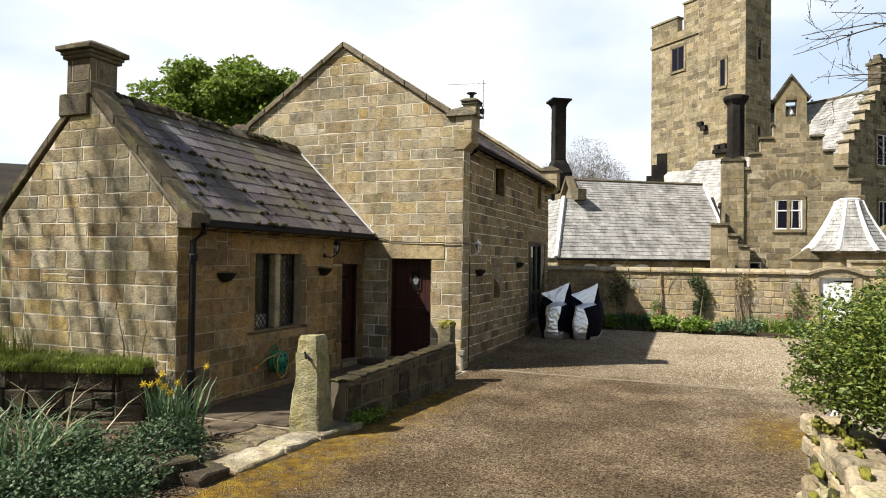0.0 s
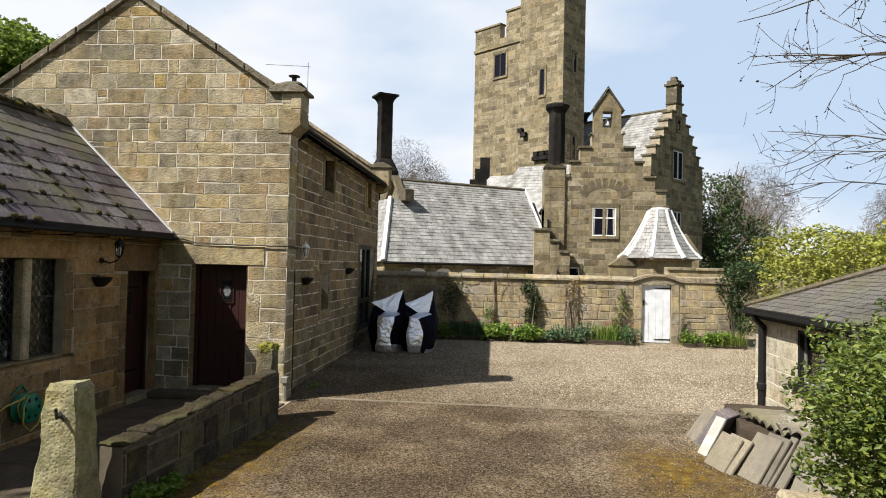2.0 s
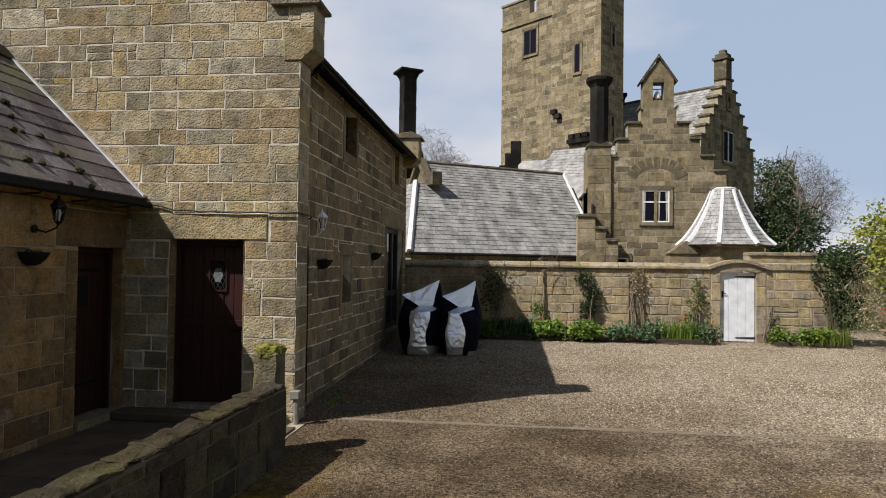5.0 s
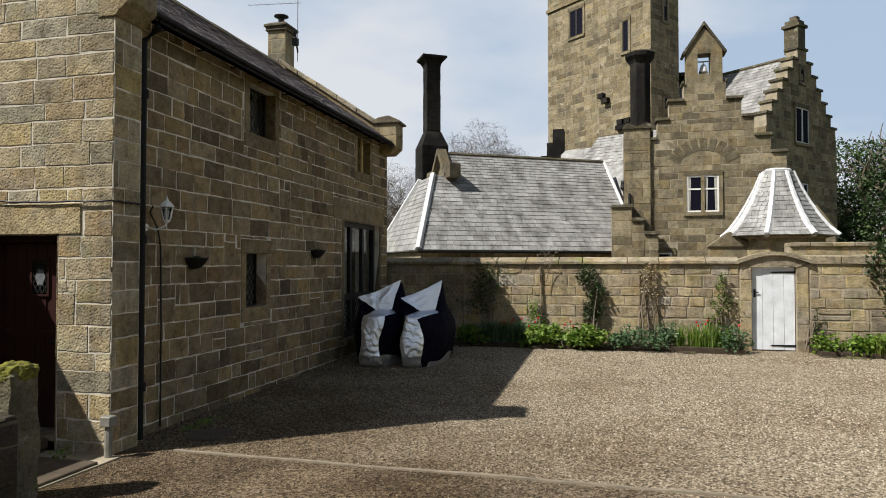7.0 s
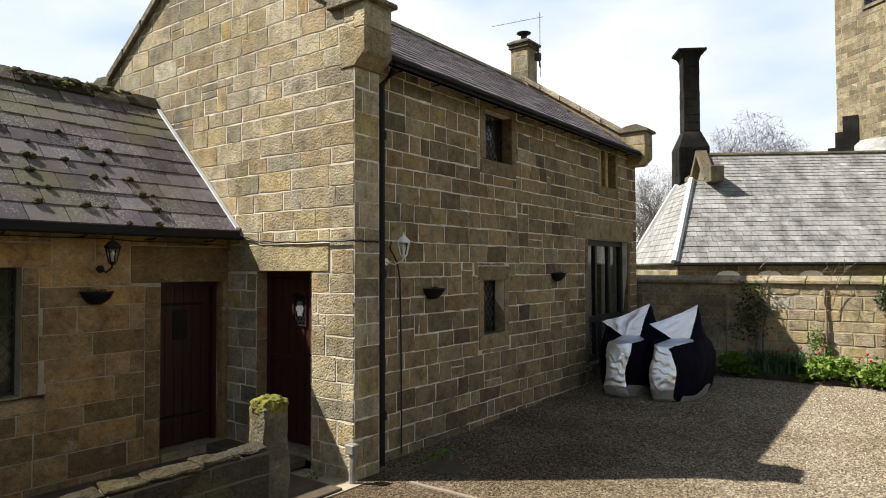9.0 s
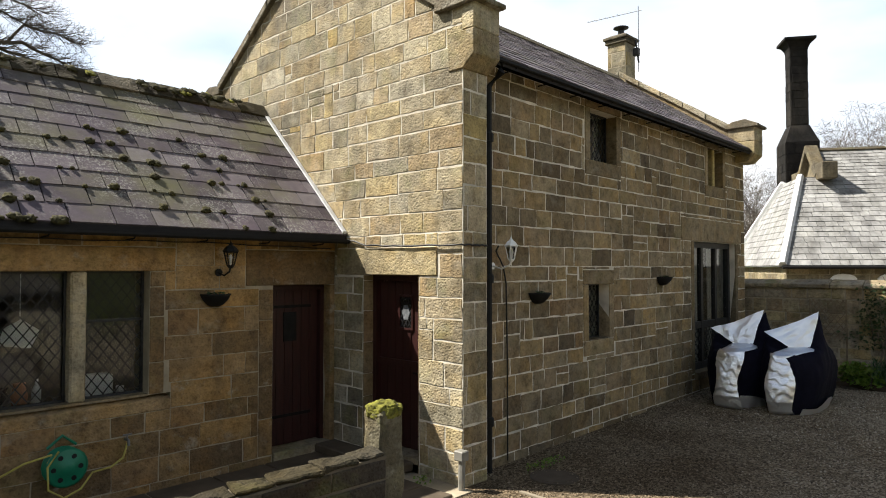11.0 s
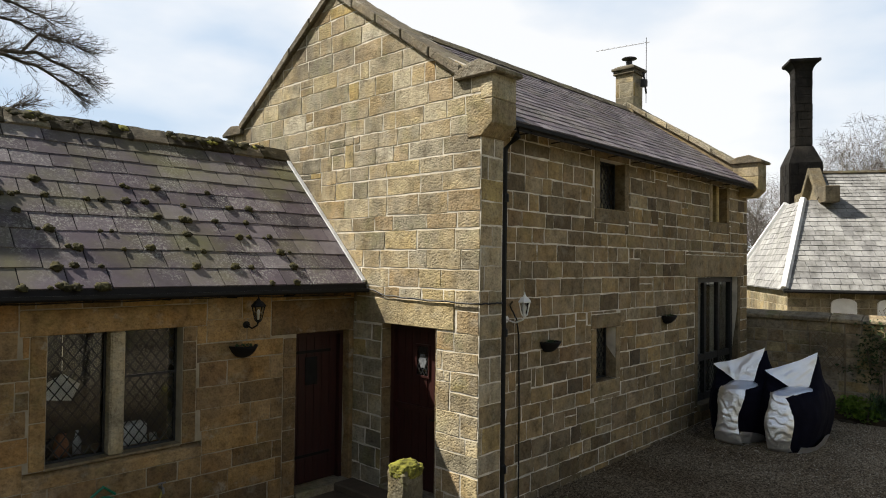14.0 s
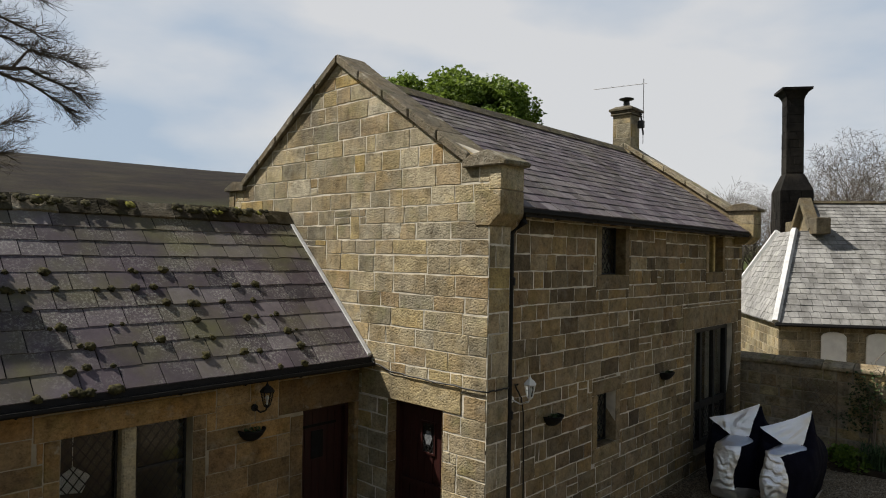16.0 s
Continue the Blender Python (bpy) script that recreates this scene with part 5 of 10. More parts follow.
turned(bm, Matrix.Translation((-5.16, GY + 0.196, 1.72)) @ Matrix.Rotation(radians(90), 4, "X") @ Matrix.Scale(1.5, 4, (0, 1, 0)))
part("glass_panel", bm, M_FROST, sd, "pale oval of patterned glass")
bm = bmesh.new()
tube(bm, [(-4.87, GY + 0.2, 1.05), (-4.87, GY + 0.13, 1.05), (-4.97, GY + 0.13, 1.05)], 0.011, 8)
part("handle", bm, M_BLACK, sd)

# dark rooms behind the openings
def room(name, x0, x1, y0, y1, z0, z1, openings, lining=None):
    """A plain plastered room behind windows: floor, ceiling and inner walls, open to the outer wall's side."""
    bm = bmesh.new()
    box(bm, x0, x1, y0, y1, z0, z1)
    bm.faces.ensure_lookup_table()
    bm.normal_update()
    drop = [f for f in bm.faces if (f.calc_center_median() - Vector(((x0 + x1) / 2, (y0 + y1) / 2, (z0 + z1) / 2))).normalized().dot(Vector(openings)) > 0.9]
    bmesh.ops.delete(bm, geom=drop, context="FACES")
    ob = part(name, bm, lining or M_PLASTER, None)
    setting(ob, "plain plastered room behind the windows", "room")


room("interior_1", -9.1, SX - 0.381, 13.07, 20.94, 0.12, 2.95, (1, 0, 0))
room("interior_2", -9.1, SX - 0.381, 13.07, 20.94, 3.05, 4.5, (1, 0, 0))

# ---- low stone cottage wing ----
LX, LY = -6.25, 7.49
low = thing("stone_cottage", "low single-storey sandstone wing with a mossy slate roof", "house", (-7.95, 10.1, 0))
LP = Plane((LX, 0, 0), (0, 1, 0), (0, 0, 1), (1, 0, 0))
EP = Plane((0, LY, 0), (1, 0, 0), (0, 0, 1), (0, -1, 0))
LW = (9.13, 10.40, 0.97, 2.20)
LD = (11.80, 12.60, 0.10, 2.03)
front_outline = [(LY, -0.1), (GY - 0.003, -0.1), (GY - 0.003, 2.58), (LY, 2.58)]
W_SILL, W_HEAD = (8.95, 10.62, 0.80, 0.97), (8.90, 10.66, 2.20, 2.44)
front = part("front_wall", wall_body(bmesh.new(), LP, [(max(q[0], LY + 0.004), q[1]) for q in front_outline], [LW, LD, W_SILL], 0.36), M_MORTAR_DK, low)
D_HEAD = (11.45, GY - 0.003, 2.03, 2.44)
W_JR, W_JL = (10.40, 10.55, 0.97, 2.20), (8.99, 9.13, 0.97, 2.20)
D_JR, D_JL = (12.60, GY - 0.003, 0.10, 2.03), (11.62, 11.80, 0.10, 2.03)
for r, nm in ((W_HEAD, "lintel"), (D_HEAD, "lintel")):
    dressed(nm, LP, r[0] + 0.006, r[1] - 0.006, r[2], r[3] - 0.006, -0.3, 0.010, M_RUST, front)
for r in (W_JL, W_JR, D_JL):
    z = r[2]
    while z < r[3] - 0.05:
        h = min(rng.uniform(0.28, 0.5), r[3] - z)
        dressed("jamb", LP, r[0] + 0.004, r[1] - 0.004, z + 0.005, z + h - 0.005, -0.3, 0.010 + rng.uniform(-0.004, 0.004), M_RUST, front)
        z += h
dressed("jamb", LP, D_JR[0], D_JR[1] - 0.004, 0.1, 2.025, -0.3, 0.012, M_RUST, front)
bm = bmesh.new()
prism(bm, [(LX - 0.352, 0.802), (LX + 0.012, 0.802), (LX + 0.016, 0.915), (LX - 0.15, 0.968), (LX - 0.352, 0.968)], "y", W_SILL[0] + 0.001, W_SILL[1] - 0.001, 0.008)
rough(bm, 0.01, 4)
part("sill", bm, M_RUST, front, "weathered sloping stone sill")
stonework(front, LP, front_outline, [W_SILL, W_HEAD, D_HEAD, W_JL, W_JR, D_JL, D_JR, LW, LD], (0.19, 0.27), (0.30, 0.72), M_RUST, M_RUST, 300, 31, 0.011)

LRX, LRZ, LEX, LEZ = -7.95, 4.50, -6.00, 2.63
end_outline = [(-9.65, -0.1), (LX, -0.1), (LX, 2.66), (LRX, 4.44), (-9.65, 2.66)]
endw = part("gable_wall", wall_body(bmesh.new(), EP, [(min(q[0], LX - 0.004), q[1]) for q in end_outline], [], 0.34), M_MORTAR, low)
stonework(endw, EP, end_outline, [], (0.19, 0.29), (0.26, 0.58), M_GOLD, M_GOLD_I, 300, 32)
bm = bmesh.new()
box(bm, -9.65, -9.3, LY + 0.34, GY, -0.1, 2.58)
part("back_wall", bm, M_BROWN_SHADED_I, low)

bm = bmesh.new()
prism(bm, [(LEX, LEZ), (LRX, LRZ), (-9.9, 2.63), (-9.9, 2.52), (LRX, LRZ - 0.14), (LEX, LEZ - 0.10)], "y", LY + 0.22, GY - 0.02)
lroof = part("roof", bm, M_UNDER, low)
ls = math.hypot(LRX - LEX, LRZ - LEZ)
LRP = Plane((LEX, 0, LEZ), (0, 1, 0), (LRX - LEX, 0, LRZ - LEZ), (LRZ - LEZ, 0, LEX - LRX))
slating(lroof, LRP, [(LY + 0.22, 0), (GY - 0.02, 0), (GY - 0.02, ls - 0.02), (LY + 0.22, ls - 0.02)], (0.22, 0.27), (0.35, 0.41), 0.008, M_SLATE, M_SLATE, 300, 33, None, True)
for i in range(11):
    bm = bmesh.new()
    y0 = LY + 0.24 + i * 0.45
    prism(bm, [(LRX - 0.17, LRZ - 0.14), (LRX - 0.02, LRZ + 0.06), (LRX + 0.02, LRZ + 0.06), (LRX + 0.18, LRZ - 0.12), (LRX + 0.15, LRZ - 0.15), (LRX, LRZ), (LRX - 0.14, LRZ - 0.16)], "y", y0 + 0.005, min(y0 + 0.445, GY - 0.02))
    rough(bm, 0.016, 6, 4)
    part("ridge_stone", bm, M_MOSSTOP if i % 3 else M_LICHEN, lroof)
# lead flashing where the roof meets the tall gable
bm = bmesh.new()
prism(bm, [(LEX, LEZ + 0.02), (LRX, LRZ + 0.02), (LRX, LRZ + 0.05), (LEX, LEZ + 0.05)], "y", GY - 0.075, GY - 0.014, 0.004)
rough(bm, 0.006, 5, 2)
part("flashing", bm, M_LEAD, lroof, "pale lead flashing")
# moss tufts on the slates and along the ridge
moss = thing("roof_moss", "dark and green moss cushions on the slates", "moss", (LEX, 10, LEZ))
for i in range(140):
    ridge_top = i >= 92
    a = rng.uniform(7.9, 12.4) if ridge_top else 7.9 + 3.9 * rng.random() ** 1.3
    b = ls - rng.uniform(0.0, 0.10) if ridge_top else rng.choice([0.0, 0.26, 0.52, 0.78, 1.03, 1.28, 1.54]) + rng.uniform(0.0, 0.035)
    s = rng.uniform(0.028, 0.075) if ridge_top else rng.uniform(0.018, 0.052)
    bm = bmesh.new()
    bmesh.ops.create_icosphere(bm, subdivisions=3, radius=1.0)
    for v in bm.verts:
        v.co = v.co * (1 + 0.6 * noise.noise(v.co * 2.3 + Vector((i * 3.1, 0, 0))) + 0.25 * noise.noise(v.co * 6 + Vector((i, 0, 0))))
        v.co = Vector((v.co.x * s, v.co.y * s, max(v.co.z, -0.3) * s * (0.30 if ridge_top else 0.6)))
    p = LRP.at(a, b, 0.02 if not ridge_top else 0.07)
    m = Matrix((LRP.u, LRP.v, LRP.n)).transposed().to_4x4()
    turned(bm, Matrix.Translation(p) @ m)
    part("moss_cushion", bm, M_MOSS_DK if not ridge_top or i % 7 else M_MOSS, moss, "", True)
moss["kind"] = "stuff"

# coping of the end gable, with the skew stone at its foot
for sign in (1, -1):
    n = 4
    for i in range(n):
        top = 0.94 if sign > 0 else 0.80
        k0, k1 = top * i / n, top * (i + 1) / n
        xa, xb = LRX + sign * 1.86 * (1 - k0), LRX + sign * 1.86 * (1 - k1)
        za, zb = 2.62 + 1.86 * k0, 2.62 + 1.86 * k1
        bm = bmesh.new()
        prism(bm, [(xa, za), (xb, zb), (xb, zb + 0.15), (xa, za + 0.15)], "y", LY - 0.03, LY + 0.30, 0.012)
        rough(bm, 0.010, 3.3)
        part("coping_stone", bm, M_EARTHSTONE, low)
    bm = bmesh.new()
    prism(bm, [(LRX + sign * 1.70, 2.50), (LRX + sign * 1.95, 2.50), (LRX + sign * 1.97, 2.70), (LRX + sign * 1.70, 2.92)], "y", LY - 0.032, LY + 0.31, 0.012)
    rough(bm, 0.008, 4)
    part("skew_stone", bm, M_EARTHSTONE, low)

cst = thing("chimney", "square stone chimney with a moulded dark cap", "chimney", (-7.93, 7.86, 4.2))
coal_chimney(cst, -8.18, 7.76, 4.1, 4.97, 0.46, 0.46, M_CHIMNEY, M_CHIMNEY, 0.11, False, 0.12)
bm = bmesh.new()
box(bm, -8.47, -7.89, 7.44, 8.04, 4.12, 4.45, 0.02)
rough(bm, 0.008, 4)
part("base_course", bm, M_CHIMNEY, cst)

gutter(low, -5.95, 2.53, 7.62, GY - 0.03, 7)
downpipe(low, -6.12, 7.63, 0.02, 2.34, 0.045, (-5.97, 7.66, 2.46))

stone_window("window", "two-light mullioned window with diamond leading", LP, LW, 0.16, low, (9.69, 9.83), 1.72, 0.105, 0.135)

# plank door
dt = part("plank_door", slab_on(bmesh.new(), LP, LD[0], LD[1], 0.02, 0.12, -0.32, 0.05), M_GREYSTONE, low, "dark maroon plank door with a small barred hole, closed")
n = 6
for i in range(n):
    w = (LD[1] - LD[0] - 0.10) / n
    a0 = LD[0] + 0.05 + i * w
    part("board", slab_on(bmesh.new(), LP, a0, a0 + w - 0.006, 0.13, LD[3] - 0.06, -0.23, -0.19), M_DOOR, dt)
bm = bmesh.new()
slab_on(bm, LP, LD[0], LD[0] + 0.05, 0.12, LD[3], -0.26, -0.12)
slab_on(bm, LP, LD[1] - 0.05, LD[1], 0.12, LD[3], -0.26, -0.12)
slab_on(bm, LP, LD[0] + 0.05, LD[1] - 0.05, LD[3] - 0.06, LD[3], -0.26, -0.12)
part("frame", bm, M_DOOR, dt)
bm = bmesh.new()
slab_on(bm, LP, 12.06, 12.24, 1.35, 1.70, -0.189, -0.178)
part("spy_hole", bm, M_BLACK, dt, "small black grille")
for z in (0.45, 1.75):
    part("strap_hinge", slab_on(bmesh.new(), LP, LD[0] + 0.06, LD[1] - 0.15, z, z + 0.035, -0.189, -0.181), M_BLACK, dt)
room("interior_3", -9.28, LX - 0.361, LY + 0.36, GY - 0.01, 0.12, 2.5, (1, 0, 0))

# things on the inner window ledge
ledge = thing("window_ledge", "inner window ledge inside the cottage", "ledge", (LX - 0.5, 9.8, 0.8))
bm = bmesh.new()
box(bm, LX - 0.85, LX - 0.375, 8.9, 10.7, 0.86, 0.92)
part("board", bm, M_TIMBER, ledge)


def indoor(name, label, cat, x, y, z, prof, mat):
    bm = bmesh.new()
    lathe(bm, prof, (x, y, z), 12)
    ob = part(name, bm, mat, None, "", True)
    tagged(ob, label, cat)


bm = bmesh.new()
box(bm, LX - 0.60, LX - 0.42, 9.93, 10.22, 0.925, 1.16, 0.02)
ob = part("white_box", bm, M_WHITE, None)
tagged(ob, "white box standing on the inner window ledge", "box")
indoor("mug", "white mug on the inner window ledge", "mug", LX - 0.5, 10.31, 0.922, [(0.035, 0), (0.04, 0.09), (0.036, 0.09), (0.03, 0.01)], M_WHITE)
indoor("jar", "brown jar on the inner window ledge", "jar", LX - 0.55, 9.42, 0.922, [(0.06, 0), (0.075, 0.1), (0.05, 0.2), (0.055, 0.22)], M_TERRACOTTA)
indoor("bottle", "pale bottle on the inner window ledge", "bottle", LX - 0.5, 9.55, 0.922, [(0.04, 0), (0.042, 0.14), (0.015, 0.2), (0.016, 0.25)], M_LEAD)
indoor("vase", "dark vase on the inner window ledge", "vase", LX - 0.52, 9.28, 0.922, [(0.04, 0), (0.07, 0.08), (0.03, 0.17), (0.05, 0.2)], M_NAVY)
bm = bmesh.new()
prism(bm, [(9.25, 1.50), (9.52, 1.46), (9.60, 1.62), (9.44, 1.74), (9.30, 1.66)], "x", LX - 0.62, LX - 0.60)
ob = part("paper_star", bm, M_WHITE, None)
tagged(ob, "white paper decoration hanging inside the window", "decoration")
bm = bmesh.new()
tube(bm, [(LX - 0.61, 9.43, 1.73), (LX - 0.61, 9.43, 2.30)], 0.003, 4)
part("string", bm, M_WHITE, ob)

# ---- lanterns, wall baskets, cables and hose on the walls ----
def lantern(at, out, label, body_mat, size, reach=0.11):
    """A wall lantern on a bracket; out: the wall's outward direction."""
    t = thing("wall_lantern", label, "lantern", at, "wall lanterns")
    x, y, z = at
    ox, oy = out
    bm = bmesh.new()
    tube(bm, [(x, y, z - 0.10), (x + ox * 0.015, y + oy * 0.015, z - 0.10)], 0.038, 10)
    tube(bm, [(x, y, z - 0.10), (x + ox * reach * 0.5, y + oy * reach * 0.5, z - 0.13), (x + ox * reach * 0.92, y + oy * reach * 0.92, z - 0.09), (x + ox * reach, y + oy * reach, z - 0.05)], 0.009, 8)
    part("bracket", bm, body_mat, t)
    cx, cy = x + ox * reach, y + oy * reach
    bm = bmesh.new()
    lathe(bm, [(0.015, -0.06), (0.025, -0.05), (0.036, -0.036), (0.036, -0.028)], (cx, cy, z), 6)
    part("base", bm, body_mat, t)
    bm = bmesh.new()
    lathe(bm, [(0.072, 0.10), (0.076, 0.112), (0.044, 0.152), (0.022, 0.166), (0.009, 0.19), (0.003, 0.215)], (cx, cy, z), 6)
    part("cap", bm, body_mat, t)
    for k in range(6):
        a = 2 * math.pi * k / 6
        bm = bmesh.new()
        tube(bm, [(cx + 0.035 * math.cos(a), cy + 0.035 * math.sin(a), z - 0.03), (cx + 0.064 * math.cos(a), cy + 0.064 * math.sin(a), z + 0.104)], 0.005, 5)
        part("bar", bm, body_mat, t)
    bm = bmesh.new()
    lathe(bm, [(0.031, -0.028), (0.060, 0.10)], (cx, cy, z), 6)
    ob = part("glass", bm, M_GLASS, t, "lantern glass")
    ob.visible_shadow = False
    bm = bmesh.new()
    lathe(bm, [(0.009, -0.028), (0.010, 0.015), (0.019, 0.045), (0.013, 0.07), (0.003, 0.08)], (cx, cy, z), 8)
    part("bulb", bm, M_WHITE, t)
    t.scale = (size, size, size)


lantern((LX + 0.015, 11.12, 2.29), (1, 0), "black wall lantern on the cottage front", M_BLACK, 1.08, 0.24)
lantern((SX + 0.015, 13.37, 2.36), (1, 0), "white wall lantern on the side of the house", M_WHITE, 1.05, 0.26)


def basket(at, label):
    """A half-round dark wall trough."""
    t = thing("wall_basket", label, "planter", at, "wall baskets")
    x, y, z = at
    bm = bmesh.new()
    rings = []
    for k, (r, dz) in enumerate(((0.04, -0.10), (0.075, -0.082), (0.115, -0.034), (0.14, 0.018), (0.146, 0.034), (0.131, 0.034), (0.117, -0.008))):
        rings.append([bm.verts.new((x + 1.25 * r * math.sin(math.pi * i / 12), y - r * 1.15 * math.cos(math.pi * i / 12), z + dz)) for i in range(13)])
    for r0, r1 in zip(rings, rings[1:]):
        for i in range(12):
            bm.faces.new((r0[i], r0[i + 1], r1[i + 1], r1[i]))
    bm.faces.new(rings[0])
    part("trough", bm, M_BLACK, t, "", True)
    bm = bmesh.new()
    vs = [bm.verts.new((x + 1.25 * 0.119 * math.sin(math.pi * i / 12), y - 0.119 * 1.15 * math.cos(math.pi * i / 12), z + 0.0)) for i in range(13)]
    bm.faces.new(vs)
    part("soil", bm, M_SOIL, t)
    r = np.random.RandomState(int(y * 10))
    c = np.stack([x + 0.07 + r.uniform(-0.05, 0.02, 60), y + r.uniform(-0.1, 0.1, 60), z + r.uniform(0.0, 0.05, 60)], 1)
    v, f = spray(c, 0.04, 0.6, 1.6, 3)
    leaf_mesh("dry_leaves", v, f, M_LEAF_DARK, t)


basket((LX + 0.016, 8.40, 1.87), "dark half-round wall basket on the cottage")
basket((LX + 0.016, 11.08, 1.92), "dark half-round wall basket beside the plank door")
basket((SX + 0.016, 14.22, 1.90), "dark half-round wall basket on the house side")
basket((SX + 0.016, 17.58, 2.06), "small dark wall basket beside the glazed doors")


def cable(name, label, pts, r=0.008):
    bm = bmesh.new()
    dense = []
    for p, q in zip(pts, pts[1:]):
        for k in range(6):
            dense.append(Vector(p).lerp(Vector(q), k / 6) + Vector((0, 0, 0.006 * math.sin(k * 1.9 + p[0] * 7))))
    dense.append(Vector(pts[-1]))
    tube(bm, dense, r, 5)
    ob = part(name, bm, M_CABLE, None, "", True)
    tagged(ob, label, "cable")


cable("cable", "black cable strung across the gable", [(-6.05, GY - 0.035, 2.60), (-5.6, GY - 0.035, 2.50), (-5.0, GY - 0.035, 2.475), (-4.085, GY - 0.035, 2.47), (-4.075, GY + 0.2, 2.47), (-4.075, 13.04, 2.47)], 0.010)
cable("cable", "black cable from pipe to white lantern down the wall", [(-4.12, 13.28, 2.47), (-4.265, 13.42, 2.42), (-4.265, 13.55, 2.25), (-4.265, 13.60, 2.05), (-4.265, 13.62, 1.2), (-4.265, 13.62, 0.05)], 0.010)
cable("cable", "thin cable under the cottage gutter", [(LX + 0.03, 7.7, 2.50), (LX + 0.03, 9.2, 2.49), (LX + 0.03, 10.9, 2.50), (LX + 0.03, 12.6, 2.47)], 0.006)

# hose reel
hr = thing("hose_reel", "green plastic wall hose reel with a yellow hose", "hose reel", (LX + 0.02, 9.62, 0.46))
def disc(bm, x0, x1, y, z, prof, seg=20):
    rings = [[bm.verts.new((x, y + r * math.cos(2 * math.pi * k / seg), z + r * math.sin(2 * math.pi * k / seg))) for k in range(seg)] for x, r in prof]
    for r0, r1 in zip(rings, rings[1:]):
        for k in range(seg):
            bm.faces.new((r0[k], r0[(k + 1) % seg], r1[(k + 1) % seg], r1[k]))
    bm.faces.new(rings[0])
    bm.faces.new(rings[-1][::-1])
bm = bmesh.new()
X0 = LX + 0.03
disc(bm, 0, 0, 9.62, 0.46, [(X0, 0.10), (X0 + 0.02, 0.17), (X0 + 0.035, 0.17), (X0 + 0.036, 0.09), (X0 + 0.14, 0.09), (X0 + 0.141, 0.17), (X0 + 0.155, 0.175), (X0 + 0.165, 0.15), (X0 + 0.165, 0.07), (X0 + 0.19, 0.05), (X0 + 0.19, 0.01)])
part("reel", bm, M_GREEN_PLASTIC, hr, "green reel", True)
for k in range(6):
    bm = bmesh.new()
    a = 2 * math.pi * k / 6
    disc(bm, 0, 0, 9.62 + 0.11 * math.cos(a), 0.46 + 0.11 * math.sin(a), [(X0 + 0.15, 0.022), (X0 + 0.168, 0.022), (X0 + 0.168, 0.004)], 10)
    part("hole_cover", bm, M_BLACK, hr)
bm = bmesh.new()
tube(bm, [(X0, 9.5, 0.62), (X0 + 0.02, 9.62, 0.72), (X0, 9.74, 0.62)], 0.014, 6)
part("bracket", bm, M_GREEN_PLASTIC, hr)
bm = bmesh.new()
pts = [(X0 + 0.09, 9.62 + 0.13 * math.cos(a) * (1 + 0.1 * math.sin(3 * a)), 0.46 + 0.14 * math.sin(a)) for a in np.linspace(0, 4 * math.pi, 40)]
tube(bm, pts, 0.011, 6)
pts = [(X0 + 0.17, 9.55, 0.62), (X0 + 0.18, 9.46, 0.50), (X0 + 0.17, 9.47, 0.30), (X0 + 0.16, 9.60, 0.20), (X0 + 0.15, 9.74, 0.25), (X0 + 0.10, 9.85, 0.36), (X0 + 0.06, 10.02, 0.36), (X0 + 0.04, 10.14, 0.42), (X0 + 0.03, 10.18, 0.55)]
tube(bm, pts, 0.010, 6)
tube(bm, [(X0 + 0.16, 9.50, 0.60), (X0 + 0.1, 9.3, 0.55), (X0 + 0.06, 9.10, 0.45)], 0.010, 6)
part("hose", bm, M_HOSE, hr, "yellow garden hose", True)
bm = bmesh.new()
tube(bm, [(X0 + 0.06, 9.10, 0.45), (X0 + 0.06, 9.04, 0.41)], [0.02, 0.03], 8)
part("nozzle", bm, M_ORANGE, hr)
tp = thing("garden_tap", "small brass tap on the cottage wall", "tap", (X0, 10.18, 0.58))
bm = bmesh.new()
tube(bm, [(LX, 10.18, 0.58), (X0 + 0.06, 10.18, 0.58), (X0 + 0.07, 10.18, 0.53)], 0.014, 8)
tube(bm, [(X0 + 0.03, 10.14, 0.63), (X0 + 0.03, 10.22, 0.63)], 0.008, 6)
tube(bm, [(X0 + 0.03, 10.18, 0.58), (X0 + 0.03, 10.18, 0.63)], 0.007, 6)
part("body", bm, M_STEEL, tp)

# small white drain hopper at the foot of the house corner
dr = thing("drain_pipe", "short grey waste pipe at the foot of the house corner", "pipe", (-4.02, 12.62, 0))
bm = bmesh.new()
tube(bm, [(-4.05, 12.60, 0.0), (-4.05, 12.60, 0.12), (-4.06, 12.62, 0.30)], 0.035, 8)
part("pipe", bm, M_WASTE, dr)
bm = bmesh.new()
box(bm, -4.12, -4.0, 12.56, 12.66, 0.30, 0.40, 0.01)
part("box", bm, M_WASTE, dr)

# ---- low wall, gateposts, path ----
pv = thing("stone_path", "flagged path between the cottage and the low wall", "path", (-5.1, 10, 0), "", "structure")
bm = bmesh.new()
box(bm, LX + 0.02, -3.95, 7.6, GY - 0.02, -0.1, 0.012)
part("bed", bm, M_MORTAR_DK, pv)
y = 7.62
row = 0
while y < GY - 0.3:
    h = min(rng.uniform(0.55, 0.9), GY - 0.03 - y)
    x = LX + 0.03
    while x < -4.0:
        w = min(rng.uniform(0.5, 0.9), -3.97 - x)
        if w > 0.12:
            bm = bmesh.new()
            box(bm, x + 0.008, x + w - 0.008, y + 0.008, y + h - 0.008, 0.0, 0.032 + rng.uniform(-0.006, 0.006), 0.008)
            rough(bm, 0.006, 4)
            part("flagstone", bm, M_FLAG, pv)
        x += w
    y += h
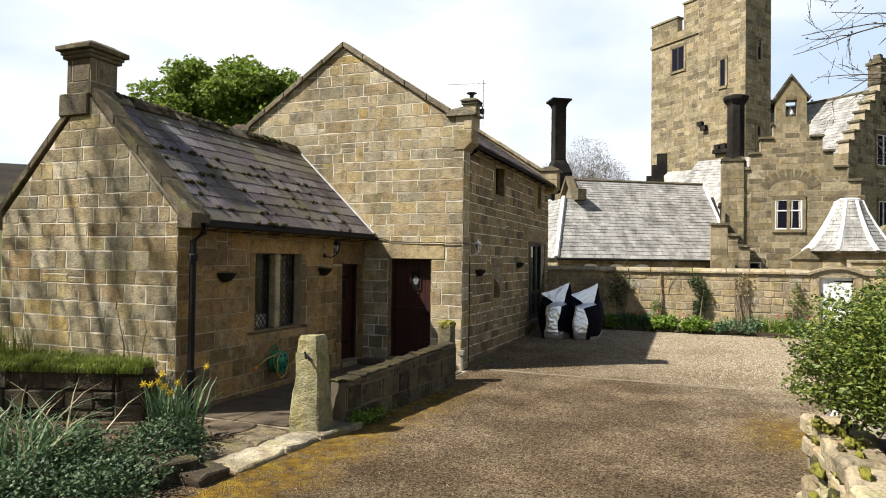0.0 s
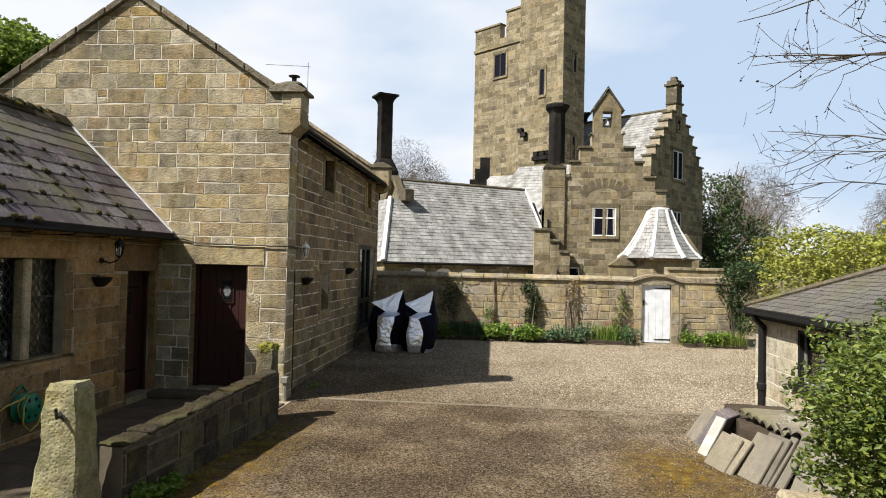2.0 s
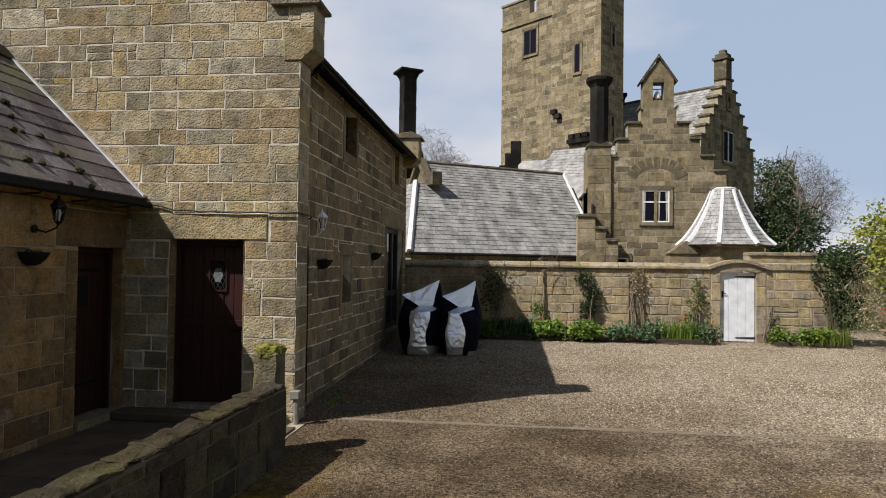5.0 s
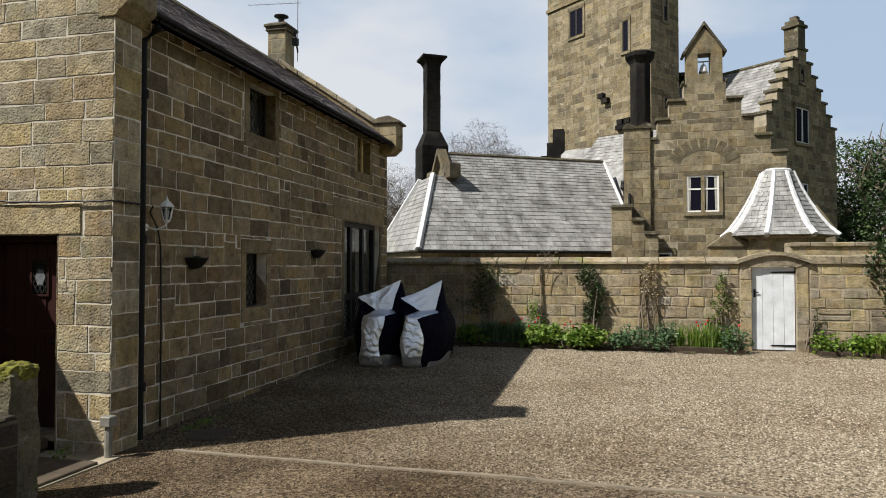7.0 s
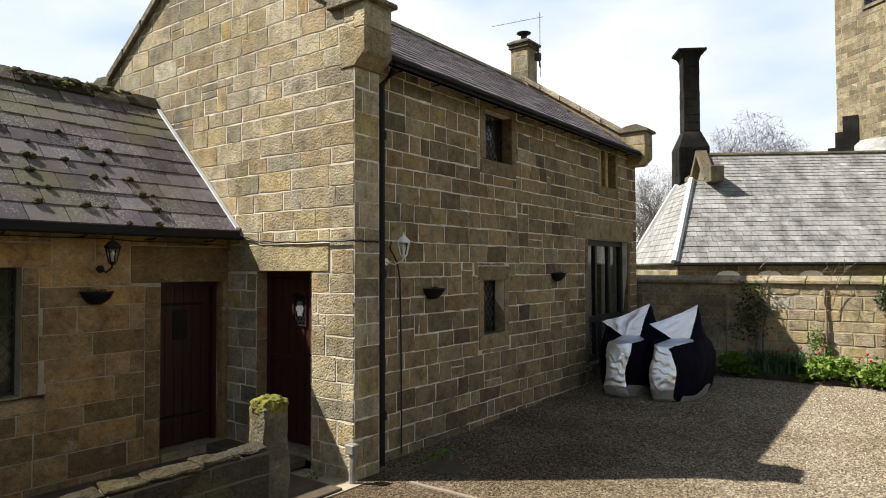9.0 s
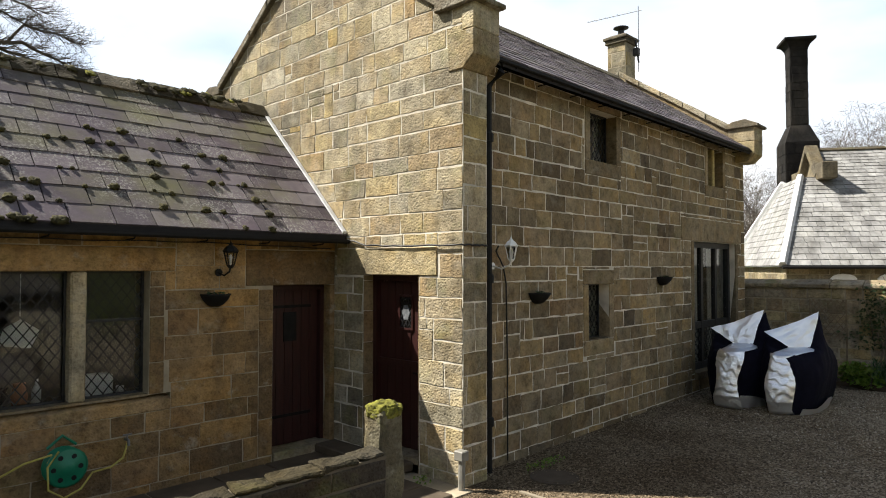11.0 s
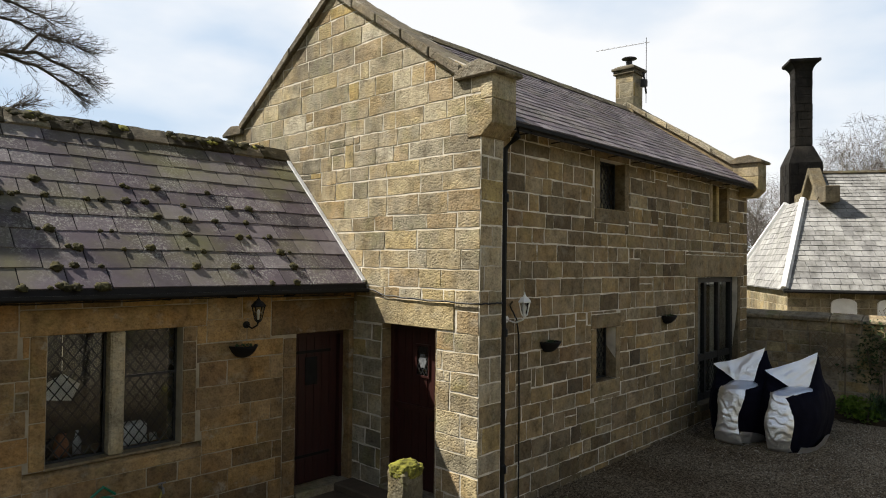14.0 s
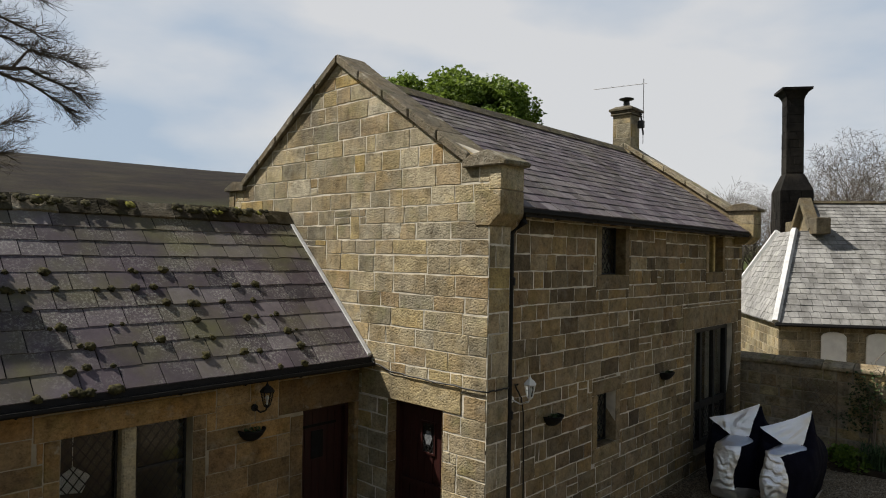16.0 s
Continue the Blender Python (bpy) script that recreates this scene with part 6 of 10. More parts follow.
for ring, z, mat in (([(-4.46, 6.02), (-4.02, 5.98), (-3.97, 6.70), (-4.38, 6.78)], 0.045, M_EDGING), ([(-4.40, 6.80), (-3.96, 6.73), (-3.93, 7.33), (-4.33, 7.42)], 0.05, M_EDGING),
                     ([(-4.36, 7.44), (-3.90, 7.36), (-3.72, 8.02), (-4.38, 8.05)], 0.075, M_EDGING), ([(-5.02, 6.30), (-4.50, 6.10), (-4.42, 6.80), (-4.92, 6.95)], 0.03, M_EARTHSTONE),
                     ([(-4.95, 6.99), (-4.43, 6.84), (-4.38, 7.40), (-4.90, 7.50)], 0.035, M_EARTHSTONE), ([(-5.60, 7.02), (-4.98, 6.98), (-4.93, 7.54), (-5.62, 7.56)], 0.03, M_FLAG),
                     ([(-4.78, 5.42), (-4.40, 5.30), (-4.28, 5.72), (-4.70, 5.86)], 0.20, M_BANKWALL), ([(-4.40, 5.50), (-4.06, 5.52), (-4.04, 5.90), (-4.36, 5.94)], 0.10, M_BANKWALL)):
    bm = bmesh.new()
    prism(bm, ring, "z", -0.1, z)
    bmesh.ops.bevel(bm, geom=list(bm.edges), offset=0.018, segments=1, affect="EDGES")
    bmesh.ops.subdivide_edges(bm, edges=list(bm.edges), cuts=4, use_grid_fill=True)
    rough(bm, 0.030, 4.0, 0)
    rough(bm, 0.012, 13.0, 0)
    part("kerb_stone", bm, mat, pv)
bm = bmesh.new()
box(bm, -6.2, -4.8, 12.35, GY - 0.02, 0.03, 0.13, 0.015)
ob = part("door_step", bm, M_FLAG, None)
setting(ob, "worn stone step before the two doors", "step")

WA, WB = Vector((-4.10, 7.95, 0)), Vector((-3.86, 11.30, 0))
lowwall = thing("low_wall", "low mossy rubble wall between two stone gateposts", "wall", (-4.0, 9.6, 0))
wd = (WB - WA).normalized()
wn = Vector((wd.y, -wd.x, 0))
WLEN = (WB - WA).length
for sgn in (1, -1):
    WPL = Plane(WA + wn * (0.05 + 0.11 * sgn), wd, (0, 0, 1), wn * sgn)
    if sgn == 1:
        bm = bmesh.new()
        wall_body(bm, WPL, [(0, -0.1), (WLEN, -0.1), (WLEN, 0.69), (0, 0.56)], [], 0.22)
        wcore = part("core", bm, M_MORTAR_EARTH, lowwall)
    stonework(wcore, WPL, [(0, -0.05), (WLEN, -0.05), (WLEN, 0.67), (0, 0.54)], [], (0.20, 0.30), (0.28, 0.6), M_SHADEDWALL, M_SHADEDWALL, 140, 41 + sgn, 0.014, 0.012, 0.012, 0.012)
s = 0.0
while s < WLEN - 0.05:
    w = min(rng.uniform(0.25, 0.5), WLEN - s)
    z = 0.555 + 0.13 * s / WLEN
    bm = bmesh.new()
    p = WA + wd * (s + w / 2) + wn * 0.05
    obox(bm, Matrix.Translation((p.x, p.y, z + 0.03)) @ Matrix.Rotation(math.atan2(wd.y, wd.x) + rng.uniform(-0.05, 0.05), 4, "Z"), w - 0.004, 0.245 + rng.uniform(-0.02, 0.02), 0.035 + rng.uniform(-0.01, 0.015), 0.012)
    rough(bm, 0.022, 7, 4)
    rough(bm, 0.012, 19, 0)
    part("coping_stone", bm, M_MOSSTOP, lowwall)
    s += w

def gatepost(at, w, d, h, taper, label, mat, seed, cap=False):
    t = thing("gatepost", label, "gatepost", at, "gateposts")
    bm = bmesh.new()
    n = 6
    rings = []
    for i in range(n + 1):
        k = i / n
        ww, dd = w * (1 - taper * k) / 2, d * (1 - taper * k) / 2
        c = 0.018
        ring = [(-ww + c, -dd), (ww - c, -dd), (ww, -dd + c), (ww, dd - c), (ww - c, dd), (-ww + c, dd), (-ww, dd - c), (-ww, -dd + c)]
        rings.append([bm.verts.new((at[0] + x, at[1] + y, -0.1 + (h + 0.1) * k)) for x, y in ring])
    top = [bm.verts.new((at[0] + (v.co.x - at[0]) * 0.8, at[1] + (v.co.y - at[1]) * 0.8, h + 0.05)) for v in rings[-1]]
    rings.append(top)
    for r0, r1 in zip(rings, rings[1:]):
        for k in range(8):
            bm.faces.new((r0[k], r0[(k + 1) % 8], r1[(k + 1) % 8], r1[k]))
    bm.faces.new(rings[0][::-1])
    bm.faces.new(top)
    for v in bm.verts:
        v.co += 0.026 * noise.noise_vector(v.co * 3.5 + Vector((seed, 0, 0)))
    bmesh.ops.subdivide_edges(bm, edges=list(bm.edges), cuts=3, use_grid_fill=True)
    rough(bm, 0.014, 9)
    part("shaft", bm, mat, t)
    return t


gp1 = gatepost((-4.22, 7.60, 0), 0.44, 0.36, 1.14, 0.34, "weathered pale stone gatepost with an iron hook", M_POST, 2)
bm = bmesh.new()
tube(bm, [(-4.19, 7.48, 0.94), (-4.17, 7.38, 0.94), (-4.16, 7.36, 0.98), (-4.16, 7.35, 1.02)], 0.014, 6)
tube(bm, [(-4.21, 7.46, 0.96), (-4.15, 7.46, 0.91)], 0.022, 6)
part("iron_hook", bm, M_CAST, gp1, "rusty iron hook")
gp2 = gatepost((-3.93, 11.46, 0), 0.27, 0.27, 0.98, 0.08, "stone gatepost topped with bright green moss", M_POST_DK, 5)
bm = bmesh.new()
bmesh.ops.create_icosphere(bm, subdivisions=5, radius=1.0)
for v in bm.verts:
    v.co *= 1 + 0.18 * noise.noise(v.co * 2.4) + 0.08 * noise.noise(v.co * 6)
    v.co = Vector((max(-0.135, min(0.135, v.co.x * 0.16)) - 3.93, max(-0.135, min(0.135, v.co.y * 0.16)) + 11.46, 1.00 + max(v.co.z, -0.9) * 0.085))
rough(bm, 0.012, 20)
rough(bm, 0.009, 60)
part("moss_cap", bm, M_MOSS, gp2, "thick green moss", True)

mh = thing("manhole_cover", "round iron cover in the gravel beside the house", "manhole cover", (-3.55, 13.5, 0))
bm = bmesh.new()
lathe(bm, [(0.26, 0.0), (0.26, 0.012), (0.245, 0.014), (0.24, 0.010), (0.20, 0.010), (0.19, 0.014), (0.02, 0.014)], (-3.62, 13.6, 0.0), 28)
part("cover", bm, M_FLAG, mh)

# ---- grassy bank with its retaining wall beside the cottage ----
bank = thing("grass_bank", "grass bank held by a dark rubble wall", "bank", (-7.6, 6.6, 0), "", "structure")
bm = bmesh.new()
prism(bm, [(-13.0, 5.02), (-6.78, 7.02), (-6.50, 7.22), (-6.55, 7.42), (-13.0, 7.42)], "z", -0.1, 0.68)
bmesh.ops.subdivide_edges(bm, edges=list(bm.edges), cuts=5, use_grid_fill=True)
for v in bm.verts:
    if v.co.z > 0.6:
        v.co.z += 0.05 * noise.noise(v.co * 1.3) + 0.03
part("earth", bm, M_SOIL, bank)
for P, Q, sd in ((Vector((-12.0, 5.34, 0)), Vector((-6.78, 7.02, 0)), 51), (Vector((-6.78, 7.02, 0)), Vector((-6.50, 7.22, 0)), 52), (Vector((-6.50, 7.22, 0)), Vector((-6.55, 7.44, 0)), 53)):
    dd = (Q - P).normalized()
    nn = Vector((dd.y, -dd.x, 0))
    ln = (Q - P).length
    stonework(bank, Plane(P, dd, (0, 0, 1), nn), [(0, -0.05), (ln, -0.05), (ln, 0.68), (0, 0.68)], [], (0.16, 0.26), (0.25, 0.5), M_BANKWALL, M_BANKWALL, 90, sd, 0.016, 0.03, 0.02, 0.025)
pts = []
while len(pts) < 11000:
    x = rng.uniform(-11.5, -6.45)
    front = 5.30 + (x + 12.0) * 0.322
    yv = rng.uniform(max(front - 0.03, 5.3), 7.40) if len(pts) % 3 else front + rng.uniform(-0.04, 0.12)
    pts.append((x, yv, 0.68 if yv > front + 0.06 else 0.62))
g = blades("grass", pts, 0.17, 0.008, M_GRASS, None, 5, 0.8, 0.7)
tagged(g, "short green grass on the bank beside the cottage", "grass", "", "stuff")

# ---- right-hand dry wall with shrub, and stacked slabs ----
drywall = thing("dry_stone_wall", "mossy dry-stone retaining wall below the evergreen shrub", "wall", (1.5, 5.4, 0))
def rubble(parent, x0, x1, y0, y1, ztop, seed, n=60):
    r = random.Random(seed)
    z = 0.0
    while z < ztop:
        h = r.uniform(0.14, 0.24)
        for face in ("w", "s"):
            s = 0.0
            ln = (y1 - y0) if face == "w" else (x1 - x0)
            while s < ln:
                w = r.uniform(0.18, 0.42)
                bm = bmesh.new()
                dz = r.uniform(-0.02, 0.02)
                if face == "w":
                    m = Matrix.Translation((x0 + 0.10 + r.uniform(-0.04, 0.04) + 0.10 * z, y0 + s + w / 2, z + h / 2 + dz))
                    obox(bm, m @ Matrix.Rotation(r.uniform(-0.12, 0.12), 4, "Z"), 0.30, w * 0.97, h * 0.97, 0.03)
                else:
                    m = Matrix.Translation((x0 + s + w / 2, y0 + 0.10 + r.uniform(-0.04, 0.04), z + h / 2 + dz))
                    obox(bm, m @ Matrix.Rotation(r.uniform(-0.12, 0.12), 4, "Z"), w * 0.97, 0.30, h * 0.97, 0.03)
                rough(bm, 0.03, 4.0, 1)
                part("rock", bm, M_MOSSCOPE, parent)
                s += w
        z += h * 0.95
    bm = bmesh.new()
    box(bm, x0 + 0.2, x1, y0 + 0.2, y1, -0.1, ztop - 0.05)
    rough(bm, 0.05, 1.5, 4)
    part("earth", bm, M_SOIL, parent)


rubble(drywall, 0.92, 2.6, 4.3, 6.2, 0.95, 3)
for i in range(70):
    k = rng.uniform(0.03, 0.085)
    z = rng.choice([0.18, 0.36, 0.55, 0.74, 0.92, 1.0]) + rng.uniform(-0.03, 0.03)
    bm = bmesh.new()
    bmesh.ops.create_icosphere(bm, subdivisions=3, radius=1.0)
    for v in bm.verts:
        v.co *= 1 + 0.5 * noise.noise(v.co * 1.6 + Vector((i, 0, 0))) + 0.3 * noise.noise(v.co * 5 + Vector((0, i, 0)))
        v.co = Vector((v.co.x * k * 0.45, v.co.y * k * 1.3, v.co.z * k * 0.6))
    turned(bm, Matrix.Translation((0.87 + 0.10 * z + (rng.uniform(0, 0.2) if z > 0.9 else 0.0), rng.uniform(4.3, 6.1), z)))
    rough(bm, 0.006, 40)
    part("moss_patch", bm, M_MOSS if i % 3 else M_MOSS_DK, drywall, "", True)

SLABS = ((1.86, 11.64, 0.35, 0.48, -88), (1.85, 11.29, 0.34, 0.46, -90), (1.76, 10.78, 0.165, 0.52, -68), (1.72, 10.38, 0.40, 0.43, -76), (1.77, 10.30, 0.40, 0.45, -76),
         (1.93, 10.02, 0.40, 0.54, -74), (2.02, 9.92, 0.34, 0.56, -74), (2.12, 9.66, 0.10, 0.60, -70), (2.20, 9.60, 0.12, 0.62, -70), (2.30, 9.48, 0.48, 0.60, -62), (2.56, 9.10, 0.50, 0.62, -58))
for i, (x, yy, w, h, turn) in enumerate(SLABS):
    # foot edge runs from (x, yy) at that bearing; the slab leans back from it
    bm = bmesh.new()
    m = Matrix.Translation((x, yy, 0.0)) @ Matrix.Rotation(radians(turn), 4, "Z") @ Matrix.Rotation(radians(-34 - 2 * math.sin(i * 1.9)), 4, "X") @ Matrix.Translation((w / 2, 0.018, h / 2))
    obox(bm, m, w - 0.004, 0.032, h, 0.006)
    rough(bm, 0.006, 5, 1)
    ob = part("stone_slab", bm, M_PALE_SLAB if i == 2 else M_SLAB, None)
    tagged(ob, "narrow white slab leaning on the stack" if i == 2 else "grey-brown stone roofing slab leaning in a stack", "slab", "stacked slabs")
rbx = thing("recycling_box", "dark green plastic recycling box behind the slab stack", "box", (2.95, 10.05, 0))
bm = bmesh.new()
lo = [bm.verts.new((2.95 + x, 10.05 + y, 0.0)) for x, y in ((-0.2, -0.14), (0.2, -0.14), (0.2, 0.14), (-0.2, 0.14))]
hi = [bm.verts.new((2.95 + x, 10.05 + y, 0.34)) for x, y in ((-0.25, -0.18), (0.25, -0.18), (0.25, 0.18), (-0.25, 0.18))]
inn = [bm.verts.new((2.95 + x, 10.05 + y, 0.34)) for x, y in ((-0.235, -0.165), (0.235, -0.165), (0.235, 0.165), (-0.235, 0.165))]
flo = [bm.verts.new((2.95 + x, 10.05 + y, 0.03)) for x, y in ((-0.19, -0.13), (0.19, -0.13), (0.19, 0.13), (-0.19, 0.13))]
for r0, r1 in ((lo, hi), (hi, inn), (inn, flo)):
    for i in range(4):
        bm.faces.new((r0[i], r0[(i + 1) % 4], r1[(i + 1) % 4], r1[i]))
bm.faces.new(lo[::-1])
bm.faces.new(flo)
part("tub", bm, M_GREEN_PLASTIC, rbx)
bm = bmesh.new()
for x0, x1, y0, y1 in ((-0.27, 0.27, -0.20, -0.182), (-0.27, 0.27, 0.182, 0.20), (-0.27, -0.252, -0.182, 0.182), (0.252, 0.27, -0.182, 0.182)):
    box(bm, 2.95 + x0, 2.95 + x1, 10.05 + y0, 10.05 + y1, 0.305, 0.345, 0.004)
part("rim", bm, M_GREEN_PLASTIC, rbx)
for i in range(9):
    bm = bmesh.new()
    m = Matrix.Translation((2.00 + 0.030 * i, 10.98 + 0.035 * i, 0.24)) @ Matrix.Rotation(radians(-84), 4, "Z") @ Matrix.Rotation(radians(-33), 4, "X")
    obox(bm, m, 0.36, 0.010, 0.46, 0.002)
    ob = part("roof_slate", bm, M_SLATE_B, None)
    tagged(ob, "dark roofing slate in a leaning stack", "slate", "stacked slates")


def corrugated_sheet(at, turn, tilt, length, width, seed):
    """A broken corrugated roofing sheet, waves running across its width."""
    m = Matrix.Translation(at) @ Matrix.Rotation(radians(turn), 4, "Z") @ Matrix.Rotation(radians(tilt), 4, "Y")
    verts, faces = [], []
    nu, nv = 78, 14
    for lay in (0, 1):
        for i in range(nu + 1):
            for j in range(nv + 1):
                u, v = length * (i / nu - 0.5), width * (j / nv - 0.5)
                u += 0.02 * noise.noise(Vector((j * 0.5, seed, 0.0))) * (abs(i / nu - 0.5) > 0.45)
                v += 0.035 * noise.noise(Vector((i * 0.21, seed + 3, 0.0))) * (j in (0, nv))
                z = 0.028 * math.cos(2 * math.pi * u / 0.145) + 0.03 * noise.noise(Vector((u * 2, v * 2, seed))) - 0.010 * lay
                verts.append(m @ Vector((u, v, z)))
    k = (nu + 1) * (nv + 1)
    for i in range(nu):
        for j in range(nv):
            a, b, d, e = i * (nv + 1) + j, (i + 1) * (nv + 1) + j, (i + 1) * (nv + 1) + j + 1, i * (nv + 1) + j + 1
            faces += [(a, b, d, e), (k + e, k + d, k + b, k + a)]
    for i in range(nu):
        for j in (0, nv):
            a, b = i * (nv + 1) + j, (i + 1) * (nv + 1) + j
            faces.append((a, b, k + b, k + a))
    for j in range(nv):
        for i in (0, nu):
            a, b = i * (nv + 1) + j, i * (nv + 1) + j + 1
            faces.append((a, b, k + b, k + a))
    ob = raw("corrugated_sheet", [tuple(v) for v in verts], faces, M_SHEET, None, "", True)
    tagged(ob, "mossy grey corrugated roofing sheet lying on the slab stack", "roofing sheet", "corrugated sheets")


corrugated_sheet((2.76, 10.42, 0.455), -76, 4, 1.35, 0.62, 1.0)
corrugated_sheet((2.90, 9.62, 0.50), -66, 4, 1.15, 0.62, 5.0)
bm = bmesh.new()
prism(bm, [(2.45, 11.9), (2.2, 10.6), (2.55, 9.9), (3.24, 9.4), (3.24, 11.9)], "z", -0.1, 0.38)
rough(bm, 0.05, 2.0, 4)
ob = part("rubble_heap", bm, M_SOIL, None)
tagged(ob, "heap of earth and rubble behind the stacked slabs", "heap", "", "structure")

# ---- low stone shed ----
shed = thing("stone_shed", "low stone shed with a slate roof and black gutter", "shed", (5.2, 11.0, 0))
HX, HY0, HY1, HZ = 3.25, 8.6, 12.95, 1.62
HPL = Plane((HX, 0, 0), (0, -1, 0), (0, 0, 1), (-1, 0, 0))
HWIN = (-11.53, -10.42, 0.78, 1.48)
hb = [(-HY1, -0.1), (-HY0, -0.1), (-HY0, HZ), (-HY1, HZ)]
hw = part("front_wall", wall_body(bmesh.new(), HPL, hb, [HWIN], 0.3), M_MORTAR, shed)
stonework(hw, HPL, hb, [HWIN], (0.18, 0.28), (0.3, 0.55), M_SHED, M_SHED, 120, 61)
HNP = Plane((0, HY1, 0), (-1, 0, 0), (0, 0, 1), (0, 1, 0))
bm = bmesh.new()
box(bm, HX + 0.3, 7.2, HY1 - 0.3, HY1, -0.1, HZ)
hn = part("end_wall", bm, M_MORTAR, shed)
stonework(hn, HNP, [(-7.2, -0.1), (-HX, -0.1), (-HX, HZ), (-7.2, HZ)], [], (0.18, 0.28), (0.3, 0.55), M_SHED, M_SHED, 90, 62)
bm = bmesh.new()
box(bm, 6.9, 7.2, HY0, HY1 - 0.3, -0.1, HZ)
box(bm, HX + 0.3, 6.9, HY0, HY0 + 0.3, -0.1, HZ)
part("rear_wall", bm, M_SHED, shed)
hr_top = (5.2, 2.62)
hs = math.hypot(hr_top[0] - 3.12, hr_top[1] - 1.68)
bm = bmesh.new()
v = [bm.verts.new(p) for p in ((3.12, HY1 + 0.08, 1.66), (3.12, HY0 - 0.2, 1.66), (7.4, HY0 - 0.2, 1.66), (7.4, HY1 + 0.08, 1.66), (5.2, HY1 - 1.9, 2.60), (5.2, HY0 - 0.2, 2.60))]
for f in ((0, 1, 5, 4), (3, 4, 5, 2), (0, 4, 3), (1, 2, 5), (0, 3, 2, 1)):
    bm.faces.new([v[i] for i in f])
hroof = part("roof", bm, M_UNDER, shed)
HRP = Plane((3.12, 0, 1.68), (0, -1, 0), (hr_top[0] - 3.12, 0, hr_top[1] - 1.68), (-(hr_top[1] - 1.68), 0, hr_top[0] - 3.12))
slating(hroof, HRP, [(-HY1 - 0.08, 0), (-HY0 + 0.2, 0), (-HY0 + 0.2, hs), (-HY1 + 1.9, hs)], (0.10, 0.125), (0.16, 0.24), 0.007, M_SLATE_S, M_SLATE_S, 300, 63)
bm = bmesh.new()
tube(bm, [(3.12, HY1 + 0.08, 1.71), (5.2, HY1 - 1.9, 2.66)], 0.05, 6)
part("hip_ridge", bm, M_COPING, hroof)
bm = bmesh.new()
prism(bm, [(3.11, 1.54), (3.17, 1.54), (3.17, 1.68), (3.11, 1.68)], "y", HY0 - 0.2, HY1 + 0.09)
part("fascia", bm, M_BLACK, shed)
gutter(shed, 3.06, 1.60, HY0 - 0.2, HY1 + 0.11, 0)
downpipe(shed, 3.19, 12.55, 0.0, 1.44, 0.05, (3.09, 12.57, 1.54))
sw = part("window", slab_on(bmesh.new(), HPL, HWIN[0] - 0.10, HWIN[1] + 0.10, HWIN[2] - 0.09, HWIN[2], -0.12, 0.07), M_BLACK, shed, "dark-framed window with white sashes and a dark sill")
bm = bmesh.new()
for a0, a1 in ((HWIN[0], HWIN[0] + 0.055), (HWIN[1] - 0.055, HWIN[1])):
    slab_on(bm, HPL, a0, a1, HWIN[2], HWIN[3], -0.14, -0.01)
slab_on(bm, HPL, HWIN[0] + 0.055, HWIN[1] - 0.055, HWIN[3] - 0.05, HWIN[3], -0.14, -0.01)
part("frame", bm, M_BLACK, sw, "black painted outer frame")
hm = (HWIN[0] + HWIN[1]) / 2
for a0, a1 in ((HWIN[0] + 0.057, hm - 0.012), (hm + 0.012, HWIN[1] - 0.057)):
    bm = bmesh.new()
    b0, b1 = HWIN[2] + 0.004, HWIN[3] - 0.052
    slab_on(bm, HPL, a0, a0 + 0.020, b0, b1, -0.10, -0.07)
    slab_on(bm, HPL, a1 - 0.020, a1, b0, b1, -0.10, -0.07)
    slab_on(bm, HPL, a0 + 0.020, a1 - 0.020, b0, b0 + 0.020, -0.10, -0.07)
    slab_on(bm, HPL, a0 + 0.020, a1 - 0.020, b1 - 0.020, b1, -0.10, -0.07)
    sash = part("sash", bm, M_SASH, sw, "weathered white sash, greyed for the eave's shade")
    ob = part("pane", slab_on(bmesh.new(), HPL, a0 + 0.02, a1 - 0.02, b0 + 0.02, b1 - 0.02, -0.09, -0.086), M_GLASS, sash)
    ob.visible_shadow = False
bm = bmesh.new()
slab_on(bm, HPL, HWIN[0] + 0.002, HWIN[0] + 0.03, HWIN[2] + 0.002, HWIN[3] - 0.002, -0.34, -0.142)
slab_on(bm, HPL, HWIN[1] - 0.03, HWIN[1] - 0.002, HWIN[2] + 0.002, HWIN[3] - 0.002, -0.34, -0.142)
slab_on(bm, HPL, HWIN[0] + 0.03, HWIN[1] - 0.03, HWIN[2] + 0.002, HWIN[2] + 0.02, -0.34, -0.12)
slab_on(bm, HPL, HWIN[0] + 0.03, HWIN[1] - 0.03, HWIN[3] - 0.03, HWIN[3] - 0.002, -0.34, -0.142)
part("lining", bm, M_DARKROOM, sw, "dark boarded window reveal")
part("glazing_bar", slab_on(bmesh.new(), HPL, hm + 0.042, HWIN[1] - 0.087, 1.13, 1.17, -0.105, -0.065), M_BLACK, sw)
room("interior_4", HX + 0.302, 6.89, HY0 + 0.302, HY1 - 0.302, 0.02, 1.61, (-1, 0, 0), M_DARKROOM)
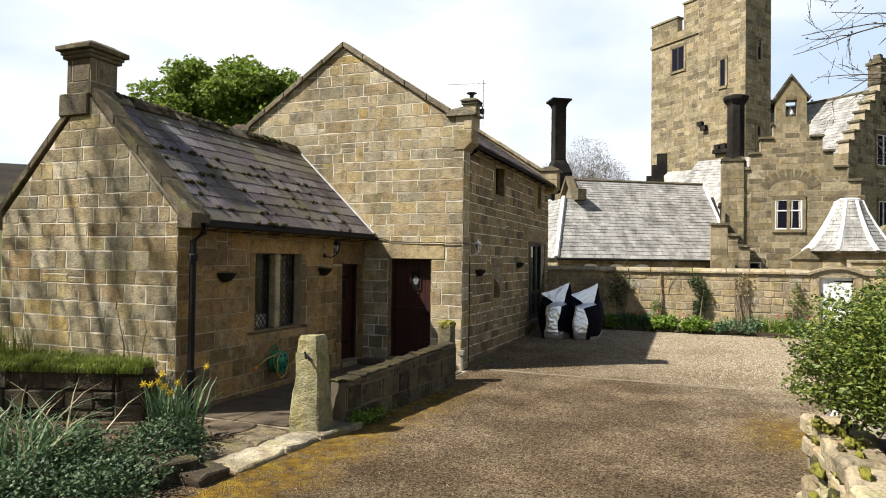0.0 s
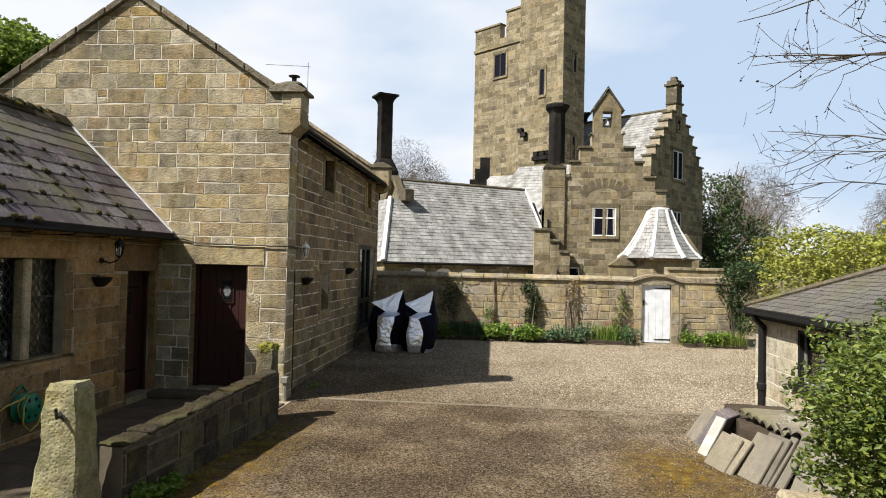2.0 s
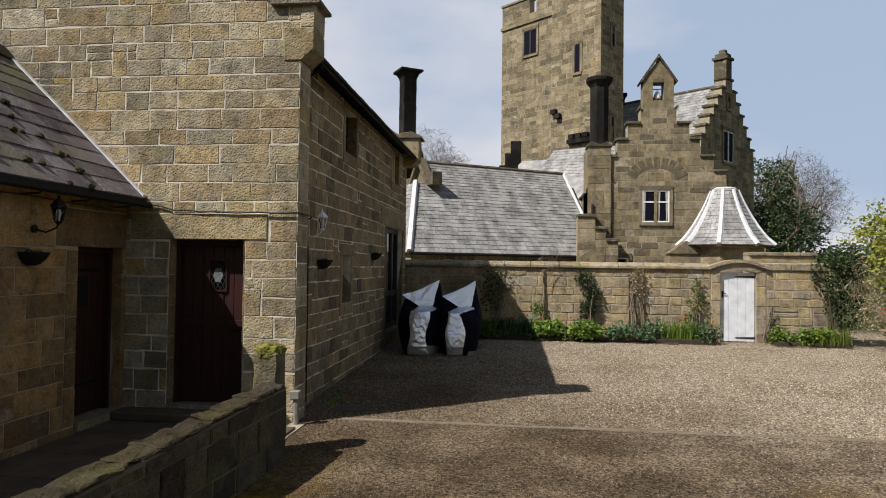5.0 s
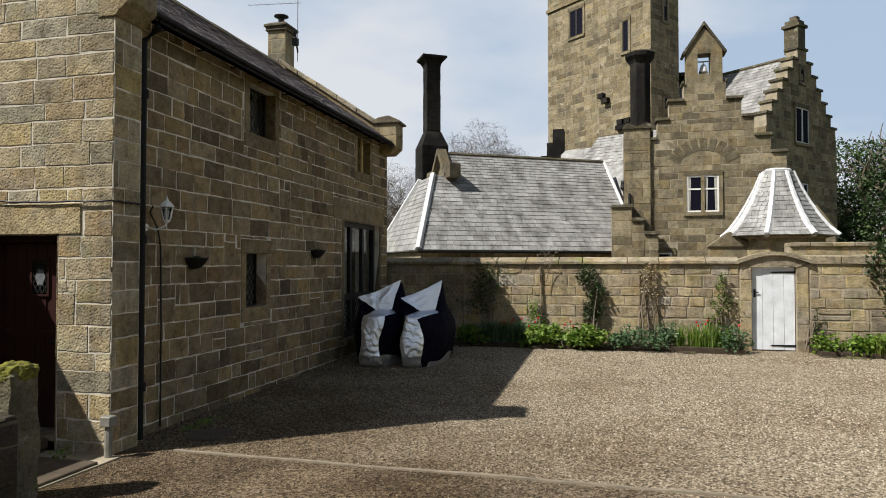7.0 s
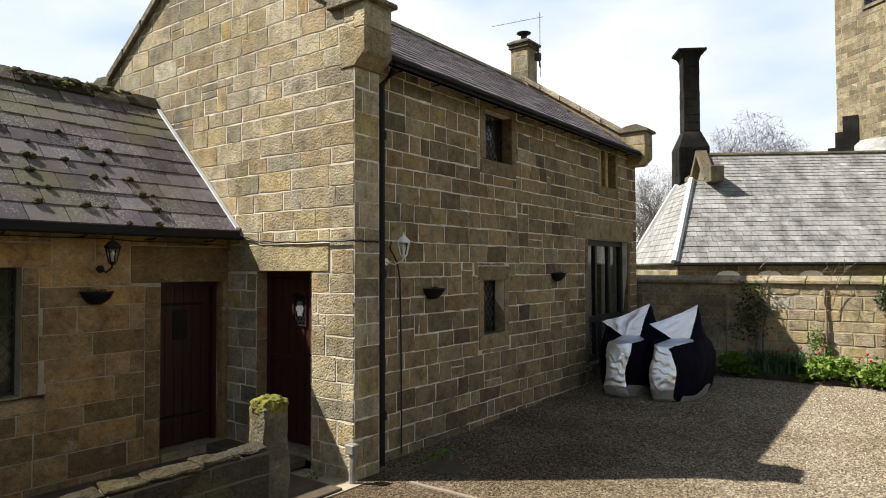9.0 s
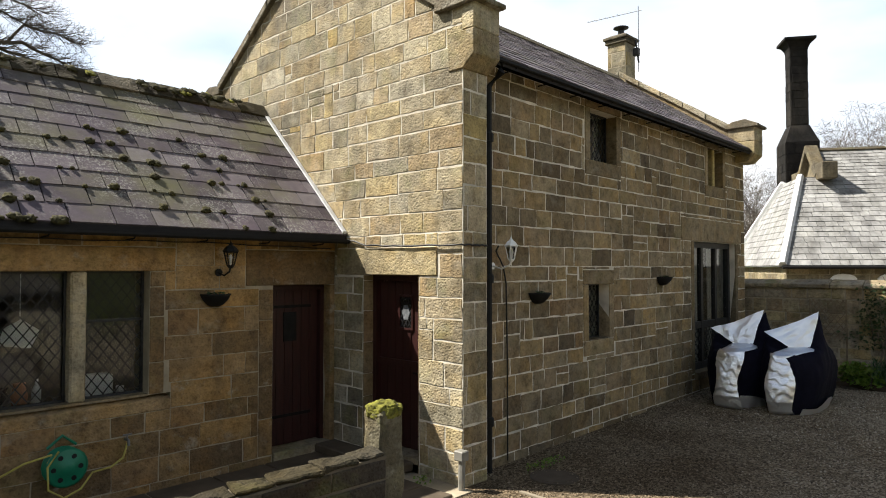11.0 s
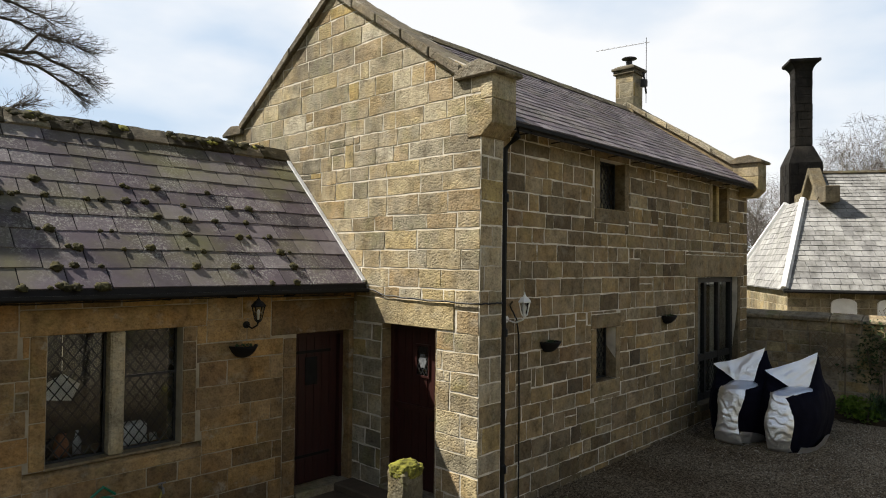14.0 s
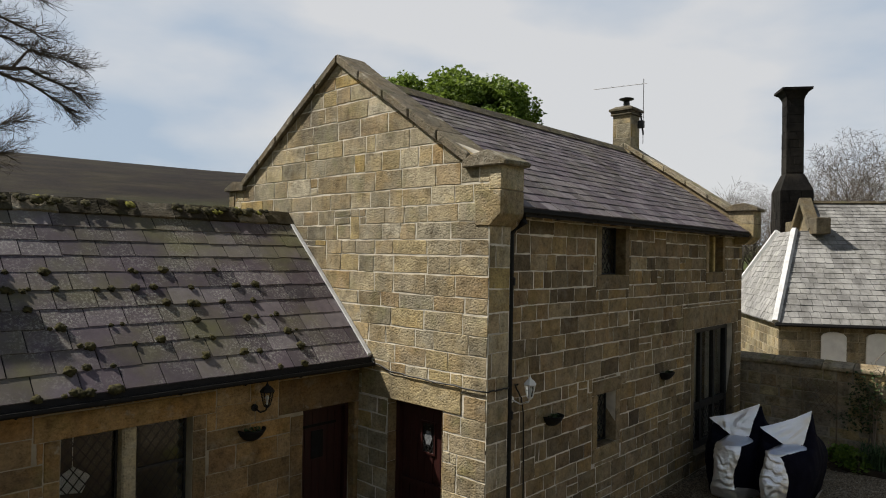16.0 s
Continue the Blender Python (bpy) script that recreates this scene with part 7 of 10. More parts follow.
# crumpled white sheets inside the shed window
for y, z, w, h, sd in ((11.20, 0.98, 0.13, 0.17, 3.0), (10.93, 0.87, 0.09, 0.14, 8.0)):
    bm = bmesh.new()
    prev = None
    for i in range(13):
        cur = []
        for j in range(13):
            u, v = i / 12 - 0.5, j / 12 - 0.5
            p = Vector((HX + 0.36, y - u * w * (1.0 + 0.5 * v), z + v * h * (1 - 0.35 * u)))
            cur.append(bm.verts.new(p + 0.05 * noise.noise_vector(Vector((u * 3.5 + sd, v * 3.5, sd)))))
        if prev:
            for a, b, d, e in zip(prev, prev[1:], cur[1:], cur):
                bm.faces.new((a, b, d, e))
        prev = cur
    ob = part("paper_sheet", bm, M_WHITE, None)
    tagged(ob, "crumpled white sheet hanging inside the shed window", "sheet", "sheets in the shed")

# ---- garden wall with the white gate ----
GW = 21.62
gwall = thing("garden_wall", "coursed sandstone garden wall with a flat coping", "wall", (0, GW, 0.1))
GWP = Plane((0, GW, 0), (1, 0, 0), (0, 0, 1), (0, -1, 0))
GATE = (3.33, 4.14, 0.0, 1.95)
g_out = [(-5.3, -0.1), (5.75, -0.1), (5.75, 1.86), (-5.3, 1.86)]
gw = part("wall", wall_body(bmesh.new(), GWP, g_out, [GATE], 0.4), M_MORTAR_DK, gwall)
stonework(gw, GWP, g_out, [(3.10, 4.37, 0, 2.4)], (0.17, 0.27), (0.25, 0.58), M_WALLSTONE, M_WALLSTONE, 300, 71, 0.022, 0.010, 0.009, 0.007, lambda a, b: abs(a - 1.5))
x = -5.3
while x < 3.1:
    w = min(rng.uniform(0.5, 0.95), 3.1 - x)
    bm = bmesh.new()
    prism(bm, [(GW - 0.07, 1.86), (GW - 0.07, 1.93), (GW + 0.2, 2.02), (GW + 0.47, 1.93), (GW + 0.47, 1.86)], "x", x + 0.006, x + w - 0.006, 0.012)
    rough(bm, 0.01, 4)
    part("coping_stone", bm, M_MOSSCOPE, gwall)
    x += w
x = 4.36
while x < 5.7:
    w = rng.uniform(0.4, 0.6)
    bm = bmesh.new()
    prism(bm, [(GW - 0.04, 1.86), (GW - 0.05, 2.02), (GW + 0.42, 2.05), (GW + 0.42, 1.86)], "x", x + 0.006, x + w - 0.006, 0.012)
    rough(bm, 0.014, 4)
    part("coping_stone", bm, M_MOSSCOPE, gwall)
    x += w
# gate surround: jambs and low arched head
for x0, x1 in ((3.11, 3.325), (4.145, 4.36)):
    z = 0.0
    while z < 1.84:
        h = min(rng.uniform(0.3, 0.5), 1.85 - z)
        dressed("jamb", GWP, x0, x1, z + 0.004, z + h - 0.004, -0.3, 0.02, M_WALLSTONE, gwall)
        z += h
arc = [(3.06 + 1.35 * i / 14, 1.87 + 0.17 * math.sin(math.pi * i / 14)) for i in range(15)]
bm = bmesh.new()
prism(bm, [(a, b) for a, b in arc] + [(a, b + 0.075) for a, b in reversed(arc)], "y", GW - 0.09, GW + 0.3)
rough(bm, 0.006, 5)
part("arch_moulding", bm, M_MOSSCOPE, gwall)
bm = bmesh.new()
low_arc = [(3.33 + 0.81 * i / 12, 1.80 + 0.055 * math.sin(math.pi * i / 12)) for i in range(13)]
prism(bm, low_arc + [(4.36, 1.86)] + [(a, b + 0.0) for a, b in reversed(arc[1:-1])] + [(3.11, 1.86)], "y", GW - 0.032, GW + 0.28)
part("arch_stone", bm, M_MOSSCOPE, gwall)

gate = thing("garden_gate", "white painted plank gate with black strap hinges, closed", "gate", (3.73, GW + 0.08, 0.1))
n = 4
bw = 0.79 / n
for i in range(n):
    x0 = 3.34 + i * bw
    bm = bmesh.new()
    box(bm, x0 + 0.003, x0 + bw - 0.003, GW + 0.06, GW + 0.09, 0.15, 1.80, 0.004)
    part("board", bm, M_GATE, gate)
for z in (0.35, 1.62):
    bm = bmesh.new()
    box(bm, 3.35, 4.12, GW + 0.091, GW + 0.115, z, z + 0.1)
    part("ledge", bm, M_GATE, gate)
for z in (0.24, 1.70):
    bm = bmesh.new()
    prism(bm, [(4.13, z - 0.02), (4.13, z + 0.02), (3.70, z + 0.012), (3.67, z), (3.70, z - 0.012)], "y", GW + 0.048, GW + 0.059)
    tube(bm, [(4.13, GW + 0.05, z - 0.03), (4.13, GW + 0.05, z + 0.03)], 0.012, 6)
    part("strap_hinge", bm, M_BLACK, gate, "black iron strap hinge")
bm = bmesh.new()
box(bm, 3.37, 3.41, GW + 0.045, GW + 0.059, 1.20, 1.36)
tube(bm, [(3.39, GW + 0.03, 1.30), (3.46, GW + 0.03, 1.30)], 0.012, 6)
part("latch", bm, M_BLACK, gate, "black thumb latch")

# raised rear wall stretch beside the gate
bm = bmesh.new()
box(bm, 4.15, 5.75, GW + 0.55, GW + 0.95, -0.1, 2.22)
rw = part("wall_stretch", bm, M_MORTAR_DK, gwall)
stonework(rw, Plane((0, GW + 0.55, 0), (1, 0, 0), (0, 0, 1), (0, -1, 0)), [(4.15, 1.6), (5.75, 1.6), (5.75, 2.22), (4.15, 2.22)], [], (0.16, 0.24), (0.25, 0.5), M_WALLSTONE, M_WALLSTONE, 40, 72)
for i in range(4):
    bm = bmesh.new()
    box(bm, 4.15 + i * 0.4 + 0.004, 4.55 + i * 0.4 - 0.004, GW + 0.50, GW + 1.0, 2.22, 2.31, 0.015)
    rough(bm, 0.014, 4)
    part("coping_stone", bm, M_MOSSCOPE, gwall)

# posts and trellis on the wall
for x in (-1.95, -0.88):
    bm = bmesh.new()
    tube(bm, [(x, GW - 0.05, 0.1), (x + 0.02, GW - 0.05, 1.0), (x - 0.01, GW - 0.05, 1.80)], 0.022, 6)
    ob = part("wooden_stake", bm, M_TIMBER, None)
    tagged(ob, "thin weathered wooden stake against the garden wall", "stake", "stakes")


def trellis(x0, x1, z0, z1, label):
    t = thing("trellis", label, "trellis", ((x0 + x1) / 2, GW - 0.04, z0), "trellises")
    pl = Plane((0, GW - 0.03, 0), (1, 0, 0), (0, 0, 1), (0, -1, 0))
    bm = leading(bmesh.new(), pl, x0, x1, z0, z1, 0.0, 0.10, 0.13, 0.006)
    part("lattice", bm, M_TIMBER, t)
    bm = bmesh.new()
    for x in (x0, x1):
        box(bm, x - 0.012, x + 0.012, GW - 0.055, GW - 0.03, 0.12, z1)
    part("upright_frame", bm, M_TIMBER, t)


trellis(1.16, 1.52, 0.40, 1.75, "narrow wooden lattice trellis on the garden wall")
trellis(-3.2, -2.6, 0.9, 1.65, "small wooden lattice panel on the shaded wall")
trellis(0.0, 0.36, 0.40, 1.1, "narrow wooden lattice trellis behind ivy")

# ---- covered motorcycles ----
def covered_bike(at, heading, seed, label, shift=0.0):
    """A motorcycle under a fitted cover: a navy body, a silver apron over the front wheel with a flat top, and above it
    a silver windscreen panel pulled to two points by the mirrors, the one on the far side higher; silver hem at one side.
    Rows along its length: distance, hem, bulge and its height, shoulder and its height, then the top line across."""
    t = thing("covered_motorcycle", label, "motorcycle", at, "covered motorcycles")
    keys = [(0.02, 0.16, 0.20, 0.45, 0.17, 0.74, 0.12, 0.84, 0.0, 0.86, -0.12, 0.84), (0.12, 0.27, 0.33, 0.46, 0.26, 0.80, 0.18, 0.87, 0.0, 0.89, -0.16, 0.88),
            (0.28, 0.39, 0.46, 0.50, 0.36, 0.84, 0.30, 0.98, 0.05, 0.92, -0.22, 0.92), (0.40, 0.43, 0.50, 0.52, 0.41, 0.90, 0.34, 1.09, 0.06, 1.06, -0.25, 0.94),
            (0.50, 0.45, 0.51, 0.55, 0.42, 0.93, 0.34, 1.10, 0.06, 1.20, -0.26, 1.02), (0.58, 0.45, 0.51, 0.56, 0.42, 0.95, 0.34, 1.12, 0.06, 1.25, -0.27, 1.18),
            (0.66, 0.45, 0.50, 0.58, 0.43, 0.95, 0.30, 1.12, 0.03, 1.27, -0.29, 1.38), (0.74, 0.44, 0.49, 0.58, 0.42, 0.94, 0.28, 1.11, 0.0, 1.24, -0.31, 1.46),
            (0.88, 0.43, 0.48, 0.58, 0.41, 0.93, 0.25, 1.08, 0.0, 1.19, -0.26, 1.30),
            (1.10, 0.40, 0.45, 0.58, 0.36, 0.90, 0.20, 1.03, 0.0, 1.08, -0.20, 1.10), (1.50, 0.34, 0.38, 0.55, 0.28, 0.84, 0.15, 0.94, 0.0, 0.97, -0.15, 0.95),
            (1.90, 0.24, 0.27, 0.48, 0.19, 0.72, 0.10, 0.80, 0.0, 0.82, -0.10, 0.80), (2.08, 0.10, 0.12, 0.36, 0.09, 0.50, 0.05, 0.55, 0.0, 0.56, -0.05, 0.55)]
    c, sn = math.cos(heading), math.sin(heading)

    def place(s, v, z):
        return (at[0] + s * c - v * sn, at[1] + s * sn + v * c, at[2] + max(0.008, z))

    def crease(s, v, z, size):
        """Cloth folds: long pulls and small crumples, as an offset of the point."""
        d = 0.030 * noise.noise_vector(Vector((s * 2.6, v * 3.0 + seed, z * 2.2))) + 0.016 * noise.noise_vector(Vector((s * 8, v * 8 + seed, z * 7)))
        fold = abs(noise.noise(Vector((v * 5 + seed * 3, z * 9 + v * 4, s * 4))))
        fine = abs(noise.noise(Vector((v * 15 + seed, z * 19 - v * 6, s * 11))))
        return d * 0.55 + Vector((-0.055 * (0.35 - fold) - 0.026 * (0.3 - fine), 0, 0)) * size

    def grid(name, rows, mat, text, size):
        """A cloth surface from rows of (s, v, z)."""
        bm = bmesh.new()
        vs = []
        for row in rows:
            vs.append([bm.verts.new(place(*(Vector(p) + crease(*p, size)))) for p in row])
        for r0, r1 in zip(vs, vs[1:]):
            for a, b, d, e in zip(r0, r0[1:], r1[1:], r1):
                if len({a, b, d, e}) == 4:
                    bm.faces.new((a, b, d, e))
        bmesh.ops.remove_doubles(bm, verts=list(bm.verts), dist=1e-5)
        return part(name, bm, mat, t, text, True)

    # navy body
    rows = []
    for k0, k1 in zip(keys, keys[1:]):
        n = 8
        for i in range(n + (k1 is keys[-1])):
            k = i / n
            q = [a + (b - a) * k for a, b in zip(k0, k1)]
            s, wh, wm, zm, ws, zs, v1, z1, v2, z2, v3, z3 = q
            wh, wm = wh * 0.74, wm * 0.93
            line = [(wh, 0.0), ((wh + wm) / 2 + 0.01, zm * 0.5), (wm, zm), ((wm + ws) / 2 + 0.02, (zm + zs) / 2), (ws, zs), (v1, z1), ((v1 + v2) / 2, (z1 + z2) / 2 - 0.01), (v2, z2),
                    ((v2 + v3) / 2, (z2 + z3) / 2 - 0.01), (v3, z3), (-ws, zs), (-(wm + ws) / 2 - 0.02, (zm + zs) / 2), (-wm, zm), (-(wh + wm) / 2 - 0.01, zm * 0.5), (-wh, 0.0)]
            row = []
            for (p0, p1) in zip(line, line[1:]):
                row += [(s, p0[0] + (p1[0] - p0[0]) * j / 4, p0[1] + (p1[1] - p0[1]) * j / 4) for j in range(4)]
            rows.append(row + [(s, *line[-1])])
    rows.insert(0, [(rows[0][0][0], p[1] * 0.02, p[2] * 0.5 + 0.2) for p in rows[0]])
    grid("cover", rows, M_NAVY, "dark navy fabric cover", 0.35)

    # silver apron: from the ground up over the wheel, rounded over to a flat top that runs back to the screen
    line = [(-0.02, 0.0), (-0.09, 0.05), (-0.14, 0.20), (-0.125, 0.42), (-0.085, 0.58), (-0.04, 0.76), (0.0, 0.87), (0.08, 0.925), (0.22, 0.95), (0.45, 0.985)]
    rows = []
    for (s0, z0), (s1, z1) in zip(line, line[1:]):
        n = 12
        for i in range(n):
            s, z = s0 + (s1 - s0) * i / n, z0 + (z1 - z0) * i / n
            wide = 0.170 + 0.025 * math.sin(z * 9 + seed) + (0.05 * (s - 0.05) / 0.35 if z > 0.9 else 0.0)
            row = []
            for u in np.linspace(1, -1, 33):
                # sagging folds: long faces that lean back, each tucked under the next
                k = (z + 0.09 * u * math.sin(seed * 2 + z * 5) + 0.13 * noise.noise(Vector((u * 1.6, z * 4, seed)))) / 0.16 % 1.0
                fold = 0.012 * ((k / 0.78 if k < 0.78 else (1 - k) / 0.22) - 0.5) if z < 0.87 else 0.0
                row.append((s + fold - 0.06 * u + 0.05 * abs(u) ** 3 * (z < 0.9), u * wide - 0.01 + shift * (1.0 if z < 0.9 else max(0.0, 1 - (s - 0.05) / 0.4)) - (0.15 * max(0.0, s - 0.05) / 0.4 if z > 0.9 else 0.0), z - (0.05 * abs(u) ** 3 if z > 0.9 else 0.0)))
            rows.append(row)
    grid("silver_apron", rows, M_SILVER, "crumpled silver fabric", 0.22)

    # silver screen panel: a folded kite between the two mirror points
    B0, B1, L, F, P = Vector((0.32, -0.04, 0.95)), Vector((0.45, -0.27, 0.96)), Vector((0.24, 0.31, 1.19)), Vector((0.42, 0.02, 1.30)), Vector((0.67, -0.33, 1.50))
    for k, (a, b, d) in enumerate(((B0, L, F), (B0, F, P), (B0, P, B1))):
        rows = []
        n = 14
        for i in range(n + 1):
            p0, p1 = a.lerp(b, i / n), a.lerp(d, i / n)
            rows.append([tuple(p0.lerp(p1, j / n)) for j in range(n + 1)])
        grid("silver_screen", rows, M_SILVER, "silver fabric stretched over the screen", 0.45)

    # silver hem low at the yard side
    rows = []
    for i in range(26):
        s = 0.10 + 0.95 * i / 25
        k0 = max(k for k in range(len(keys) - 1) if keys[k][0] <= s)
        q = [a + (b - a) * (s - keys[k0][0]) / (keys[k0 + 1][0] - keys[k0][0]) for a, b in zip(keys[k0], keys[k0 + 1])]
        rows.append([(s - 0.02 * (1 - j / 7), -(q[1] * 0.74 + (q[2] * 0.93 - q[1] * 0.74) * (j / 7) * 0.55 + 0.035), 0.005 + (0.15 + 0.05 * math.sin(s * 5 + seed)) * j / 7) for j in range(8)])
    grid("silver_hem", rows, M_SILVER, "crumpled silver fabric", 0.5)
    for s in (0.40, 1.60):
        bm = bmesh.new()
        rings = []
        for k in range(18):
            a = 2 * math.pi * k / 18
            rings.append([bm.verts.new(place(s + (0.22 + 0.045 * math.cos(b)) * math.cos(a), 0.05 * math.sin(b), 0.275 + (0.22 + 0.045 * math.cos(b)) * math.sin(a))) for b in (2 * math.pi * j / 8 for j in range(8))])
        for k in range(18):
            for j in range(8):
                bm.faces.new((rings[k][j], rings[(k + 1) % 18][j], rings[(k + 1) % 18][(j + 1) % 8], rings[k][(j + 1) % 8]))
        part("wheel", bm, M_BLACK, t, "", True)


covered_bike((-3.60, 18.14, gz(18)), radians(76), 1.0, "motorcycle under a navy and silver cover beside the house", -0.15)
covered_bike((-2.73, 18.18, gz(18)), radians(88), 4.0, "motorcycle under a navy and silver cover in the yard")

# ---- flower bed along the garden wall ----
bed = thing("flower_bed", "planted bed of earth along the garden wall", "flower bed", (0.5, 21.3, gz(21.3)), "", "structure")
for x0, x1 in ((-3.0, 3.08), (4.40, 6.0)):
    bm = bmesh.new()
    box(bm, x0, x1, 21.0, GW - 0.02, 0.0, 0.22)
    rough(bm, 0.03, 2.2, 4)
    part("earth", bm, M_SOIL, bed)
    x = x0
    while x < x1 - 0.1:
        w = min(rng.uniform(0.2, 0.42), x1 - x)
        bm = bmesh.new()
        box(bm, x + 0.01, x + w - 0.01, 20.88, 21.02, 0.0, 0.14 + rng.uniform(-0.05, 0.03), 0.02)
        rough(bm, 0.035, 5, 1)
        part("edging_stone", bm, M_MOSSWALL, bed)
        x += w


def clump(name, label, x, y, z, w, h, count, leaf, mat, seed, aspect=1.5):
    blobs = [(x + rng.uniform(-0.3, 0.3) * w, y + rng.uniform(-0.2, 0.2) * w, z + h * rng.uniform(0.25, 0.6), w * rng.uniform(0.35, 0.55), w * rng.uniform(0.3, 0.45), h * rng.uniform(0.35, 0.5)) for _ in range(4)]
    return shrub(name, label, (x, y, z), blobs, count, leaf, mat, seed, 3, aspect, None, "plant", 0.3)


k = 0
x = -2.3
while x < 3.0:
    kind = rng.random()
    if x < -1.1 and kind > 0.35:
        t = thing("strap_leaved_plant", "clump of dark green strap leaves in the flower bed", "plant", (x, 21.2, 0.2))
        blades("leaves", [(x + rng.uniform(-0.2, 0.2), 21.2 + rng.uniform(-0.15, 0.2), 0.2) for _ in range(150)], 0.62, 0.022, M_LEAF_BLUE, t, k, 0.9, 0.8)
    elif kind < 0.55:
        clump("leafy_plant", "bright green leafy clump in the flower bed", x, 21.08, 0.16, rng.uniform(0.5, 0.85), rng.uniform(0.42, 0.72), 560, 0.095, M_LEAF_BED, 100 + k)
    elif kind < 0.8:
        clump("leafy_plant", "low blue-green plant in the flower bed", x, 21.12, 0.16, rng.uniform(0.45, 0.8), rng.uniform(0.35, 0.6), 620, 0.065, M_LEAF_BLUE, 100 + k)
    else:
        t = thing("bulb_plant", "clump of upright green bulb leaves in the flower bed", "plant", (x, 21.25, 0.2))
        blades("leaves", [(x + rng.uniform(-0.22, 0.22), 21.25 + rng.uniform(-0.15, 0.15), 0.2) for _ in range(120)], 0.55, 0.016, M_LEAF_BED, t, k, 0.5, 0.5)
    k += 1
    x += rng.uniform(0.26, 0.46)
for i in range(16):
    x = rng.choice([rng.uniform(-1.6, -0.9), rng.uniform(-1.0, 0.3), rng.uniform(2.3, 3.0), rng.uniform(-2.4, 3.0)])
    z = 0.2 + rng.uniform(0.35, 0.55)
    y = rng.uniform(21.0, 21.45)
    t = thing("tulip", "red tulip in the flower bed", "flower", (x, y, 0.2), "tulips")
    bm = bmesh.new()
    tube(bm, [(x, y, 0.2), (x + 0.01, y, z)], 0.006, 5)
    part("stem", bm, M_LEAF_BED, t)
    bm = bmesh.new()
    lathe(bm, [(0.006, 0), (0.018, 0.012), (0.021, 0.03), (0.014, 0.048), (0.006, 0.045)], (x + 0.01, y, z), 7)
    part("petals", bm, M_RED, t)
for x, seed in ((4.6, 5), (4.95, 6), (5.3, 7)):
    clump("leafy_plant", "bright green leafy plant beside the gate", x, 21.2, 0.18, 0.6, 0.4, 380, 0.09, M_LEAF_BED, 140 + seed)
t = thing("bulb_plant", "tall clump of green blades beside the gate", "plant", (5.65, 21.2, 0.18))
blades("leaves", [(5.65 + rng.uniform(-0.35, 0.35), 21.15 + rng.uniform(-0.2, 0.2), 0.18) for _ in range(200)], 0.5, 0.014, M_GRASS, t, 8, 0.5, 0.4)

# climbers
def climber(name, label, x, z0, z1, w, count, leaf, mat, seed, y=GW - 0.10, depth=0.14):
    blobs = []
    n = max(3, int((z1 - z0) / 0.3))
    for i in range(n):
        kz = z0 + (z1 - z0) * (i + 0.5) / n
        blobs.append((x + rng.uniform(-0.3, 0.3) * w, y, kz, w * rng.uniform(0.35, 0.6), depth, 0.24))
    s = shrub(name, label, (x, y, 0.2), blobs, count, leaf, mat, seed, 5, 1.4, M_TWIG, "climber", 0.25)
    return s


climber("climbing_plant", "dense green climber on the garden wall", 0.15, 0.7, 1.80, 0.5, 900, 0.06, M_LEAF_DARK, 201)
climber("climbing_plant", "sparse brown-leaved climber on the trellis", 1.32, 1.2, 1.9, 0.42, 260, 0.05, M_STRAW, 202)
climber("climbing_plant", "green climber beside the gate", 2.72, 0.5, 1.65, 0.4, 420, 0.055, M_LEAF_SHRUB, 203)
climber("climbing_plant", "trailing climber on the shaded wall", -2.1, 0.8, 1.9, 0.8, 650, 0.06, M_LEAF_DARK, 204)
climber("climbing_plant", "young green climber at the wall's foot", -0.95, 0.5, 1.0, 0.35, 220, 0.055, M_LEAF_BED, 205)
climber("climbing_plant", "small climber on the gate jamb", 4.42, 0.35, 0.9, 0.16, 90, 0.05, M_LEAF_DARK, 206)
rows = []
rb = random.Random(8)
for x in (-1.9, -0.9, -0.75):
    branches((x, GW - 0.08, 1.5), (0.1, 0, 1), 0.5, 0.009, 2, rb, rows, 0.7, 0.1, 0.7, 3)
tw = thing("bare_climber", "bare twigs of a climber above the wall coping", "climber", (-0.9, GW - 0.08, 0.2))
limb_mesh("twig_work", rows, M_TWIG, tw, 0.004)
shrub("ivy", "dark glossy ivy mantling the end of the garden wall", (5.9, 21.5, 0.15), [(5.75, 21.45, 1.9, 0.42, 0.35, 0.5), (6.0, 21.4, 1.4, 0.45, 0.4, 0.55), (6.1, 21.5, 0.9, 0.4, 0.4, 0.5), (6.3, 21.6, 2.1, 0.6, 0.5, 0.4), (5.9, 21.2, 2.2, 0.4, 0.4, 0.3)], 3600, 0.065, M_LEAF_DARK, 210, 6, 1.2, M_BARK, "ivy", 0.6)

dry = thing("dry_climber", "curtain of dry straw-coloured stems hanging beside the ivy", "climber", (6.4, 21.2, 0.15))
v, f = spray(lumps([(6.25, 21.15, 1.3, 0.30, 0.2, 0.75), (6.65, 21.0, 1.2, 0.35, 0.25, 0.8), (7.0, 20.7, 1.3, 0.35, 0.3, 0.8)], 900, 91, 0.3), 0.34, 0.6, 34.0, 91, 1.1)
leaf_mesh("stem_tangle", v, f, M_STRAW, dry, "tangle of dry hanging stems", "stuff")
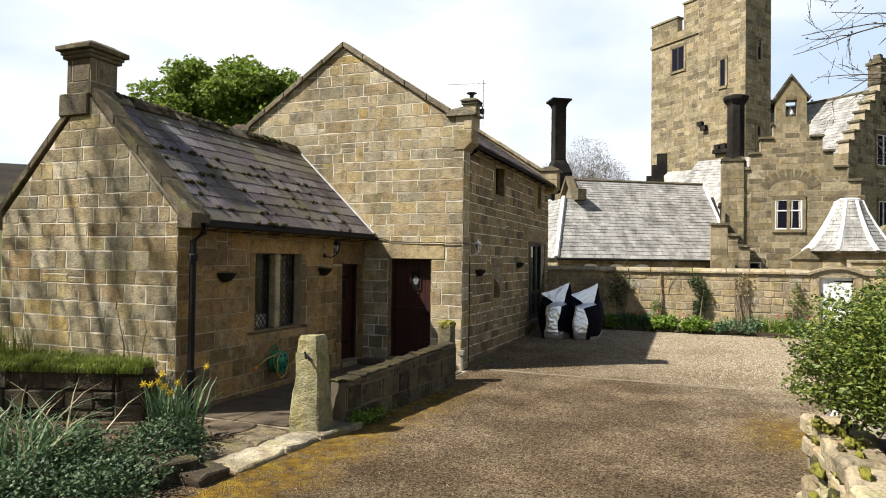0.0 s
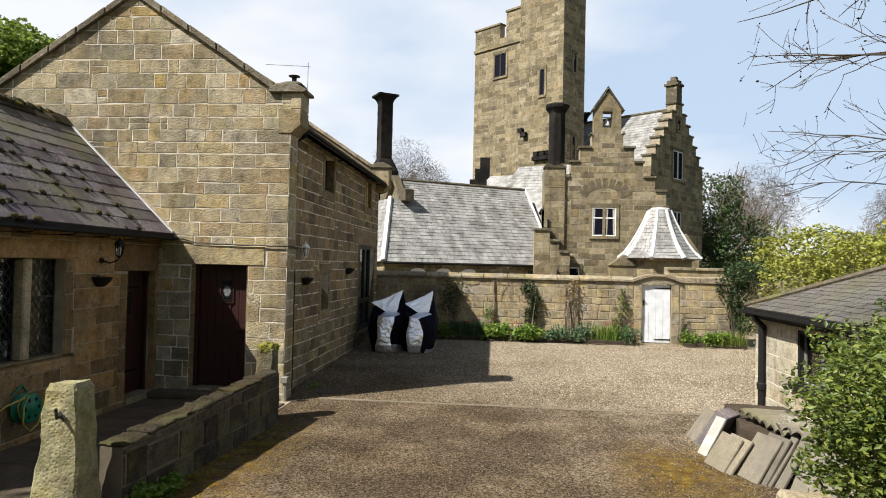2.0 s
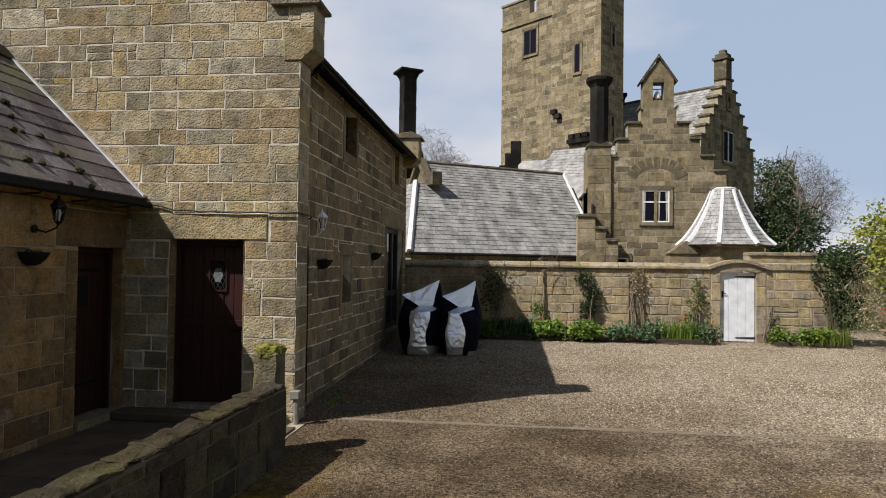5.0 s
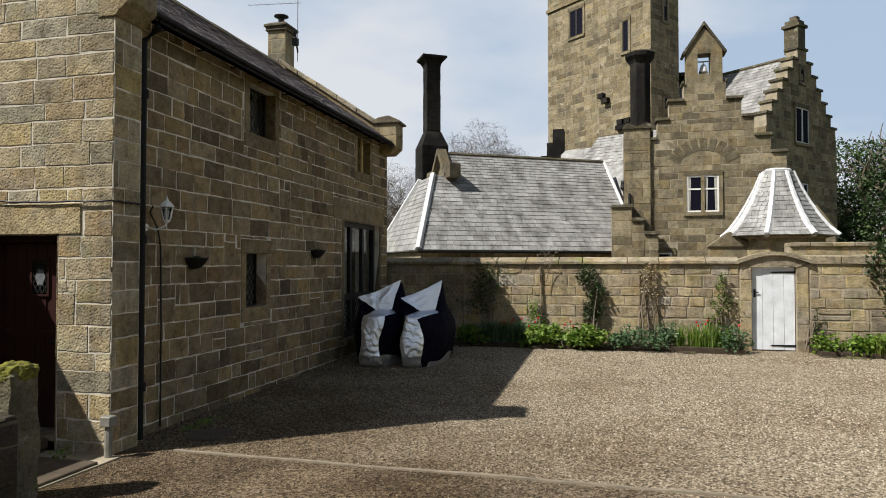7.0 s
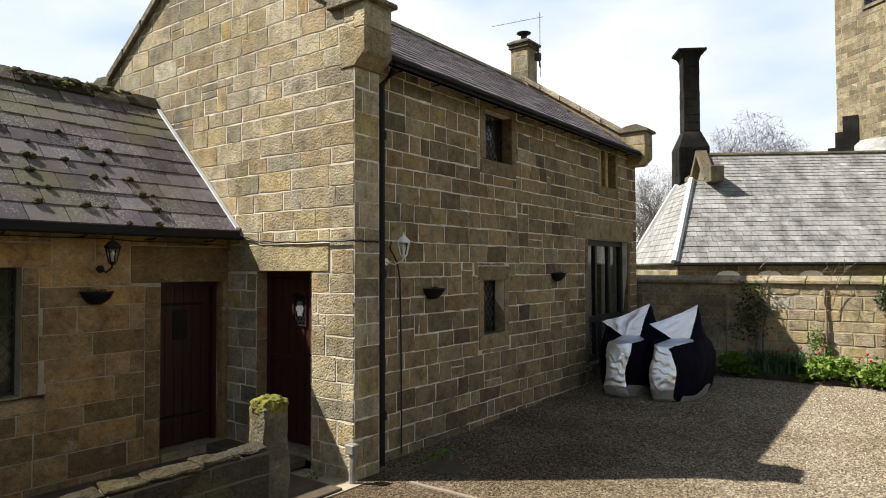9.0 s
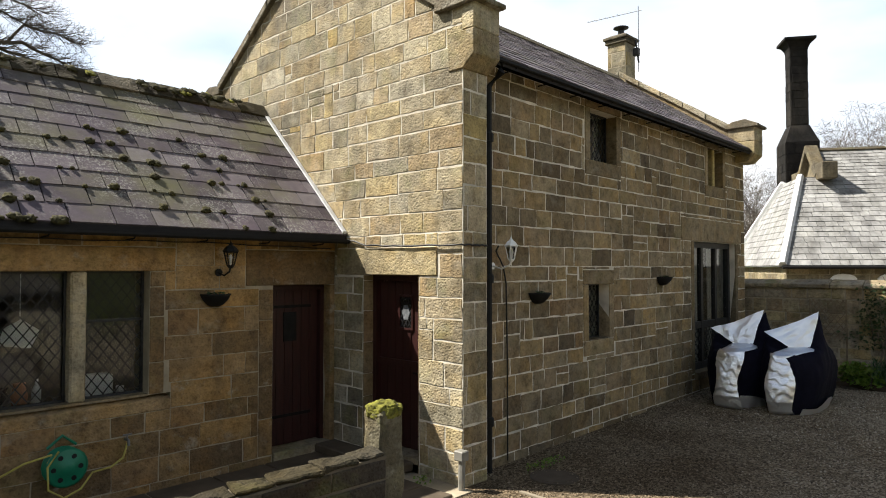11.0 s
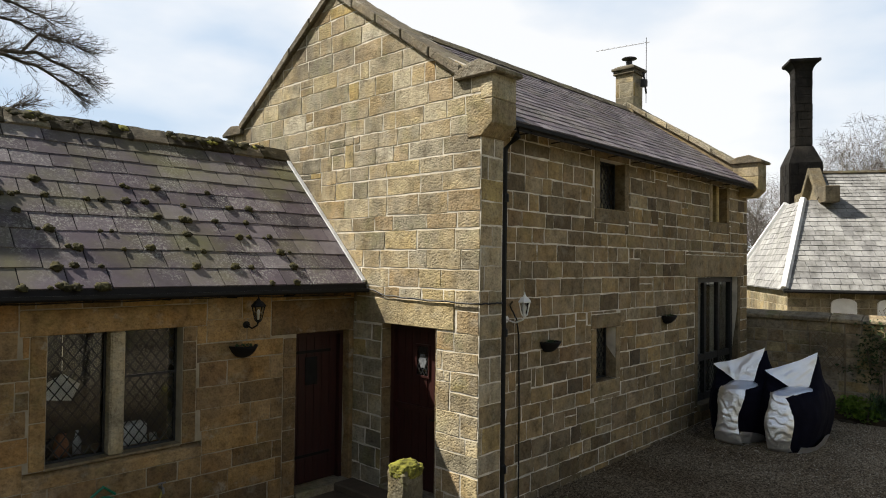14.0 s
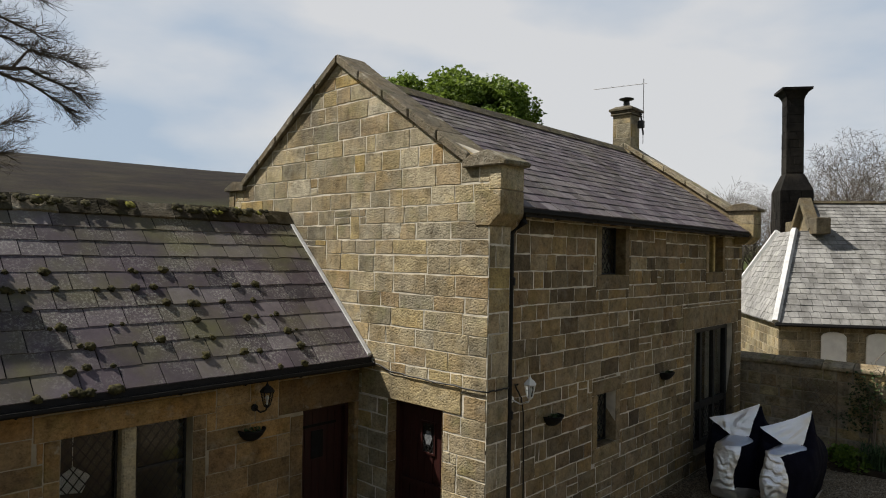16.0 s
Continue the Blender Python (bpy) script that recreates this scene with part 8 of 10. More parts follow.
# boundary hedge on the right
shrub("hedge_shrub", "large yellow-green spring shrub above the boundary", (8.5, 21.0, 0.2), [(7.2, 20.6, 2.1, 1.0, 0.9, 0.75), (8.4, 20.4, 2.5, 1.2, 1.0, 0.85), (9.6, 19.6, 2.6, 1.2, 1.0, 0.9), (8.0, 22.5, 2.8, 1.4, 1.2, 0.8), (10.6, 21.0, 2.8, 1.5, 1.2, 0.9), (12.4, 20.0, 2.7, 1.5, 1.2, 1.0), (9.2, 23.6, 2.9, 1.6, 1.2, 0.8), (11.5, 23.5, 3.0, 1.8, 1.2, 0.8)], 15000, 0.11, M_LEAF_YELLOW, 211, 16, 1.5, M_BARK, "shrub", 0.6)
shrub("scrub", "tangle of brown stalks and leaves along the boundary", (6.7, 19.6, 0.15), [(6.4, 20.6, 0.9, 0.45, 0.5, 0.7), (6.7, 19.7, 0.9, 0.5, 0.6, 0.8), (7.0, 18.8, 1.0, 0.5, 0.7, 0.8), (7.2, 17.6, 1.0, 0.5, 0.8, 0.9), (7.4, 16.2, 1.0, 0.6, 0.9, 0.9)], 4200, 0.07, M_STRAW, 212, 60, 2.2, M_TWIG, "shrub", 0.2)
shrub("scrub", "dark green undergrowth along the boundary", (7.0, 19.0, 0.15), [(6.9, 20.4, 0.6, 0.5, 0.6, 0.5), (7.3, 18.6, 0.7, 0.5, 0.8, 0.6), (7.6, 17.0, 0.8, 0.5, 0.9, 0.7), (7.9, 15.2, 0.9, 0.6, 1.0, 0.9)], 4200, 0.07, M_LEAF_SHRUB, 213, 10, 1.6, M_TWIG, "shrub", 0.3)

# small table with pots, and the white bench
tb = thing("garden_table", "small folding wooden garden table", "table", (5.55, 18.2, gz(18.2)))
zt = gz(18.2) + 0.68
bm = bmesh.new()
lathe(bm, [(0.36, 0), (0.37, 0.012), (0.36, 0.025)], (5.55, 18.2, zt), 20)
part("tabletop", bm, M_TIMBER, tb)
for sx, sy in ((1, 1), (-1, 1), (1, -1), (-1, -1)):
    bm = bmesh.new()
    tube(bm, [(5.55 + 0.28 * sx, 18.2 + 0.18 * sy, gz(18.2)), (5.55 - 0.22 * sx, 18.2 + 0.18 * sy, zt)], 0.016, 6)
    part("leg", bm, M_TIMBER, tb)
for px, py, h, fl in ((5.38, 18.15, 0.13, 1), (5.60, 18.10, 0.15, 1), (5.75, 18.25, 0.12, 0), (5.5, 18.38, 0.13, 1)):
    t = thing("flower_pot", "terracotta pot with red flowers on the small table" if fl else "terracotta pot with green leaves on the small table", "plant pot", (px, py, zt + 0.025), "pots on the table")
    bm = bmesh.new()
    lathe(bm, [(0.06, 0), (0.08, h * 0.8), (0.088, h * 0.8), (0.09, h), (0.075, h), (0.07, h * 0.85)], (px, py, zt + 0.026), 14)
    part("pot", bm, M_TERRACOTTA, t)
    c = np.random.RandomState(int(px * 100)).normal(size=(110, 3)) * [0.07, 0.07, 0.05] + [px, py, zt + h + 0.10]
    v, f = spray(c, 0.05, 0.6, 1.5, 4)
    leaf_mesh("leaves", v, f, M_LEAF_BED, t)
    if fl:
        c = np.random.RandomState(int(px * 77)).normal(size=(40, 3)) * [0.08, 0.08, 0.05] + [px, py, zt + h + 0.19]
        v, f = spray(c, 0.04, 0.8, 1.2, 5)
        leaf_mesh("flowers", v, f, M_RED, t)
bn = thing("garden_bench", "white painted wooden garden bench", "bench", (6.1, 17.3, gz(17.3)))
B0 = gz(17.3)
def bench_box(nm, x0, x1, y0, y1, z0, z1):
    bm = bmesh.new()
    box(bm, x0, x1, y0, y1, B0 + z0, B0 + z1, 0.006)
    part(nm, bm, M_WHITE, bn)
for x in (5.38, 6.72):
    bench_box("leg", x - 0.03, x + 0.03, 17.0, 17.06, 0, 0.62)
    bench_box("leg", x - 0.03, x + 0.03, 17.52, 17.58, 0, 0.86)
    bench_box("armrest", x - 0.04, x + 0.04, 16.96, 17.58, 0.622, 0.66)
for i in range(5):
    bench_box("seat_slat", 5.36, 6.74, 17.0 + i * 0.10, 17.08 + i * 0.10, 0.40, 0.425)
for i in range(3):
    bench_box("back_slat", 5.41, 6.69, 17.53, 17.555, 0.52 + i * 0.12, 0.60 + i * 0.12)

# ---- chapel-like wing with hipped slate roof ----
CD = Vector((0.85, 0.53, 0)).normalized()
CN = Vector((CD.y, -CD.x, 0))
CE = Vector((-5.0, 26.1, 0))
CL, CW, CZ0, CZ1 = 6.95, 3.1, 2.28, 5.76
hall = thing("hall_wing", "long low stone hall under a weathered grey slate roof", "building", (-2.5, 29, 0))
inv = -CN
def cp(a, b, z):
    """A place in the hall: a along, b inward from the front eave."""
    p = CE + CD * a + inv * b
    return (p.x, p.y, z)
bm = bmesh.new()
base = [cp(0.15, 0.25, 0), cp(CL, 0.25, 0), cp(CL, 2 * CW - 0.25, 0), cp(0.15, 2 * CW - 0.25, 0)]
prism(bm, [(p[0], p[1]) for p in base], "z", -0.1, CZ0 - 0.02)
hwl = part("wall", bm, M_MORTAR_DK, hall)
p0 = Vector(cp(0, 0.25, 0))
stonework(hwl, Plane(p0, CD, (0, 0, 1), CN), [(0.15, 0), (CL, 0), (CL, CZ0 - 0.02), (0.15, CZ0 - 0.02)], [], (0.2, 0.3), (0.3, 0.6), M_MANOR_I, M_MANOR_I, 0, 81)
stonework(hwl, Plane(Vector(cp(0.15, 2 * CW - 0.25, 0)), CN, (0, 0, 1), -CD), [(0, 0), (2 * CW - 0.5, 0), (2 * CW - 0.5, CZ0 - 0.02), (0, CZ0 - 0.02)], [], (0.2, 0.3), (0.3, 0.6), M_MANOR_I, M_MANOR_I, 0, 84)
HZ2 = 4.85   # where the small gable sits on the hip
HA, GA, RA = 1.15, 1.75, 8.2
kk = (HZ2 - CZ0) / (CZ1 - CZ0)
hip_top = cp(HA, CW * kk, HZ2), cp(HA, 2 * CW - CW * kk, HZ2)
gab = cp(GA, CW * kk, HZ2), cp(GA, 2 * CW - CW * kk, HZ2)
apex = cp(GA, CW, CZ1)
ridge_r = cp(RA, CW, CZ1)
bm = bmesh.new()
V = [bm.verts.new(q) for q in (cp(0, 0, CZ0), cp(CL, 0, CZ0), ridge_r, apex, gab[0], hip_top[0], cp(0, 2 * CW, CZ0), hip_top[1], gab[1], cp(CL, 2 * CW, CZ0), cp(7.95, CW * 0.4, CZ0 + (CZ1 - CZ0) * 0.4))]
bm.faces.new((V[0], V[1], V[10], V[2], V[3], V[4], V[5]))
bm.faces.new((V[0], V[5], V[7], V[6]))
bm.faces.new((V[5], V[4], V[8], V[7]))
bm.faces.new((V[4], V[3], V[8]))
bm.faces.new((V[6], V[7], V[8], V[3], V[2], V[9]))
bm.faces.new((V[1], V[9], V[2], V[10]))
bm.faces.new((V[0], V[6], V[9], V[1]))
hroof2 = part("roof", bm, M_SLATE_FAR, hall)
slope = Vector((inv.x * CW, inv.y * CW, CZ1 - CZ0))
sln = slope.length
nrm = CD.cross(slope).normalized()
HP = Plane(cp(0, 0, CZ0 + 0.02), CD, slope, nrm)
slating(hroof2, HP, [(0, 0), (CL, 0), (7.95, sln * 0.4), (8.1, sln * kk), (HA, sln * kk)], (0.17, 0.21), (0.20, 0.32), 0.014, M_SLATE_FAR, M_SLATE_FAR, 0, 82)
slating(hroof2, HP, [(GA, sln * kk), (8.1, sln * kk), (RA, sln), (GA, sln)], (0.14, 0.17), (0.18, 0.28), 0.014, M_SLATE_FAR, M_SLATE_FAR, 0, 86)
eslope = Vector((CD.x * HA, CD.y * HA, HZ2 - CZ0))
EN = Plane(cp(0, 2 * CW, CZ0 + 0.02), CN, eslope, CN.cross(eslope))
el = eslope.length
slating(hroof2, EN, [(0, 0), (2 * CW, 0), (2 * CW - CW * kk, el), (CW * kk, el)], (0.16, 0.22), (0.22, 0.36), 0.014, M_SLATE_FAR, M_SLATE_FAR, 0, 83)
for q0, q1 in ((cp(0, 0, CZ0 + 0.05), (hip_top[0][0], hip_top[0][1], HZ2 + 0.06)), (cp(0, 2 * CW, CZ0 + 0.05), (hip_top[1][0], hip_top[1][1], HZ2 + 0.06))):
    bm = bmesh.new()
    tube(bm, [q0, q1], 0.10, 6)
    part("hip_flashing", bm, M_LEAD, hroof2, "pale lead hip flashing")
bm = bmesh.new()
tube(bm, [(ridge_r[0], ridge_r[1], CZ1 + 0.04), cp(7.95, CW * 0.4, CZ0 + (CZ1 - CZ0) * 0.4 + 0.06)], 0.06, 6)
part("verge_flashing", bm, M_LEAD, hroof2, "pale lead verge")
for i in range(19):
    a0 = GA + 0.05 + i * 0.335
    bm = bmesh.new()
    tube(bm, [cp(a0, CW, CZ1 + 0.02), cp(a0 + 0.33, CW, CZ1 + 0.02)], 0.075, 6)
    part("ridge_tile", bm, M_COPING, hroof2)
# gablet stones
for sgn in (1, -1):
    a = Vector(gab[0] if sgn > 0 else gab[1])
    q = Vector(apex)
    d = (q - a).normalized()
    m = Matrix.Translation((a + q) / 2 + Vector((-CD.x * 0.05, -CD.y * 0.05, 0.10))) @ d.to_track_quat("Y", "Z").to_matrix().to_4x4()
    bm = bmesh.new()
    obox(bm, m, 0.34, (q - a).length + 0.1, 0.16, 0.015)
    part("gablet_coping", bm, M_MANOR_I, hall, "stone coping of the small gable on the hip")
    bm = bmesh.new()
    obox(bm, Matrix.Translation(a + Vector((0, 0, 0.16)) + CN * (0.26 if sgn > 0 else -0.26)) @ Matrix.Rotation(math.atan2(CD.y, CD.x), 4, "Z"), 0.40, 0.62, 0.48, 0.02)
    part("kneeler", bm, M_MANOR_I, hall)
bm = bmesh.new()
gpts = [Vector(gab[0]), Vector(gab[1]), Vector(apex)]
vs = [bm.verts.new(q - CD * 0.03) for q in gpts]
bm.faces.new(vs)
part("gablet", bm, M_MANOR_I, hall)
bm = bmesh.new()
g1, g2 = cp(-0.02, -0.03, CZ0 - 0.02), cp(CL, -0.03, CZ0 - 0.02)
tube(bm, [g1, g2], 0.05, 6)
part("gutter", bm, M_BLACK, hall)
for a in (1.2, 2.3, 3.4):
    pl = Plane(Vector(cp(0, 0.25, 0)), CD, (0, 0, 1), CN)
    w = part("window", slab_on(bmesh.new(), pl, a - 0.05, a + 0.67, 1.12, 1.2, -0.05, 0.08), M_MANOR_I, hall)
    bm = bmesh.new()
    prism2 = [(a, 1.2), (a + 0.62, 1.2), (a + 0.62, 1.95)] + [(a + 0.31 + 0.31 * math.cos(t), 1.95 + 0.14 * math.sin(t)) for t in np.linspace(0.2, math.pi - 0.2, 7)] + [(a, 1.95)]
    f = [bm.verts.new(pl.at(x, z, 0.05)) for x, z in prism2]
    g = [bm.verts.new(pl.at(x, z, -0.05)) for x, z in prism2]
    bm.faces.new(f)
    for i in range(len(f)):
        bm.faces.new((f[i], g[i], g[(i + 1) % len(f)], f[(i + 1) % len(f)]))
    part("shutter", bm, M_WHITE, w, "white arched shutter")

# the tall black stack
def sooty_stack():
    t = thing("chimney", "tall blackened stone chimney with a flared top", "chimney", (-6.04, 31.4, 0))
    x, y = -6.04, 31.4
    rot = Matrix.Translation((x, y, 0)) @ Matrix.Rotation(math.atan2(CD.y, CD.x), 4, "Z")
    bm = bmesh.new()
    box(bm, -0.506, 0.506, -0.506, 0.506, 0, 6.33)
    turned(bm, rot)
    b = part("base", bm, M_SOOT_I, t)
    bm = bmesh.new()
    lo = [bm.verts.new((sx * 0.506, sy * 0.506, 6.33)) for sx, sy in ((-1, -1), (1, -1), (1, 1), (-1, 1))]
    hi = [bm.verts.new((sx * 0.286, sy * 0.286, 6.90)) for sx, sy in ((-1, -1), (1, -1), (1, 1), (-1, 1))]
    bm.faces.new(hi)
    for i in range(4):
        bm.faces.new((lo[i], lo[(i + 1) % 4], hi[(i + 1) % 4], hi[i]))
    turned(bm, rot)
    part("shoulder", bm, M_SOOT_I, t)
    bm = bmesh.new()
    box(bm, -0.264, 0.264, -0.264, 0.264, 6.88, 9.46)
    turned(bm, rot)
    sh = part("shaft", bm, M_SOOT_I, t)
    for nx, ny, ux, uy in ((0, -1, 1, 0), (-1, 0, 0, -1), (1, 0, 0, 1)):
        for o, z0, z1, par in ((0.506, 2.0, 6.31, b), (0.264, 6.94, 9.41, sh)):
            u = rot.to_3x3() @ Vector((ux, uy, 0))
            n = rot.to_3x3() @ Vector((nx, ny, 0))
            stonework(par, Plane(Vector((x, y, 0)) + n * o, u, (0, 0, 1), n), [(-o, z0), (o, z0), (o, z1), (-o, z1)], [], (0.264, 0.3), (0.28, 0.5), M_SOOT_I, M_SOOT_I, 0, 85, 0.02, 0.012)
    bm = bmesh.new()
    prof = [(0.275, 9.41), (0.297, 9.50), (0.374, 9.63), (0.473, 9.70), (0.473, 9.78), (0.275, 9.82)]
    rings = [[bm.verts.new((sx * r, sy * r, z)) for sx, sy in ((-1, -1), (1, -1), (1, 1), (-1, 1))] for r, z in prof]
    for r0, r1 in zip(rings, rings[1:]):
        for i in range(4):
            bm.faces.new((r0[i], r0[(i + 1) % 4], r1[(i + 1) % 4], r1[i]))
    bm.faces.new(rings[-1])
    bm.faces.new(rings[0][::-1])
    turned(bm, rot)
    part("flared_cap", bm, M_SOOT_I, t)


sooty_stack()

# ---- the manor ----
manor = thing("manor_house", "sandstone manor with a tower, bellcote and crow-stepped gables", "building", (3, 34, 0))
E1 = Vector((0.766, -0.643, 0))
E2 = Vector((0.643, 0.766, 0))


def solid(name, corner, along, deep, la, ld, z0, z1, parent, mat=None):
    """A block standing on a rectangle from a corner."""
    bm = bmesh.new()
    c = Vector(corner)
    q = [c, c + along * la, c + along * la + deep * ld, c + deep * ld]
    prism(bm, [(p.x, p.y) for p in q], "z", z0, z1)
    return part(name, bm, mat or M_MORTAR_DK, parent)


def facing(parent, o, u, n, outline, holes, seed, mat=None, course=(0.20, 0.32), length=(0.3, 0.75)):
    stonework(parent, Plane(o, u, (0, 0, 1), n), outline, holes, course, length, mat or M_MANOR_I, mat or M_MANOR_I, 0, seed, 0.012, 0.006, 0.006, 0.006)


def far_window(parent, o, u, n, a0, a1, z0, z1, label, mat=None, lights=2, recess=0.14):
    """A mullioned window: dark reveal, frame, panes and mullions."""
    pl = Plane(o, u, (0, 0, 1), n)
    w = part("window", slab_on(bmesh.new(), pl, a0 - 0.1, a1 + 0.1, z0 - 0.12, z0, -0.1, 0.07), M_MANOR_I, parent, label)
    bm = bmesh.new()
    slab_on(bm, pl, a0 - 0.12, a0, z0, z1, -0.1, 0.045)
    slab_on(bm, pl, a1, a1 + 0.12, z0, z1, -0.1, 0.045)
    slab_on(bm, pl, a0 - 0.12, a1 + 0.12, z1, z1 + 0.16, -0.1, 0.05)
    part("surround", bm, M_MANOR_I, w)
    bm = bmesh.new()
    slab_on(bm, pl, a0, a1, z0, z1, -0.02, 0.006)
    ob = part("pane", bm, M_NAVY, w, "dark window glass")
    bm = bmesh.new()
    f = 0.05
    st = (a1 - a0) / lights
    for i in range(lights):
        x0, x1 = a0 + i * st, a0 + (i + 1) * st
        slab_on(bm, pl, x0, x0 + f, z0, z1, 0.006, 0.03)
        slab_on(bm, pl, x1 - f, x1, z0, z1, 0.006, 0.03)
        slab_on(bm, pl, x0 + f, x1 - f, z0, z0 + f, 0.006, 0.03)
        slab_on(bm, pl, x0 + f, x1 - f, z1 - f, z1, 0.006, 0.03)
    part("frame", bm, mat or M_CAST, w)
    return w


# tower
TC = Vector((2.28, 36.75, 0))
tw1 = solid("tower", TC - E1 * 6.35 + E2 * 0.12, E1, E2, 3.45, 4.0, 0, 15.2, manor)
o = TC - E1 * 6.35 + E2 * 0.12
TWIN = (1.55, 2.40, 13.0, 14.3)
facing(tw1, o, E1, -E2, [(0, 4), (3.45, 4), (3.45, 14.7), (0, 14.7)], [TWIN], 91)
facing(tw1, o + E1 * 3.45, E1, -E2, [(-3.45, 14.86), (0, 14.86), (0, 15.2), (-3.45, 15.2)], [], 92)
bm = bmesh.new()
pl = Plane(o, E1, (0, 0, 1), -E2)
slab_on(bm, pl, -0.05, 3.45, 14.7, 14.86, -0.1, 0.08)
part("string_course", bm, M_MANOR_I, tw1)
for a0, a1, z1 in ((0, 1.9, 16.0), (2.35, 3.45, 16.6)):
    bm = bmesh.new()
    slab_on(bm, pl, a0, a1, 15.2, z1, -0.4, 0.0)
    mer = part("merlon", bm, M_MORTAR_DK, tw1)
    facing(mer, o, E1, -E2, [(a0, 15.2), (a1, 15.2), (a1, z1), (a0, z1)], [], 93)
    bm = bmesh.new()
    slab_on(bm, pl, a0 - 0.05, a1 + 0.05, z1, z1 + 0.1, -0.45, 0.06)
    part("merlon_cap", bm, M_MANOR_I, mer)
far_window(tw1, o, E1, -E2, *TWIN, "two-light tower window")
tw2 = solid("stair_turret", TC - E1 * 2.9, E1, E2, 2.9, 2.0, 0, 19.0, manor)
TSL = (1.42, 1.74, 11.4, 12.8)
facing(tw2, TC - E1 * 2.9, E1, -E2, [(0, 4), (2.9, 4), (2.9, 19), (0, 19)], [TSL], 94)
facing(tw2, TC, E2, E1, [(0, 4), (2.0, 4), (2.0, 19), (0, 19)], [], 95)
far_window(tw2, TC - E1 * 2.9, E1, -E2, *TSL, "narrow turret slit window", None, 1)
far_window(tw2, TC, E2, E1, 0.9, 1.15, 8.0, 9.2, "narrow turret slit window", None, 1)
far_window(tw2, TC, E2, E1, 0.9, 1.15, 12.6, 13.6, "narrow turret slit window", None, 1)
pl = Plane(TC - E1 * 2.9, E1, (0, 0, 1), -E2)
bm = bmesh.new()
for a, z in ((0.1, 9.55), (0.35, 9.3), (1.2, 8.15), (1.6, 8.15), (2.0, 8.15)):
    slab_on(bm, pl, a, a + 0.3, z, z + 0.22, -0.05, 0.22)
slab_on(bm, pl, 1.1, 2.5, 7.92, 8.13, -0.05, 0.2)
part("corbel", bm, M_SOOT_I, tw2)

# wing with the bellcote, facing the yard
FY = 29.9
FX0, FX1, FC = 1.02, 6.08, 3.55
steps = [(2.53, 4.85), (2.40, 5.40), (1.95, 5.95), (1.47, 6.58), (1.10, 7.18), (0.64, 7.75)]
MW = (2.98, 3.95, 3.56, 4.74)
bm = bmesh.new()
box(bm, FX0, FX1, FY, FY + 0.5, 0, 4.85)
wing = part("wing_gable", bm, M_MORTAR_DK, manor)
facing(wing, (0, FY, 0), Vector((1, 0, 0)), Vector((0, -1, 0)), [(FX0, 0.3), (FX1, 0.3), (FX1, 4.85), (FX0, 4.85)], [MW], 96, None, (0.2, 0.32))
prev = 4.85
for half, z in steps[1:]:
    bm = bmesh.new()
    box(bm, FC - half, FC + half, FY, FY + 0.5, prev, z)
    st = part("gable_step", bm, M_MORTAR_DK, wing)
    facing(st, (0, FY, 0), Vector((1, 0, 0)), Vector((0, -1, 0)), [(FC - half, prev), (FC + half, prev), (FC + half, z), (FC - half, z)], [], 97)
    prev = z
for (half, z), (nh, nz) in zip(steps[1:], steps[2:] + [(0.62, 8)]):
    for sgn in (1, -1):
        xs = sorted((FC + sgn * (half + 0.06), FC + sgn * (nh + 0.0)))
        bm = bmesh.new()
        box(bm, xs[0], xs[1], FY - 0.07, FY + 0.56, z, z + 0.10, 0.015)
        part("step_cap", bm, M_COPING, wing)
bm = bmesh.new()
box(bm, FX0, FX1, FY + 0.5, FY + 9, 0, 4.8)
part("wing_side_walls", bm, M_MANOR_I, wing)
bm = bmesh.new()
prism(bm, [(FX0 - 0.1, 4.7), (FC, 7.1), (FX1 + 0.1, 4.7)], "y", FY + 0.5, FY + 9)
part("wing_roof", bm, M_SLATE_FAR, wing)
bl = part("bellcote", box(bmesh.new(), FC - 0.55, FC - 0.20, FY, FY + 0.5, 7.75, 8.85), M_MANOR_I, wing, "gabled stone bellcote")
bm = bmesh.new()
box(bm, FC + 0.20, FC + 0.55, FY, FY + 0.5, 7.75, 8.85)
box(bm, FC - 0.20, FC + 0.20, FY, FY + 0.5, 7.75, 8.05)
box(bm, FC - 0.20, FC + 0.20, FY, FY + 0.5, 8.72, 8.85)
prism(bm, [(FC - 0.55, 8.85), (FC + 0.55, 8.85), (FC, 9.58)], "y", FY, FY + 0.5)
part("bell_frame", bm, M_MANOR_I, bl)
bm = bmesh.new()
for sgn in (1, -1):
    prism(bm, [(FC + sgn * 0.62, 8.70), (FC, 9.64), (FC, 9.77), (FC + sgn * 0.69, 8.74)], "y", FY - 0.06, FY + 0.56)
part("bell_coping", bm, M_COPING, bl)
bm = bmesh.new()
lathe(bm, [(0.15, 0), (0.13, 0.05), (0.10, 0.18), (0.06, 0.26), (0.02, 0.29)], (FC, FY + 0.25, 8.15), 14)
tube(bm, [(FC - 0.22, FY + 0.25, 8.52), (FC + 0.22, FY + 0.25, 8.52)], 0.025, 6)
tube(bm, [(FC, FY + 0.25, 8.4), (FC, FY + 0.25, 8.52)], 0.02, 6)
part("bell", bm, M_LEAD, bl, "pale bell", True)
wn = far_window(wing, (0, FY, 0), Vector((1, 0, 0)), Vector((0, -1, 0)), *MW, "white casement window in a stone surround", M_WHITE)
bm = bmesh.new()
